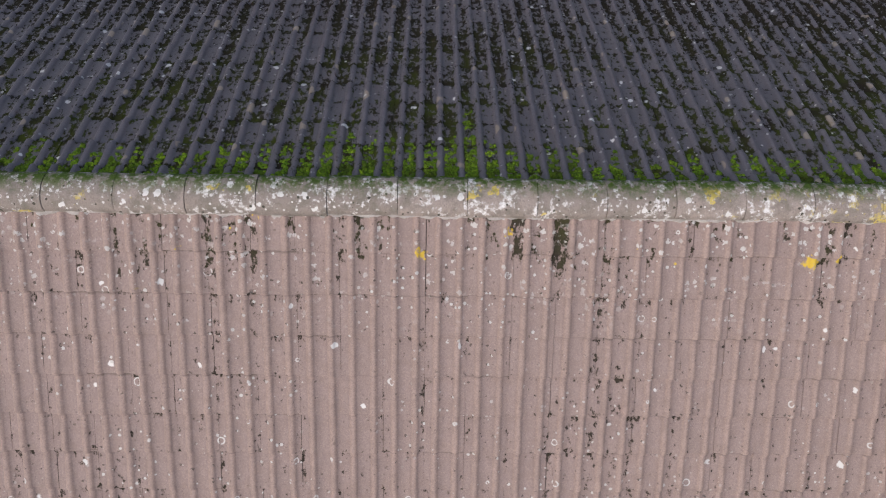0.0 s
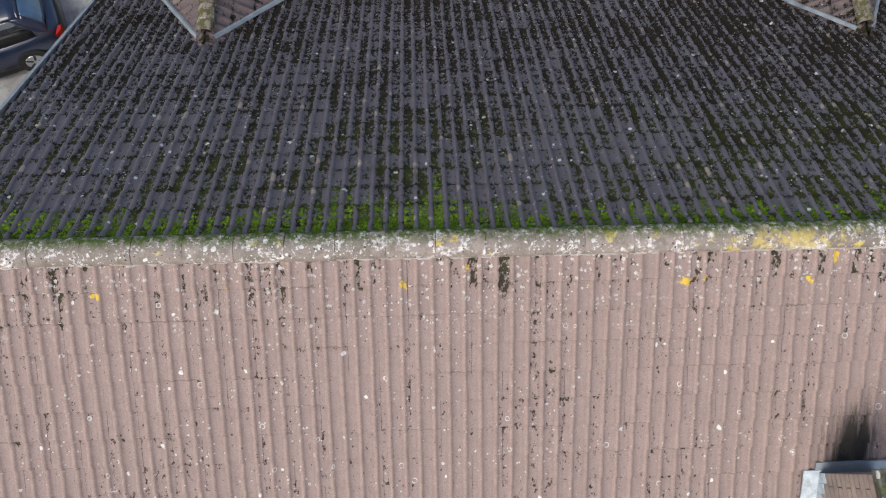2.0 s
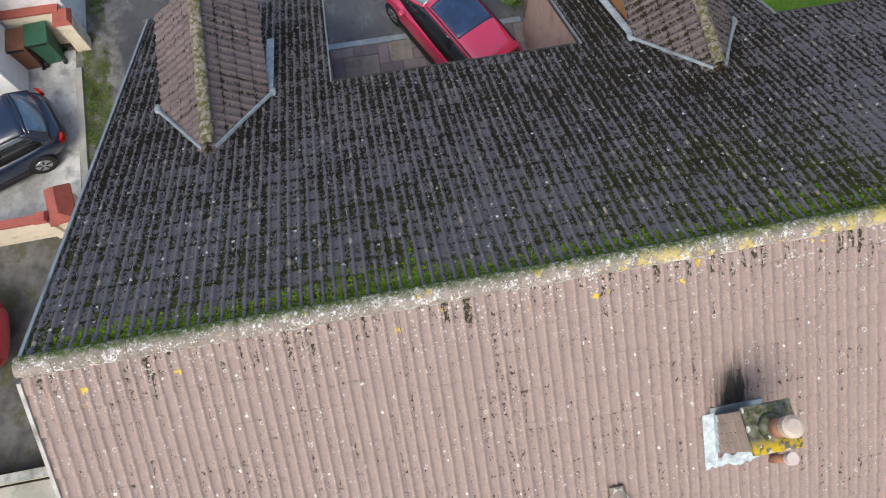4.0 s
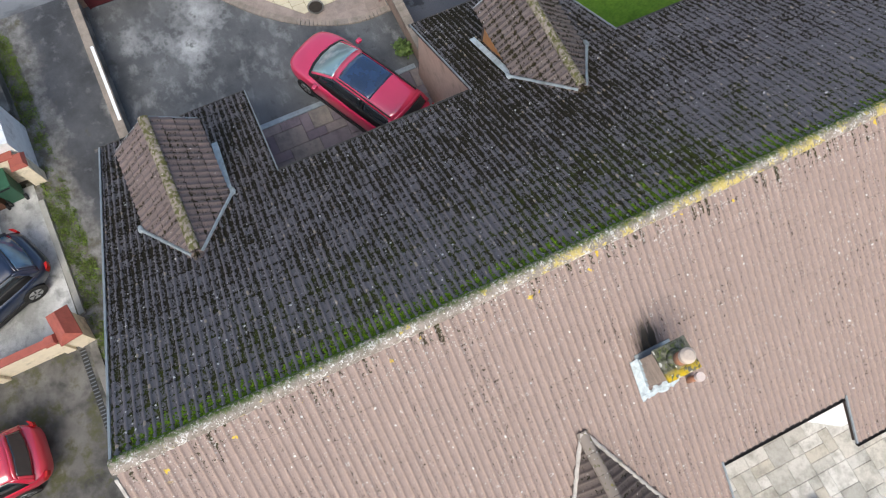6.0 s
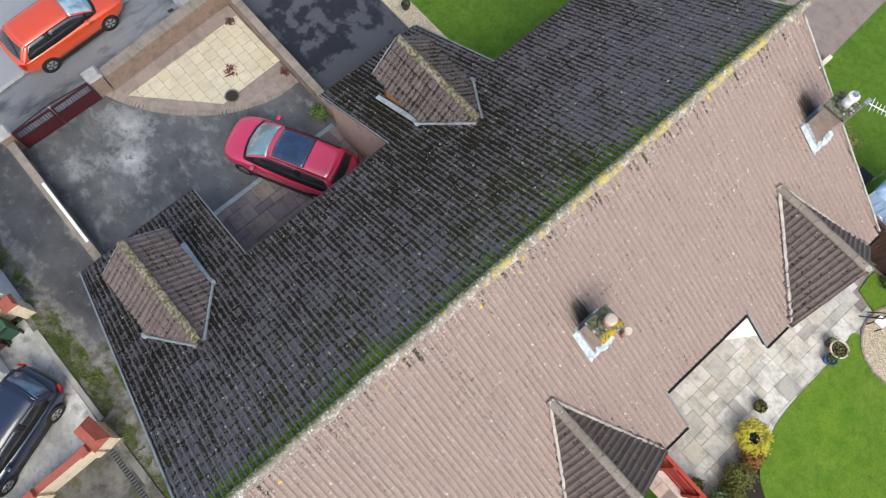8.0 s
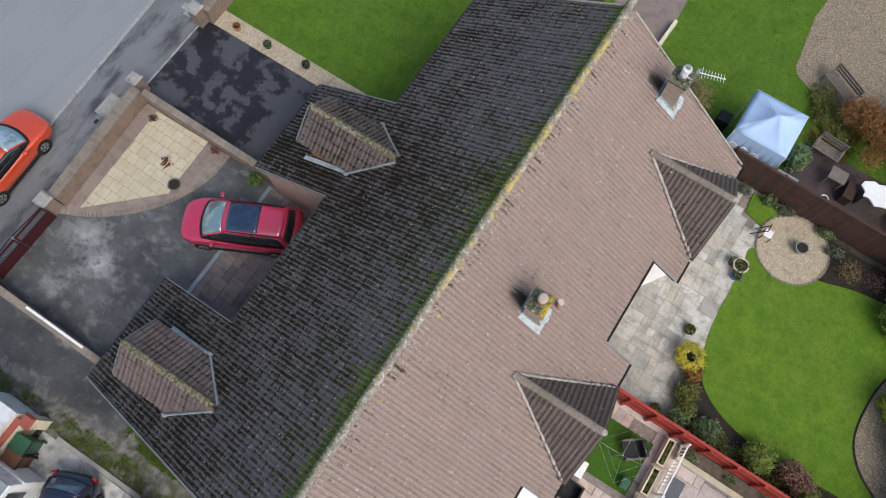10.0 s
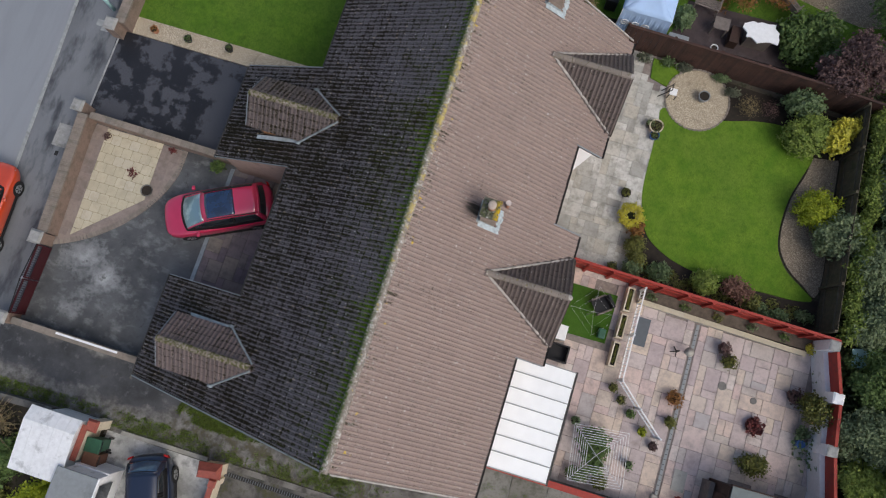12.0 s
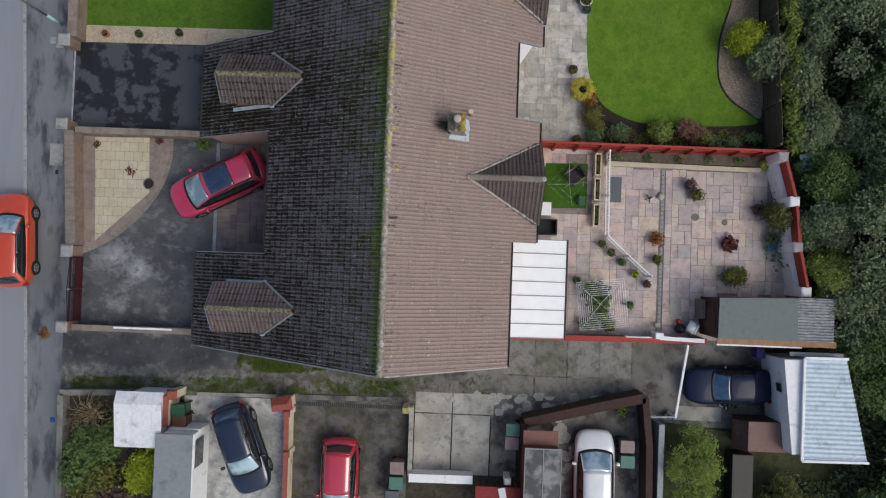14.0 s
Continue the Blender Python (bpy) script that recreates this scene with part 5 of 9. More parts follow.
# ---- paving, walls and plants: tools ----
def paving(parent, name, x0, y0, x1, y1, cell, sizes, material, z, thick=0.03, keep=None, seed=1, gap=0.012, limit=300):
    """Random coursed flags, each a part of its own; alike sizes share a mesh. keep(x, y): where flags lie."""
    r = random.Random(seed)
    nx, ny = int(round((x1 - x0) / cell)), int(round((y1 - y0) / cell))
    used = set()
    meshes = {}
    inv = parent.matrix_basis.inverted()
    count = 0
    for j in range(ny):
        for i in range(nx):
            if (i, j) in used:
                continue
            opts = sizes[:]
            r.shuffle(opts)
            for w, h in opts + [(1, 1)]:
                cells = [(i + a, j + b) for a in range(w) for b in range(h)]
                if i + w <= nx and j + h <= ny and not any(c in used for c in cells):
                    break
            used.update(cells)
            cx, cy = x0 + (i + w / 2) * cell, y0 + (j + h / 2) * cell
            if keep and not keep(cx, cy):
                continue
            if (w, h) not in meshes:
                bm = bmesh.new()
                a, b = w * cell / 2 - gap / 2, h * cell / 2 - gap / 2
                v0 = [bm.verts.new(p) for p in ((-a, -b, 0), (a, -b, 0), (a, b, 0), (-a, b, 0))]
                e = 0.007
                v1 = [bm.verts.new(p) for p in ((-a, -b, thick - e), (a, -b, thick - e), (a, b, thick - e), (-a, b, thick - e))]
                v2 = [bm.verts.new(p) for p in ((-a + e, -b + e, thick), (a - e, -b + e, thick), (a - e, b - e, thick), (-a + e, b - e, thick))]
                for lo, hi in ((v0, v1), (v1, v2)):
                    for k in range(4):
                        bm.faces.new((lo[k], lo[(k + 1) % 4], hi[(k + 1) % 4], hi[k]))
                bm.faces.new(v2)
                meshes[(w, h)] = mesh_of(name, bm, material)
            ob = new(name, meshes[(w, h)])
            ob.parent = parent
            ob.matrix_basis = inv @ pose(cx, cy, z + r.uniform(-0.004, 0.003), r.uniform(-0.3, 0.3), r.uniform(-0.3, 0.3), r.uniform(-0.4, 0.4))
            count += 1


def leaf_cloud(name, blobs, count, size, material, parent=None, label="", seed=1, flat=0.35, category="", kind="", long=1.6):
    """Many small bent leaves scattered through and over uneven blobs (x, y, z, rx, ry, rz), as one mesh."""
    r = np.random.RandomState(seed)
    vol = np.array([b[3] * b[4] * b[5] for b in blobs]) ** 0.7
    pick = r.choice(len(blobs), count, p=vol / vol.sum())
    B = np.array(blobs)[pick]
    d = r.normal(size=(count, 3))
    d /= np.linalg.norm(d, axis=1)[:, None]
    rad = 1 - 0.55 * r.rand(count) ** 1.6
    lump = 1 + 0.22 * np.sin(d[:, 0] * 7 + pick) * np.cos(d[:, 1] * 6 + pick * 2) + 0.12 * r.normal(size=count)
    p = B[:, :3] + d * B[:, 3:6] * (rad * lump)[:, None]
    p[:, 2] = np.maximum(p[:, 2], 0.03)
    nrm = d * (1 - flat) + r.normal(size=(count, 3)) * 0.45 + np.array([0, 0, flat])
    nrm /= np.linalg.norm(nrm, axis=1)[:, None]
    t = np.cross(nrm, r.normal(size=(count, 3)))
    t /= np.linalg.norm(t, axis=1)[:, None]
    b = np.cross(nrm, t)
    s = size * r.uniform(0.6, 1.35, count)
    L, Wd = (t * (s * long / 2)[:, None]), (b * (s / 2)[:, None])
    droop = nrm * (s * 0.18)[:, None]
    V = np.stack([p - L - droop, p + Wd, p + L - droop, p - Wd], 1).reshape(-1, 3)
    o = np.array(parent.matrix_basis.translation) if parent is not None else p.mean(0) * np.array([1, 1, 0])
    me = bpy.data.meshes.new(name)
    q = np.arange(count) * 4
    F = np.stack([q, q + 1, q + 2, q + 3], 1)
    me.from_pydata((V - o).tolist(), [], F.tolist())
    me.materials.append(material)
    ob = new(name, me)
    if parent is not None:
        ob.parent = parent
    else:
        ob.location = o
    return tagged(ob, label, category, "", kind)


def stems(parent, base, tips, r0, material, name="trunk"):
    """A tapered trunk with limbs to the tips."""
    for k, tip in enumerate(tips):
        bm = bmesh.new()
        a, b = Vector(base), Vector(tip)
        mid = a + (b - a) * 0.5 + Vector((0, 0, 0.1 * (b - a).length))
        f = 1.0 if k == 0 else 0.55
        add_cyl(bm, a, mid, r0 * f, r0 * 0.6 * f, 8)
        add_cyl(bm, mid, b, r0 * 0.6 * f, r0 * 0.2 * f, 8)
        part(name if k == 0 else "limb", bm, material, parent, smooth=True)


M_BARK = plain("brown_bark", (0.10, 0.08, 0.06), 0.95, vary=0.3)
F_GREEN = foliage("mid_green_leaves", (0.095, 0.165, 0.042), (0.165, 0.24, 0.066), (0.05, 0.088, 0.026), thin=0.25)
F_DARK = foliage("dark_green_leaves", (0.11, 0.17, 0.07), (0.20, 0.275, 0.125), (0.066, 0.105, 0.045), 0.5, 0.5, thin=0.25)
F_LIME = foliage("lime_green_leaves", (0.28, 0.35, 0.016), (0.46, 0.50, 0.03), (0.14, 0.20, 0.016), thin=0.3)
F_YELLOW = foliage("yellow_variegated_leaves", (0.55, 0.50, 0.04), (0.66, 0.60, 0.08), (0.30, 0.29, 0.05))
F_OLIVE = foliage("olive_yellow_leaves", (0.12, 0.135, 0.026), (0.20, 0.20, 0.04), (0.055, 0.066, 0.018))
F_RUST = foliage("rust_orange_leaves", (0.25, 0.10, 0.022), (0.34, 0.17, 0.05), (0.12, 0.065, 0.025), thin=0.25)
F_RED = foliage("dark_red_leaves", (0.13, 0.028, 0.03), (0.20, 0.05, 0.045), (0.05, 0.02, 0.02))
F_GREY = foliage("grey_green_leaves", (0.11, 0.13, 0.085), (0.16, 0.175, 0.12), (0.05, 0.06, 0.04))
F_STRAW = foliage("straw_coloured_grass", (0.22, 0.17, 0.08), (0.28, 0.22, 0.11), (0.10, 0.08, 0.035))
F_GRASS = foliage("rough_grass", (0.13, 0.215, 0.028), (0.21, 0.30, 0.05), (0.065, 0.085, 0.022), fine=14.0, thin=0.25)
F_FRESH = foliage("fresh_green_leaves", (0.19, 0.27, 0.046), (0.32, 0.39, 0.085), (0.10, 0.15, 0.034), thin=0.3)
F_PALE = foliage("pale_grey_green_leaves", (0.16, 0.215, 0.105), (0.29, 0.35, 0.19), (0.085, 0.12, 0.055), thin=0.25)
F_PURPLE = foliage("purple_brown_leaves", (0.115, 0.068, 0.066), (0.18, 0.108, 0.098), (0.05, 0.032, 0.032), thin=0.25)


def shrub(name, x, y, blobs, count, size, material, label, seed, category="shrub", group="", z=0.0, twig=True):
    """A bush: short stems and a leafy crown. blobs are relative to (x, y, z)."""
    t = thing(name, (x, y, z), label, category, group=group)
    hi = max(b[2] for b in blobs)
    if twig:
        stems(t, (x, y, z - 0.02), [(x + 0.02, y, z + hi), (x + 0.1, y + 0.08, z + hi * 0.8), (x - 0.1, y - 0.06, z + hi * 0.8)], 0.03, M_BARK, "stem")
    leaf_cloud("crown", [(x + b[0], y + b[1], z + b[2], b[3], b[4], b[5]) for b in blobs], count, size, material, t, seed=seed, flat=0.5)
    return t


def pot(name, x, y, r, h, material, label, plant=None, z=0.0, group="", leaf=0.05, n=160, spread=1.1, seed=0, tall=0.18):
    p = thing(name, (x, y, z), label, "plant pot", group=group)
    bm = bmesh.new()
    seg = 18
    rings = []
    for rad, zz in ((0.72 * r, 0.0), (0.95 * r, h * 0.85), (r * 1.02, h * 0.86), (r * 1.02, h), (r * 0.88, h), (r * 0.84, h * 0.86)):
        rings.append([bm.verts.new((x + rad * math.cos(2 * math.pi * i / seg), y + rad * math.sin(2 * math.pi * i / seg), z + zz)) for i in range(seg)])
    for a, b in zip(rings, rings[1:]):
        for i in range(seg):
            bm.faces.new((a[i], a[(i + 1) % seg], b[(i + 1) % seg], b[i]))
    bm.faces.new(rings[0][::-1])
    part("pot_body", bm, material, p)
    bm = bmesh.new()
    add_cyl(bm, (x, y, z + h * 0.6), (x, y, z + h * 0.87), r * 0.86, r * 0.86, 16)
    part("soil", bm, M_SOIL, p)
    if plant is not None:
        leaf_cloud("plant", [(x, y, z + h + tall * 0.4, r * spread, r * spread, tall)], n, leaf, plant, p, kind="stuff", seed=seed + int(abs(x * 31 + y * 17)))
    return p


def run_wall(name, pts, t, z0, z1, material, label, category="wall", cap=None, cap_over=0.03, cap_h=0.05, cap_piece=0.0, kind="structure"):
    """An upright wall along a line of points, with an optional coping of single stones."""
    a, b = Vector((*pts[0], 0)), Vector((*pts[-1], 0))
    w = thing(name, ((a.x + b.x) / 2, (a.y + b.y) / 2, z0), label, category, kind=kind)
    for p, q in zip(pts, pts[1:]):
        bm = bmesh.new()
        add_bar(bm, (*p, (z0 + z1) / 2), (*q, (z0 + z1) / 2), t, z1 - z0)
        part("wall_body", bm, material, w)
        if cap is not None:
            p3, q3 = Vector((*p, z1 + cap_h / 2)), Vector((*q, z1 + cap_h / 2))
            n = max(1, int((q3 - p3).length / cap_piece)) if cap_piece else 1
            d = (q3 - p3) / n
            me = None
            ang = math.degrees(math.atan2(d.y, d.x))
            for i in range(n):
                if me is None:
                    bm = bmesh.new()
                    g = 0.008 if cap_piece else 0.0
                    add_box(bm, -d.length / 2 + g / 2, -t / 2 - cap_over, -cap_h / 2, d.length / 2 - g / 2, t / 2 + cap_over, cap_h / 2)
                    me = mesh_of("coping_stone", bm, cap)
                ob = new("coping_stone", me)
                ob.parent = w
                c = p3 + d * (i + 0.5)
                ob.matrix_basis = w.matrix_basis.inverted() @ pose(c.x, c.y, c.z, 0, 0, ang)
    return w


def pier(x, y, s, h, material, label, cap_material=None, group="gate piers", over=0.05, capz=0.10):
    p = thing("pier", (x, y, 0), label, "pier", group=group)
    part("pier_body", box(x - s / 2, y - s / 2, -0.05, x + s / 2, y + s / 2, h), material, p)
    bm = bmesh.new()
    g = add_box(bm, x - s / 2 - over, y - s / 2 - over, h, x + s / 2 + over, y + s / 2 + over, h + capz)
    for v in g:
        if v.co.z > h + capz - 0.01:
            v.co.x, v.co.y = x + (v.co.x - x) * 0.72, y + (v.co.y - y) * 0.72
    part("pier_cap", bm, cap_material or M_PIER_CAP, p, "weathered concrete cap")
    return p


# ---- cars ----
def paint(name, c, rough=0.4, coat=1.0):
    n = Nodes(name, rough, 0.0, 0.15)
    col = n.mix(n.ramp(n.noise(2.5, 3), 0.35, 0.65, 0.0, 0.35), c, tuple(v * 0.82 for v in c))
    n.b.inputs["Coat Weight"].default_value = coat
    n.b.inputs["Coat Roughness"].default_value = 0.05
    n.b.inputs["Coat IOR"].default_value = 2.1
    return n.done(col)


def glass_mat(name, c):
    n = Nodes(name, 0.04, 0.0, 0.9)
    n.b.inputs["Coat Weight"].default_value = 1.0
    n.b.inputs["Coat Roughness"].default_value = 0.02
    col = n.mix(n.ramp(n.noise(3.0, 2), 0.4, 0.6), c, tuple(v * 1.5 for v in c))
    return n.done(col)


M_GLASS = glass_mat("tinted_car_glass", (0.012, 0.016, 0.02))
M_GLASS_BLUE = glass_mat("blue_tinted_glass", (0.03, 0.07, 0.13))
M_SUNROOF = glass_mat("blue_black_sunroof", (0.010, 0.024, 0.06))
def screen_mat():
    """Windscreen glass: pale blotches of sky reflection painted in, half metallic."""
    n = Nodes("painted_sky_windscreen", 0.06, 0.55, 0.8)
    return n.done(n.mix(n.ramp(n.noise(1.7, 3), 0.42, 0.6), (0.27, 0.38, 0.42), (0.62, 0.75, 0.78)))


M_SCREEN = screen_mat()
M_TYRE = plain("tyre_rubber", (0.018, 0.018, 0.018), 0.85, vary=0.15)
M_RIM = plain("alloy_rim", (0.42, 0.43, 0.44), 0.35, 0.8, vary=0.1)
M_LAMP_RED = plain("red_lamp_lens", (0.35, 0.012, 0.012), 0.15, vary=0.1, bump=0)
M_LAMP_CLEAR = plain("clear_lamp_lens", (0.30, 0.32, 0.34), 0.12, vary=0.1, bump=0)
M_TRIM = plain("black_car_trim", (0.012, 0.012, 0.013), 0.5, vary=0.1)


def car(name, x, y, heading, paint_mat, label, length=4.4, width=1.82, height=1.6, hood=1.05, boot=0.35, belt=0.98, roof_from=1.75, roof_to=3.95, sunroof=None, roof_mat=None, screen=None, rear=None, rails=False):
    """A parked car, nose towards heading (degrees from +x). Lengths are measured back from the nose."""
    c = thing(name, (x, y, 0), label, "car", rz=heading, group="parked cars")
    L, W = length, width / 2
    def X(d):
        return L / 2 - d
    # lower body: sections from nose to tail
    st = [(-0.03, 0.42, 0.44, 0.60), (0.03, 0.68, 0.36, 0.70), (0.20, 0.88, 0.26, 0.78), (0.6, 0.985, 0.2, 0.87), (hood, 1.0, 0.2, belt - 0.02), (roof_from, 1.0, 0.2, belt), (L * 0.6, 1.0, 0.2, belt + 0.02),
          (L - boot - 0.5, 0.99, 0.22, belt + 0.03), (L - 0.30, 0.93, 0.27, belt + 0.02), (L - 0.08, 0.76, 0.36, belt - 0.05), (L + 0.01, 0.52, 0.45, belt - 0.2)]
    bm = bmesh.new()
    rings = []
    for d, wf, zb, zt in st:
        w = W * wf
        half = [(0.0, zb), (0.86 * w, zb), (0.97 * w, zb + 0.10), (w, zb + 0.45 * (zt - zb)), (0.985 * w, zt - 0.16), (0.93 * w, zt - 0.05), (0.72 * w, zt), (0.0, zt + 0.035)]
        ring = [(yy, zz) for yy, zz in half] + [(-yy, zz) for yy, zz in half[-2:0:-1]]
        rings.append([bm.verts.new((X(d), yy, zz)) for yy, zz in ring])
    n = len(rings[0])
    for a, b in zip(rings, rings[1:]):
        for i in range(n):
            bm.faces.new((a[i], a[(i + 1) % n], b[(i + 1) % n], b[i]))
    bm.faces.new(rings[0][::-1])
    bm.faces.new(rings[-1])
    bmesh.ops.recalc_face_normals(bm, faces=bm.faces[:])
    body = part("body", bm, paint_mat, c, world=False, smooth=True)
    sub = body.modifiers.new("round", "SUBSURF")
    sub.levels = sub.render_levels = 2
    # cabin: one rounded shell, cut into screens, roof, side windows and pillars
    base_f, base_r = hood + 0.02, L - boot
    F, Rr = roof_from, roof_to
    zb, zr = belt - 0.03, height
    def shell(d, a, off=0.0):
        """Point of the cabin at d behind the nose; a runs over it from one sill (0) to the other (180)."""
        if d < F:
            u = (d - base_f) / (F - base_f)
            h = 0.05 + 0.89 * u + 0.16 * u * (1 - u)
        elif d > Rr:
            u = (base_r - d) / (base_r - Rr)
            h = 0.12 + 0.83 * u + 0.22 * u * (1 - u)
        else:
            u = (d - F) / (Rr - F)
            h = 0.94 + 0.01 * u + 0.24 * u * (1 - u)
        w = W * (0.915 - 0.10 * abs((d - (F + Rr) / 2) / (base_r - base_f) * 1.6) ** 2.2)
        co, si = math.cos(math.radians(a)), math.sin(math.radians(a))
        cy, sz = math.copysign(abs(co) ** 0.42, co), abs(si) ** 0.42
        z = h * sz
        yy = w * cy * (1 - 0.22 * z)
        bow = 1 - cy * cy
        front, back = max(0.0, 1 - (d - base_f) / (F - base_f) * 0.55), max(0.0, 1 - (base_r - d) / (base_r - Rr) * 0.5)
        xx = X(d) + bow * (0.17 * front - 0.12 * back)
        return Vector((xx, yy * (1 + off / W), zb + (zr - zb) * z + off * sz))
    def panel(pname, d0, d1, a0, a1, mat, label="", off=0.0, nd=8, na=8, thick=0.02):
        """A piece of the shell; d0 and d1 are pairs where its ends lean from a0 to a1."""
        d0, d1 = [v if isinstance(v, tuple) else (v, v) for v in (d0, d1)]
        bm2 = bmesh.new()
        grid = []
        for i in range(nd + 1):
            row = []
            for j in range(na + 1):
                v = j / na
                da, db = d0[0] + (d0[1] - d0[0]) * v, d1[0] + (d1[1] - d1[0]) * v
                row.append(bm2.verts.new(shell(da + (db - da) * i / nd, a0 + (a1 - a0) * v, off)))
            grid.append(row)
        for i in range(nd):
            for j in range(na):
                bm2.faces.new((grid[i][j], grid[i + 1][j], grid[i + 1][j + 1], grid[i][j + 1]))
        ob = part(pname, bm2, mat, c, label, world=False, smooth=True)
        so = ob.modifiers.new("thick", "SOLIDIFY")
        so.thickness, so.offset = thick, -1
        return ob
    rm = roof_mat or paint_mat
    panel("roof", F, Rr, 37, 143, rm, nd=12, na=20)
    panel("windscreen", base_f, F, 47, 133, screen or M_SCREEN, off=-0.004, na=12)
    panel("rear_window", Rr + 0.05, base_r - 0.02, 50, 130, rear or M_GLASS, off=-0.004, na=12)
    panel("scuttle", base_f - 0.03, base_f + 0.06, 22, 158, M_TRIM, "black strip under the windscreen", off=0.006, nd=2, na=14)
    panel("tailgate_spoiler", Rr, Rr + 0.05, 37, 143, rm, off=0.006, nd=2, na=16)
    mid = (F + Rr) / 2 + 0.05
    end_low, end_high = Rr + (base_r - Rr) * 0.35, Rr - 0.16
    for s in (-1, 1):
        def span(a0, a1):
            return (a0, a1) if s > 0 else (180 - a1, 180 - a0)
        def lean(lo, hi):
            return (lo, hi) if s > 0 else (hi, lo)
        lo = span(6, 36)
        panel("side_window", lean(base_f + 0.30, base_f + 0.30), mid - 0.04, *lo, M_GLASS, off=-0.006, na=6)
        panel("side_window", mid + 0.04, lean(end_low, end_high), *lo, M_GLASS, off=-0.006, na=6)
        panel("pillar", mid - 0.04, mid + 0.04, *lo, M_TRIM, nd=2, na=6)
        panel("pillar", lean(end_low, end_high), base_r, *span(0, 37), rm, na=6)
        panel("pillar", Rr + 0.05, base_r, *span(37, 50), rm, na=4)
        panel("pillar", base_f, F, *span(36, 47), rm, off=0.004, na=4)
        panel("door_corner", base_f, base_f + 0.30, *span(0, 36), M_TRIM, na=4)
        panel("waist_strip", base_f + 0.30, lean(end_low, end_low - 0.02), *span(0, 6), M_TRIM, na=2)
        panel("window_edge", F, Rr - 0.14, *span(35.5, 38.5), M_TRIM, off=0.003, na=2)
        if rails:
            panel("roof_rail", F + 0.12, Rr - 0.10, *span(47, 52), M_TRIM, off=0.035, nd=10, na=2, thick=0.03)
        bm2 = bmesh.new()
        add_box(bm2, X(base_f + 0.50), min(s * (W - 0.03), s * (W + 0.15)), belt + 0.0, X(base_f + 0.36), max(s * (W - 0.03), s * (W + 0.15)), belt + 0.12, 0.045)
        part("mirror", bm2, paint_mat, c, world=False, smooth=True)
        for d0, d1, w0, w1, z0, z1, lens, mat2 in ((0.10, 0.40, 0.58, 0.80, 0.54, 0.67, "headlight", M_LAMP_CLEAR), (L - 0.10, L - 0.03, 0.70, 0.90, belt - 0.26, belt - 0.10, "tail_light", M_LAMP_RED)):
            bm2 = bmesh.new()
            q = [(X(d0), s * W * w0), (X(d0 + 0.08), s * W * w1), (X(d1), s * W * (w1 + 0.05)), (X(d1), s * W * (w1 - 0.10))] if lens == "headlight" else [(X(d1), s * W * w0), (X(d1 - 0.04), s * W * (w1 - 0.06)), (X(d0 - 0.08), s * W * (w1 + 0.035)), (X(d0), s * W * w0)]
            add_prism(bm2, q, z0, z1)
            part(lens, bm2, mat2, c, world=False)
        bm2 = bmesh.new()
        add_box(bm2, X(L - 0.55), s * (W - 0.03), 0.2, X(0.55), s * (W + 0.008), 0.34, 0.01)
        part("sill", bm2, M_TRIM, c, world=False)
        for d in (0.88, L - 0.85):
            wx = X(d)
            bm2 = bmesh.new()
            add_cyl(bm2, (wx, s * (W - 0.20), 0.33), (wx, s * (W + 0.005), 0.33), 0.33, 0.33, 22)
            wheel = part("wheel", bm2, M_TYRE, c, "black tyre", world=False)
            bm2 = bmesh.new()
            add_cyl(bm2, (wx, s * (W - 0.02), 0.33), (wx, s * (W + 0.012), 0.33), 0.21, 0.19, 18)
            rim = part("rim", bm2, M_RIM, wheel, "alloy rim", world=False)
            bm2 = bmesh.new()
            for k in range(5):
                a = 2 * math.pi * k / 5
                add_bar(bm2, (wx + 0.05 * math.cos(a + 0.6), s * (W + 0.014), 0.33 + 0.05 * math.sin(a + 0.6)), (wx + 0.19 * math.cos(a + 0.6), s * (W + 0.014), 0.33 + 0.19 * math.sin(a + 0.6)), 0.045, 0.004, (0, 1, 0))
            part("spoke_gaps", bm2, M_TRIM, wheel, "dark gaps between spokes", world=False)
    # bonnet seam, bumpers
    bm2 = bmesh.new()
    add_box(bm2, X(0.10), -W * 0.5, 0.38, X(-0.012), W * 0.5, 0.56, 0.01)
    part("grille", bm2, M_TRIM, c, world=False)
    if sunroof:
        panel("sunroof", sunroof[0], sunroof[1], 57, 123, M_SUNROOF, "dark blue-black glass sunroof", off=0.008, na=14)
    return c


# crimson base lifted pinker, black base bluer: sky reflection painted into the colour
P_CRIMSON = paint("crimson_car_paint", (0.54, 0.020, 0.080))
P_ORANGE = paint("orange_red_car_paint", (0.60, 0.060, 0.010))
P_BLACK = paint("sky_tinted_black_car_paint", (0.008, 0.016, 0.042), coat=0.6)
P_RED = paint("red_car_paint", (0.50, 0.014, 0.045))
P_WHITE = paint("white_car_paint", (0.70, 0.72, 0.74))
P_NAVY = paint("dark_navy_car_paint", (0.007, 0.013, 0.042), 0.5, 0.08)

car("parked_car", -8.23, 2.60, 206.5, P_CRIMSON, "crimson family crossover with a dark glass sunroof on the driveway", 4.42, 1.82, 1.60, 0.95, 0.28, 0.98, 1.82, 3.95, sunroof=(1.98, 3.08), rails=True)
car("parked_car", -17.45, -0.25, 93, P_ORANGE, "bright orange hatchback parked at the kerb", 4.18, 1.80, 1.46, 1.05, 0.22, 0.97, 1.85, 3.62)

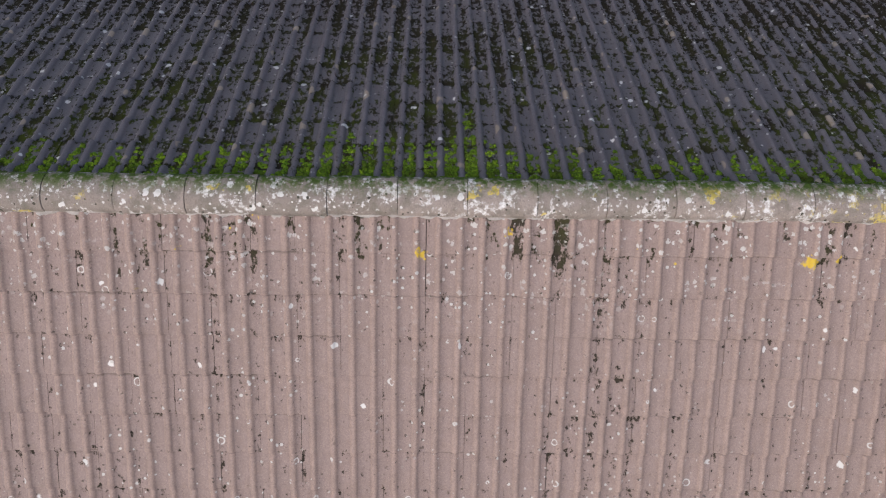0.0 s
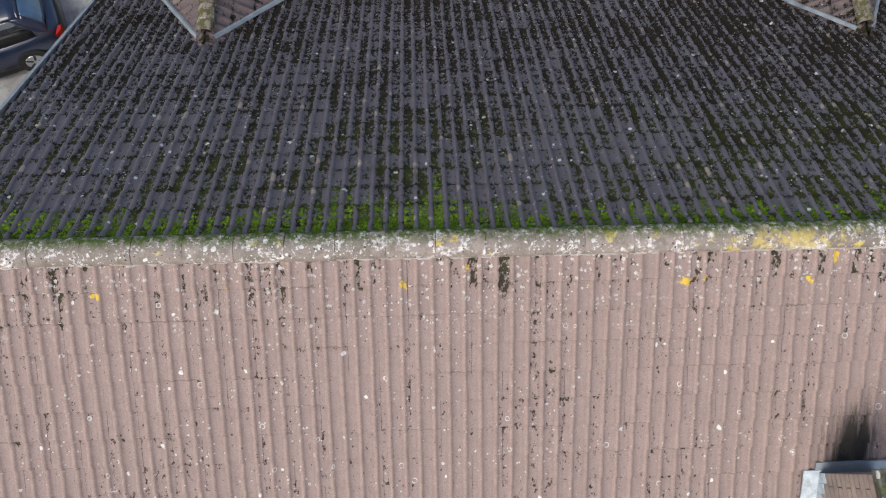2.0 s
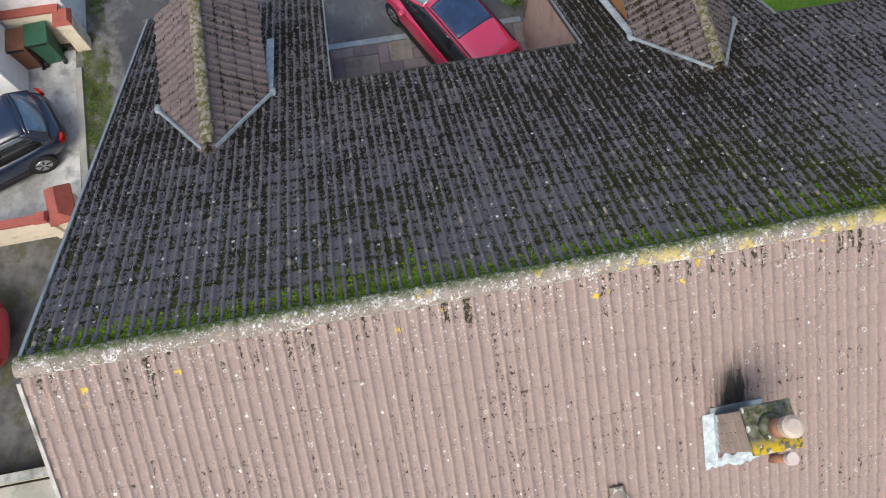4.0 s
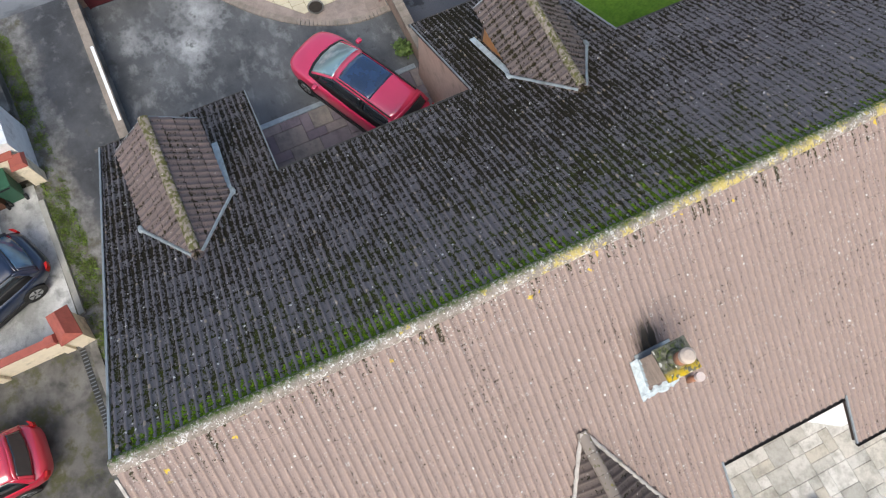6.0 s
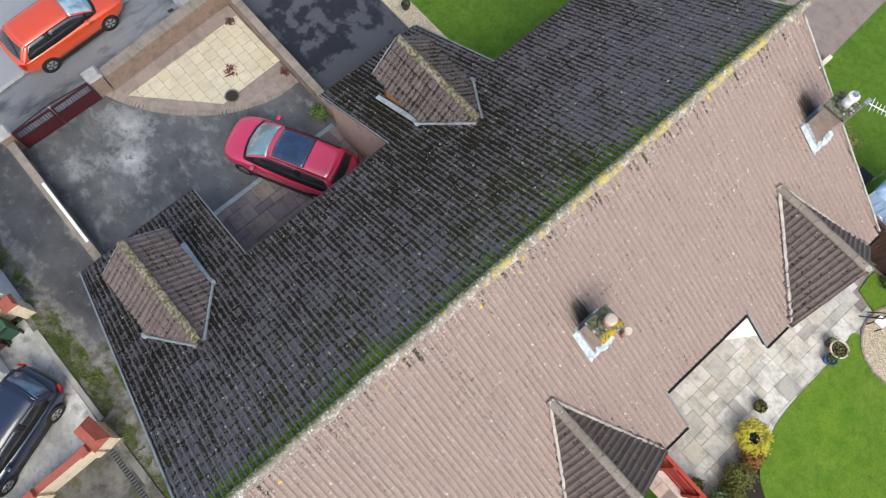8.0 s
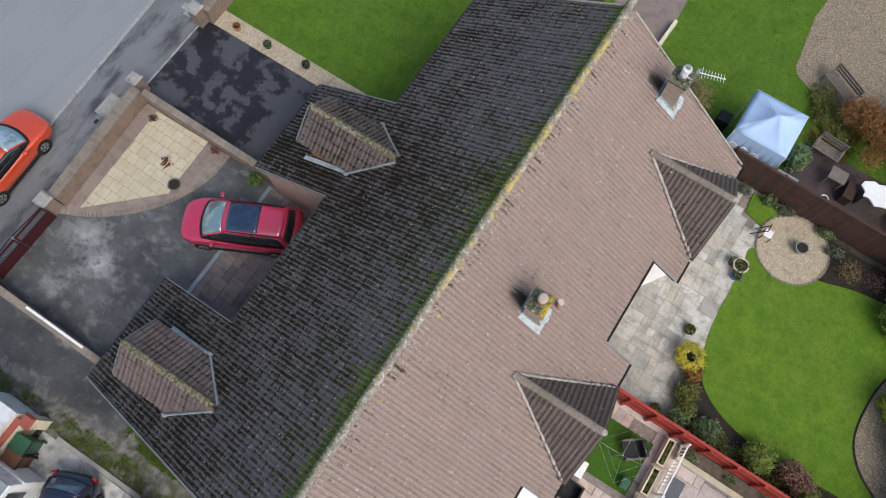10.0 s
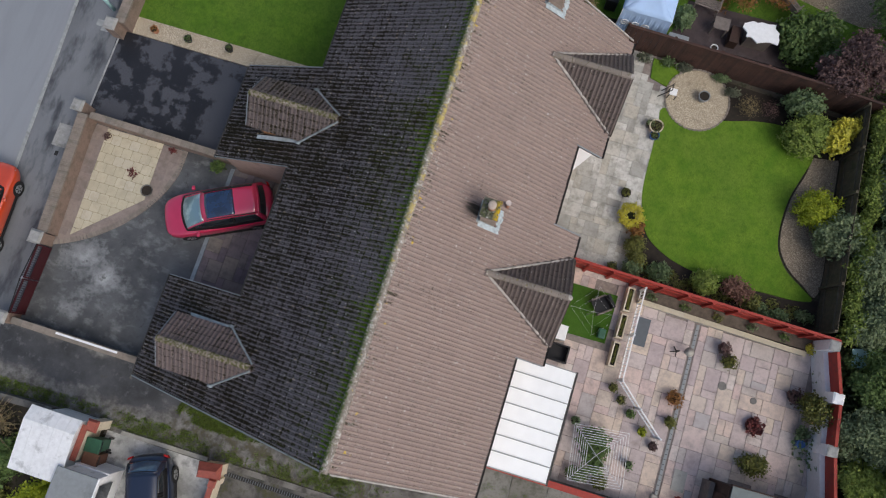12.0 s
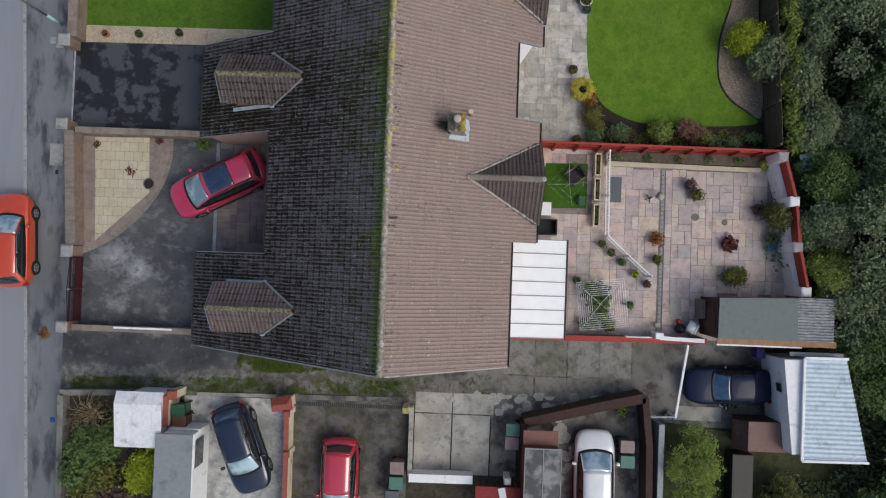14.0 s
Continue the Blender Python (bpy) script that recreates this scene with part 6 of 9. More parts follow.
# ---- front gardens ----
drive_w = thing("front_paving", (-12.8, 2.0, 0.0), "rose paving border round a cream paved panel", "paving", kind="structure")
curve = smooth_line([(-10.72, 4.62), (-10.72, 3.7), (-10.95, 2.85), (-11.4, 1.95), (-12.2, 0.95), (-13.2, 0.1), (-14.1, -0.42), (-14.75, -0.68)], 8)
part("rose_bed", prism([(-14.75, 4.66), *[(p[0] - 0.05, p[1]) for p in curve]], -0.05, 0.032), M_FLAG_ROSE, drive_w)
part("cream_bed", prism([(-14.22, 4.60), (-11.72, 4.66), (-11.62, 2.15), (-14.02, -0.12)], 0.0, 0.044), plain("cream_joint_sand", (0.34, 0.30, 0.21), 0.95, vary=0.15), drive_w)


def inside(pts, x, y):
    hit, n = False, len(pts)
    for i in range(n):
        (xa, ya), (xb, yb) = pts[i], pts[(i + 1) % n]
        if (ya > y) != (yb > y) and x < (xb - xa) * (y - ya) / (yb - ya) + xa:
            hit = not hit
    return hit


rose_area = [(-14.75, 4.66), *[(p[0] - 0.30, p[1] + 0.20) for p in curve]]
cream_area = [(-14.22, 4.60), (-11.72, 4.66), (-11.62, 2.15), (-14.02, -0.12)]
rose_keep = lambda x, y: inside(rose_area, x, y) and not inside(cream_area, x, y)
paving(drive_w, "paving_slab", -14.78, -0.8, -10.7, 4.66, 0.30, [(2, 1), (1, 2), (2, 2), (1, 1)], M_FLAG_ROSE, 0.012, keep=rose_keep, seed=5)


def clip(poly, a, b):
    """The part of a polygon on the inner side of the line from a to b (clockwise outline)."""
    out = []
    side = lambda p: (b[0] - a[0]) * (p[1] - a[1]) - (b[1] - a[1]) * (p[0] - a[0])
    for p, q in zip(poly, poly[1:] + poly[:1]):
        sp, sq = side(p), side(q)
        if sp <= 0:
            out.append(p)
        if sp * sq < 0:
            f = sp / (sp - sq)
            out.append((p[0] + (q[0] - p[0]) * f, p[1] + (q[1] - p[1]) * f))
    return out


cr = random.Random(6)
for j in range(12):
    for i in range(-1, 7):
        xa, ya = -14.3 + i * 0.42 + (0.21 if j % 2 else 0.0), -0.2 + j * 0.42
        slab = [(xa + 0.04, ya), (xa + 0.36, ya), (xa + 0.40, ya + 0.04), (xa + 0.40, ya + 0.36), (xa + 0.36, ya + 0.40), (xa + 0.04, ya + 0.40), (xa, ya + 0.36), (xa, ya + 0.04)]
        for a, b in zip(cream_area, cream_area[1:] + cream_area[:1]):
            if slab:
                slab = clip(slab, a, b)
        if len(slab) < 3 or max(p[0] for p in slab) - min(p[0] for p in slab) < 0.05 or max(p[1] for p in slab) - min(p[1] for p in slab) < 0.05:
            continue
        part("cream_slab", prism(slab, 0.02, 0.051 + cr.uniform(-0.003, 0.003)), M_FLAG_CREAM, drive_w)
edge = thing("brick_edging", (-12.4, 1.2, 0.0), "curved soldier row of brick edging", "edging", kind="structure")
acc, last = 0.0, Vector((*curve[0], 0))
bm = bmesh.new()
add_box(bm, -0.052, -0.095, 0, 0.052, 0.095, 0.055)
me_brick = mesh_of("edging_brick", bm, M_BRICK_EDGE)
pos = []
for p, q in zip(curve, curve[1:]):
    a, b = Vector((*p, 0)), Vector((*q, 0))
    n = max(1, round((b - a).length / 0.1))
    for i in range(n):
        c = a + (b - a) * ((i + 0.5) / n)
        ob = new("edging_brick", me_brick)
        ob.parent = edge
        ob.matrix_basis = edge.matrix_basis.inverted() @ pose(c.x, c.y, 0.008, 0, 0, math.degrees(math.atan2((b - a).y, (b - a).x)))
pot("plant_pot", -11.62, 2.55, 0.25, 0.14, M_CONC_DK, "low dark stone planter with bare soil on paving", None, z=0.03)
shrub("spiky_plant", -12.5, 3.08, [(0, 0, 0.10, 0.24, 0.24, 0.10)], 80, 0.055, F_RED, "small purple-red spiky plant in a slab gap", 3, "plant", twig=False, z=0.02)
shrub("spiky_plant", -14.1, 4.25, [(0, 0, 0.12, 0.18, 0.18, 0.10)], 70, 0.06, F_PURPLE, "small dark plant at the garden wall", 4, "plant", twig=False, z=0.02)
shrub("spiky_plant", -11.2, 4.5, [(0, 0, 0.12, 0.2, 0.12, 0.10)], 60, 0.06, F_RED, "small dark plant at the garden wall", 5, "plant", twig=False, z=0.02)
shrub("fern", -9.15, 4.38, [(0, 0, 0.22, 0.3, 0.26, 0.2)], 260, 0.08, F_GREEN, "green fern growing by the wall", 8, "plant", twig=False, z=0.0)
shrub("weed", -8.95, -3.45, [(0, 0, 0.15, 0.25, 0.2, 0.14)], 120, 0.07, F_OLIVE, "orange-green weeds at the foot of the wall", 18, "plant", twig=False, z=0.0)
recess = thing("recess_paving", (-6.7, 2.0, 0.0), "dark purple slate flags in the house recess", "paving", kind="structure")
part("flag_bed", prism([(-8.6, -0.6), (-4.7, -0.6), (-4.7, 4.5), (-8.6, 4.5)], -0.05, 0.014), M_JOINT, recess)
paving(recess, "flag", -8.45, -0.55, -4.85, 4.55, 0.30, [(2, 2), (3, 2), (2, 1), (2, 3), (1, 2)], M_FLAG_PURPLE, 0.016, seed=9)
bm = bmesh.new()
add_box(bm, -8.62, -0.6, -0.05, -8.46, 4.5, 0.05, 0.008)
part("flag_kerb", bm, M_LEAD, recess, "grey-blue stone edging")

run_wall("wall_front_1", [(-14.98, 4.75), (-14.66, -0.35)], 0.34, -0.05, 0.80, M_BRICK, "brown brick front garden wall with brick coping", cap=M_WALL_CAP, cap_piece=0.078, cap_h=0.10, cap_over=0.04)
run_wall("wall_party", [(-14.75, 4.80), (-8.55, 4.76)], 0.22, -0.05, 0.72, M_BRICK, "brown brick wall between the driveways", cap=M_WALL_CAP, cap_piece=0.23, cap_h=0.07)
run_wall("wall_lane", [(-14.5, -4.0), (-8.3, -4.0)], 0.20, -0.05, 0.72, M_CONC_DK, "low rendered wall along the lane", cap=M_WALL_CAP, cap_piece=0.45, cap_h=0.06)
part("white_strip", box(-12.6, -3.985, 0.785, -10.0, -3.90, 0.80), M_WHITE, None)
bpy.data.objects["white_strip"].name = "painted_strip"
tagged(bpy.data.objects["painted_strip"], "flaking white painted strip on the lane wall coping", "paint strip")
run_wall("wall_front_2", [(-15.15, 30.0), (-15.05, 8.95)], 0.34, -0.05, 0.80, M_BRICK, "brown brick wall of the next front garden", cap=M_WALL_CAP, cap_piece=0.23, cap_h=0.10, cap_over=0.04)
for x, y, s in ((-15.28, 5.02, 0.42), (-14.78, -0.62, 0.46), (-14.85, -3.98, 0.42), (-15.36, 8.78, 0.46)):
    pier(x, y, s, 0.95, M_BRICK, "brick gate pier with a pale concrete cap")


def gate(x, y0, y1, h):
    g = thing("double_gate", (x, (y0 + y1) / 2, 0.05), "closed maroon painted double driveway gate", "gate")
    ym = (y0 + y1) / 2
    for a, b in ((y0, ym - 0.02), (ym + 0.02, y1)):
        bm = bmesh.new()
        for yy in (a + 0.03, b - 0.03):
            add_box(bm, x - 0.03, yy - 0.03, 0.06, x + 0.03, yy + 0.03, h)
        for z in (0.12, h - 0.05):
            add_box(bm, x - 0.025, a, z - 0.035, x + 0.025, b, z + 0.035)
        leaf = part("gate_leaf", bm, M_MAROON, g)
        bm = bmesh.new()
        add_box(bm, x - 0.014, a + 0.05, 0.1, x + 0.014, b - 0.05, h * 0.62)
        part("gate_panel", bm, M_MAROON, leaf, "solid maroon lower panel")
        rise = lambda yy: h + 0.02 + 0.16 * (1 - abs(yy - ym) / (y1 - ym))
        n = int((b - a) / 0.10)
        for i in range(n):
            yy = a + 0.06 + (i + 0.5) * (b - a - 0.12) / n
            bm = bmesh.new()
            add_box(bm, x - 0.009, yy - 0.009, h * 0.6, x + 0.009, yy + 0.009, rise(yy))
            part("gate_bar", bm, M_IRON, leaf, "dark upright gate bar")
        bm = bmesh.new()
        add_bar(bm, (x, a, rise(a)), (x, b, rise(b)), 0.03, 0.03)
        part("top_rail", bm, M_IRON, leaf, "dark sloping top rail")
    bm = bmesh.new()
    add_box(bm, x - 0.09, ym - 0.05, h - 0.12, x - 0.03, ym + 0.05, h - 0.02, 0.01)
    part("latch", bm, M_ALU, g, "pale metal latch")


gate(-14.50, -3.74, -0.88, 1.10)
for x, y in ((-13.9, 9.33), (-12.35, 9.35), (-10.5, 9.45)):
    pot("plant_pot", x, y, 0.17, 0.24, M_TERRACOTTA if x < -13 else M_POT_DARK, "terracotta pot on the gravel strip" if x < -13 else "dark pot with a small plant on gravel", F_GREEN if x > -13 else F_RUST, z=0.024, group="pots on the gravel strip", n=50, tall=0.08)
cover = [("manhole_cover", -16.0, 3.75, 0.62, 1.0, M_PIER_CAP, "pale concrete access cover in the pavement"), ("manhole_cover", -16.1, 8.9, 0.35, 0.45, M_KERB, "small concrete cover in the pavement"), ("manhole_cover", -13.9, -2.0, 0.45, 0.6, M_DRIVE, "rusty square cover in the driveway"),
         ("stopcock_cover", -15.95, 2.95, 0.14, 0.2, M_IRON, "small iron cover in the pavement"), ("stopcock_cover", -16.4, 9.0, 0.3, 0.3, M_KERB, "small pale cover in the pavement"), ("stopcock_cover", -15.6, -8.3, 0.22, 0.22, M_POT_BLUE, "small blue painted cover in the pavement")]
for nm, x, y, w, h, m, lab in cover:
    solid(nm, box(x - w / 2, y - h / 2, -0.04, x + w / 2, y + h / 2, 0.012, 0.004), m, lab, "cover")
shrub("weed", -16.15, -4.4, [(0, 0, 0.05, 0.28, 0.3, 0.06)], 150, 0.06, F_RUST, "small heap of orange leaves on the pavement", 19, "weed", twig=False)
bm = bmesh.new()
for i in range(18):
    add_bar(bm, (-15.36 + i * 0.0, 5.3 + i * 0.2, 0.0), (-15.36, 5.3 + (i + 1) * 0.2 - 0.006, 0.0), 0.07, 0.06)
solid("edging_row", bm, M_KERB, "thin pale edging row across the drive mouth", "edging", "structure")
lamp = thing("street_lamp", (-16.05, 9.75, 0), "pale green-grey steel street lamp column", "street lamp")
bm = bmesh.new()
add_cyl(bm, (-16.05, 9.75, 0), (-16.05, 9.75, 1.2), 0.085, 0.08, 12)
part("base_sleeve", bm, M_TEAL_SHEET, lamp, "pale teal base sleeve", smooth=True)
bm = bmesh.new()
add_cyl(bm, (-16.05, 9.75, 1.15), (-16.05, 9.75, 5.2), 0.06, 0.045, 12)
part("column", bm, M_GUTTER, lamp, smooth=True)
bm = bmesh.new()
add_box(bm, -16.5, 9.65, 5.15, -15.95, 9.85, 5.28, 0.03)
part("lantern", bm, M_GUTTER, lamp)

# ---- rear garden of the south house ----
def four_walls(parent, material, x0, y0, z0, x1, y1, z1, t=0.06):
    for a in ((x0, y0, x1, y0 + t), (x0, y1 - t, x1, y1), (x0, y0 + t, x0 + t, y1 - t), (x1 - t, y0 + t, x1, y1 - t)):
        part("shed_wall", box(a[0], a[1], z0, a[2], a[3], z1), material, parent)


yard = thing("yard_paving", (11.0, 0.5, 0.0), "random coursed pink and buff sandstone flags", "paving", kind="structure")
not_grass = lambda x, y: not (6.15 < x < 8.2 and 2.1 < y < 4.15) and not (13.4 < x < 16.8 and -3.4 < y < -1.5) and not (11.46 < x < 11.62) and y < 4.05 + (0.7 if x < 8.9 else 0)
paving(yard, "flag", 4.5, -3.55, 11.45, 4.72, 0.30, [(2, 2), (3, 2), (2, 3), (2, 1), (1, 2), (3, 3)], M_FLAG_PINK, 0.004, keep=not_grass, seed=31)
paving(yard, "flag", 11.66, -3.55, 17.1, 4.2, 0.30, [(2, 2), (3, 2), (2, 3), (2, 1), (1, 2), (3, 3)], M_FLAG_PINK, 0.004, keep=lambda x, y: not_grass(x, y) and x < 17.2 - 0.21 * (y + 1.2), seed=33)
drain = thing("drain_channel", (11.54, 0.2, 0), "grey metal drainage channel across the yard", "drain", kind="structure")
part("channel", box(11.48, -3.4, -0.02, 11.60, 3.95, 0.028), M_GREY_METAL, drain)
for i in range(36):
    part("slot", box(11.50, -3.3 + i * 0.2, 0.028, 11.58, -3.3 + i * 0.2 + 0.02, 0.032), M_IRON, drain)
solid("artificial_grass_mat", prism([(6.3, 4.1), (8.18, 4.12), (8.16, 2.12), (6.1, 2.08)], 0.0, 0.045), M_FAKEGRASS, "square of bright artificial grass on the paving", "grass mat")


def fence_run(name, a, b, h, material, label, board=0.14, post=1.85, post_side=1, cap=True, gap=0.0, thick=0.02):
    """A boarded fence from a to b; posts stand on one side."""
    A, Bv = Vector((*a, 0)), Vector((*b, 0))
    f = thing(name, ((A.x + Bv.x) / 2, (A.y + Bv.y) / 2, 0), label, "fence")
    d = Bv - A
    ln = d.length
    ang = math.degrees(math.atan2(d.y, d.x))
    u = d / ln
    s = Vector((-u.y, u.x, 0)) * post_side
    inv = f.matrix_basis.inverted()
    n = int(ln / board)
    bm = bmesh.new()
    add_box(bm, -board / 2 + 0.003 + gap / 2, -thick / 2, 0.03, board / 2 - 0.003 - gap / 2, thick / 2, h)
    me = mesh_of("board", bm, material)
    r = random.Random(int(ln * 10))
    for i in range(n):
        p = A + u * ((i + 0.5) * ln / n)
        ob = new("board", me)
        ob.parent = f
        ob.matrix_basis = inv @ pose(p.x + r.uniform(-0.003, 0.003), p.y + r.uniform(-0.004, 0.004), r.uniform(-0.012, 0.008), 0, 0, ang)
    bm = bmesh.new()
    add_box(bm, -0.05, -0.05, -0.05, 0.05, 0.05, h + 0.02)
    mp = mesh_of("post", bm, material)
    m = max(1, round(ln / post))
    for i in range(m + 1):
        p = A + u * (i * ln / m) + s * 0.065
        ob = new("post", mp)
        ob.parent = f
        ob.matrix_basis = inv @ pose(p.x, p.y, 0, 0, 0, ang)
    for z in (0.4, h - 0.35):
        bm = bmesh.new()
        add_bar(bm, (*(A + s * 0.035).xy, z), (*(Bv + s * 0.035).xy, z), 0.04, 0.08)
        part("rail", bm, material, f)
    if cap:
        bm = bmesh.new()
        add_bar(bm, (A.x, A.y, h + 0.02), (Bv.x, Bv.y, h + 0.02), 0.10, 0.035)
        part("capping", bm, material, f)
    return f


fence_run("red_fence", (5.60, 4.78), (16.30, 4.70), 1.55, M_RED_PAINT, "red painted timber fence between the gardens", post=0.98, post_side=-1)
low = run_wall("wall_yard_south", [(4.75, -3.64), (13.4, -3.52)], 0.20, -0.05, 0.85, M_CONC_DK, "low rendered wall with red painted coping", cap=M_RED_PAINT, cap_piece=1.2, cap_h=0.05, cap_over=0.02)
run_wall("wall_planter", [(8.95, 4.12), (15.7, 4.02)], 0.14, -0.05, 0.38, M_POT_STONE, "low planter wall with a pale yellow-grey coping", cap=M_FLAG_CREAM, cap_piece=0.6, cap_h=0.04)
solid("planter_soil", box(9.0, 4.2, -0.02, 15.9, 4.68, 0.30), M_EARTH_BROWN, "brown gritty soil of the raised planter", "soil", "structure")
for i in range(5):
    x = 9.4 + i * 1.35
    shrub("bedding_plant", x, 4.42, [(0, 0, 0.12, 0.25, 0.16, 0.12)], 70, 0.06, (F_DARK, F_GREEN, F_OLIVE)[i % 3], "small green bedding plant in the raised planter", 50 + i, "plant", group="planter plants", z=0.30, twig=False)
# back wall: white masonry below, red panels above, white piers
WB = [(16.10, 4.45), (16.62, 2.58), (16.80, 0.66), (17.20, -1.22)]
run_wall("wall_yard_back", WB, 0.26, -0.05, 0.95, M_WHITE, "white painted masonry wall at the end of the yard", cap=M_WHITE, cap_h=0.04, cap_over=0.01)
for i, (x, y) in enumerate(WB):
    pier(x, y, 0.40, 1.62, M_WHITE, "white painted masonry pier of the yard wall", M_PIER_CAP if i in (0, 2) else M_WHITE, group="yard wall piers", over=0.01, capz=0.04)
for (xa, ya), (xb, yb) in zip(WB, WB[1:]):
    bm = bmesh.new()
    d = Vector((xb - xa, yb - ya, 0)).normalized()
    a, b = Vector((xa, ya, 1.31)) + d * 0.2, Vector((xb, yb, 1.31)) - d * 0.2
    add_bar(bm, a + Vector((0.08, 0, 0)), b + Vector((0.08, 0, 0)), 0.05, 0.64)
    add_bar(bm, a + Vector((0.08, 0, 0.34)), b + Vector((0.08, 0, 0.34)), 0.12, 0.05)
    solid("fence_panel", bm, M_RED_PAINT, "red painted panel on the white wall", "fence panel", group="red wall panels")
solid("leaning_sheet", prism([(16.95, 4.62), (18.0, 4.9), (18.2, 4.38), (17.05, 3.86)], 1.20, 1.26), M_TEAL_SHEET, "pale teal plastic sheet lying on the hedge", "sheet")

# lean-to with translucent roof
lean = thing("lean_to", (5.9, -1.5, 0), "lean-to with white translucent roof panels and slim bars", "lean-to")
xa, xb, za, zb = 4.72, 7.02, 2.62, 2.30
for i in range(7):
    y0 = -3.50 + i * 0.58
    bm = bmesh.new()
    top = 4.05 / 7
    vs = [(xa, y0 + 0.015, za), (xb, y0 + 0.015, zb), (xb, y0 + 0.565, zb), (xa, y0 + 0.565, za)]
    a = [bm.verts.new(v) for v in vs]
    b = [bm.verts.new((v[0], v[1], v[2] - 0.03)) for v in vs]
    bm.faces.new(a)
    bm.faces.new(b[::-1])
    for k in range(4):
        bm.faces.new((a[k], b[k], b[(k + 1) % 4], a[(k + 1) % 4]))
    bmesh.ops.recalc_face_normals(bm, faces=bm.faces[:])
    part("roof_panel", bm, M_WHITE_SHEET, lean)
for i in range(8):
    y0 = -3.50 + i * 0.58
    bm = bmesh.new()
    add_bar(bm, (xa, y0, za + 0.01), (xb, y0, zb + 0.01), 0.035, 0.05)
    part("glazing_bar", bm, M_GREY_METAL, lean)
bm = bmesh.new()
add_bar(bm, (xb + 0.02, -3.55, zb - 0.03), (xb + 0.02, 0.6, zb - 0.03), 0.08, 0.08)
part("gutter", bm, M_GUTTER_DARK, lean)
for y0 in (-3.4, -1.4, 0.45):
    part("post", box(xb - 0.12, y0 - 0.04, 0, xb - 0.04, y0 + 0.04, zb - 0.05), M_WHITE, lean)
part("side_wall", box(4.75, -3.5, 0, 6.95, -3.42, 2.2), M_WHITE, lean)

# things on the south yard
solid("storage_box", box(5.95, 1.70, 0.03, 6.52, 2.28, 0.75, 0.02), M_WHITE, "white plastic storage box on the paving", "box")
tub = thing("black_crate", (6.42, 1.2, 0.03), "open black plastic crate beside the storage box", "crate")
bm = bmesh.new()
for a in ((6.0, 0.86, 6.84, 0.92), (6.0, 1.50, 6.84, 1.56), (6.0, 0.92, 6.06, 1.50), (6.78, 0.92, 6.84, 1.50)):
    add_box(bm, a[0], a[1], 0.03, a[2], a[3], 0.5)
add_box(bm, 6.06, 0.92, 0.03, 6.78, 1.50, 0.08)
part("crate_body", bm, M_BLACK, tub)


def trough(x, y, lx, ly):
    t = thing("trough_planter", (x, y, 0.03), "white rimmed rectangular trough with small plants", "planter", group="trough planters")
    bm = bmesh.new()
    for a in ((x - lx / 2, y - ly / 2, x + lx / 2, y - ly / 2 + 0.05), (x - lx / 2, y + ly / 2 - 0.05, x + lx / 2, y + ly / 2), (x - lx / 2, y - ly / 2 + 0.05, x - lx / 2 + 0.05, y + ly / 2 - 0.05), (x + lx / 2 - 0.05, y - ly / 2 + 0.05, x + lx / 2, y + ly / 2 - 0.05)):
        add_box(bm, a[0], a[1], 0.03, a[2], a[3], 0.48)
    part("trough_sides", bm, M_CREAM, t)
    part("soil", box(x - lx / 2 + 0.05, y - ly / 2 + 0.05, 0.05, x + lx / 2 - 0.05, y + ly / 2 - 0.05, 0.40), M_SOIL, t)
    leaf_cloud("planting", [(x, y + k * ly * 0.25, 0.45, 0.07, 0.14, 0.06) for k in (-1, 0, 1)], 130, 0.06, F_OLIVE, t, seed=int(y * 10) + 50)


for y0 in (4.05, 2.95, 1.80):
    trough(8.56, y0, 0.28, 0.98)
rail = thing("garden_railing", (9.4, 1.5, 0), "white painted garden railing with slim balusters", "railing")
pts = [(8.97, 4.60), (8.99, 2.7), (9.02, 0.90), (9.95, 0.05), (10.93, -0.80)]
for p, q in zip(pts, pts[1:]):
    for z in (0.25, 0.88):
        bm = bmesh.new()
        add_bar(bm, (*p, z), (*q, z), 0.05, 0.04)
        part("rail", bm, M_WHITE, rail)
    d = Vector((q[0] - p[0], q[1] - p[1], 0))
    n = int(d.length / 0.13)
    for i in range(n):
        c = Vector((*p, 0)) + d * ((i + 0.5) / n)
        part("baluster", box(c.x - 0.012, c.y - 0.012, 0.25, c.x + 0.012, c.y + 0.012, 0.87), M_WHITE, rail)
for p in pts:
    part("post", box(p[0] - 0.035, p[1] - 0.035, 0.02, p[0] + 0.035, p[1] + 0.035, 0.98), M_WHITE, rail)
solid("doormat", box(9.18, 2.44, 0.03, 9.70, 3.58, 0.045, 0.004), M_GREY_MAT, "grey rubber mat on the flags", "mat")


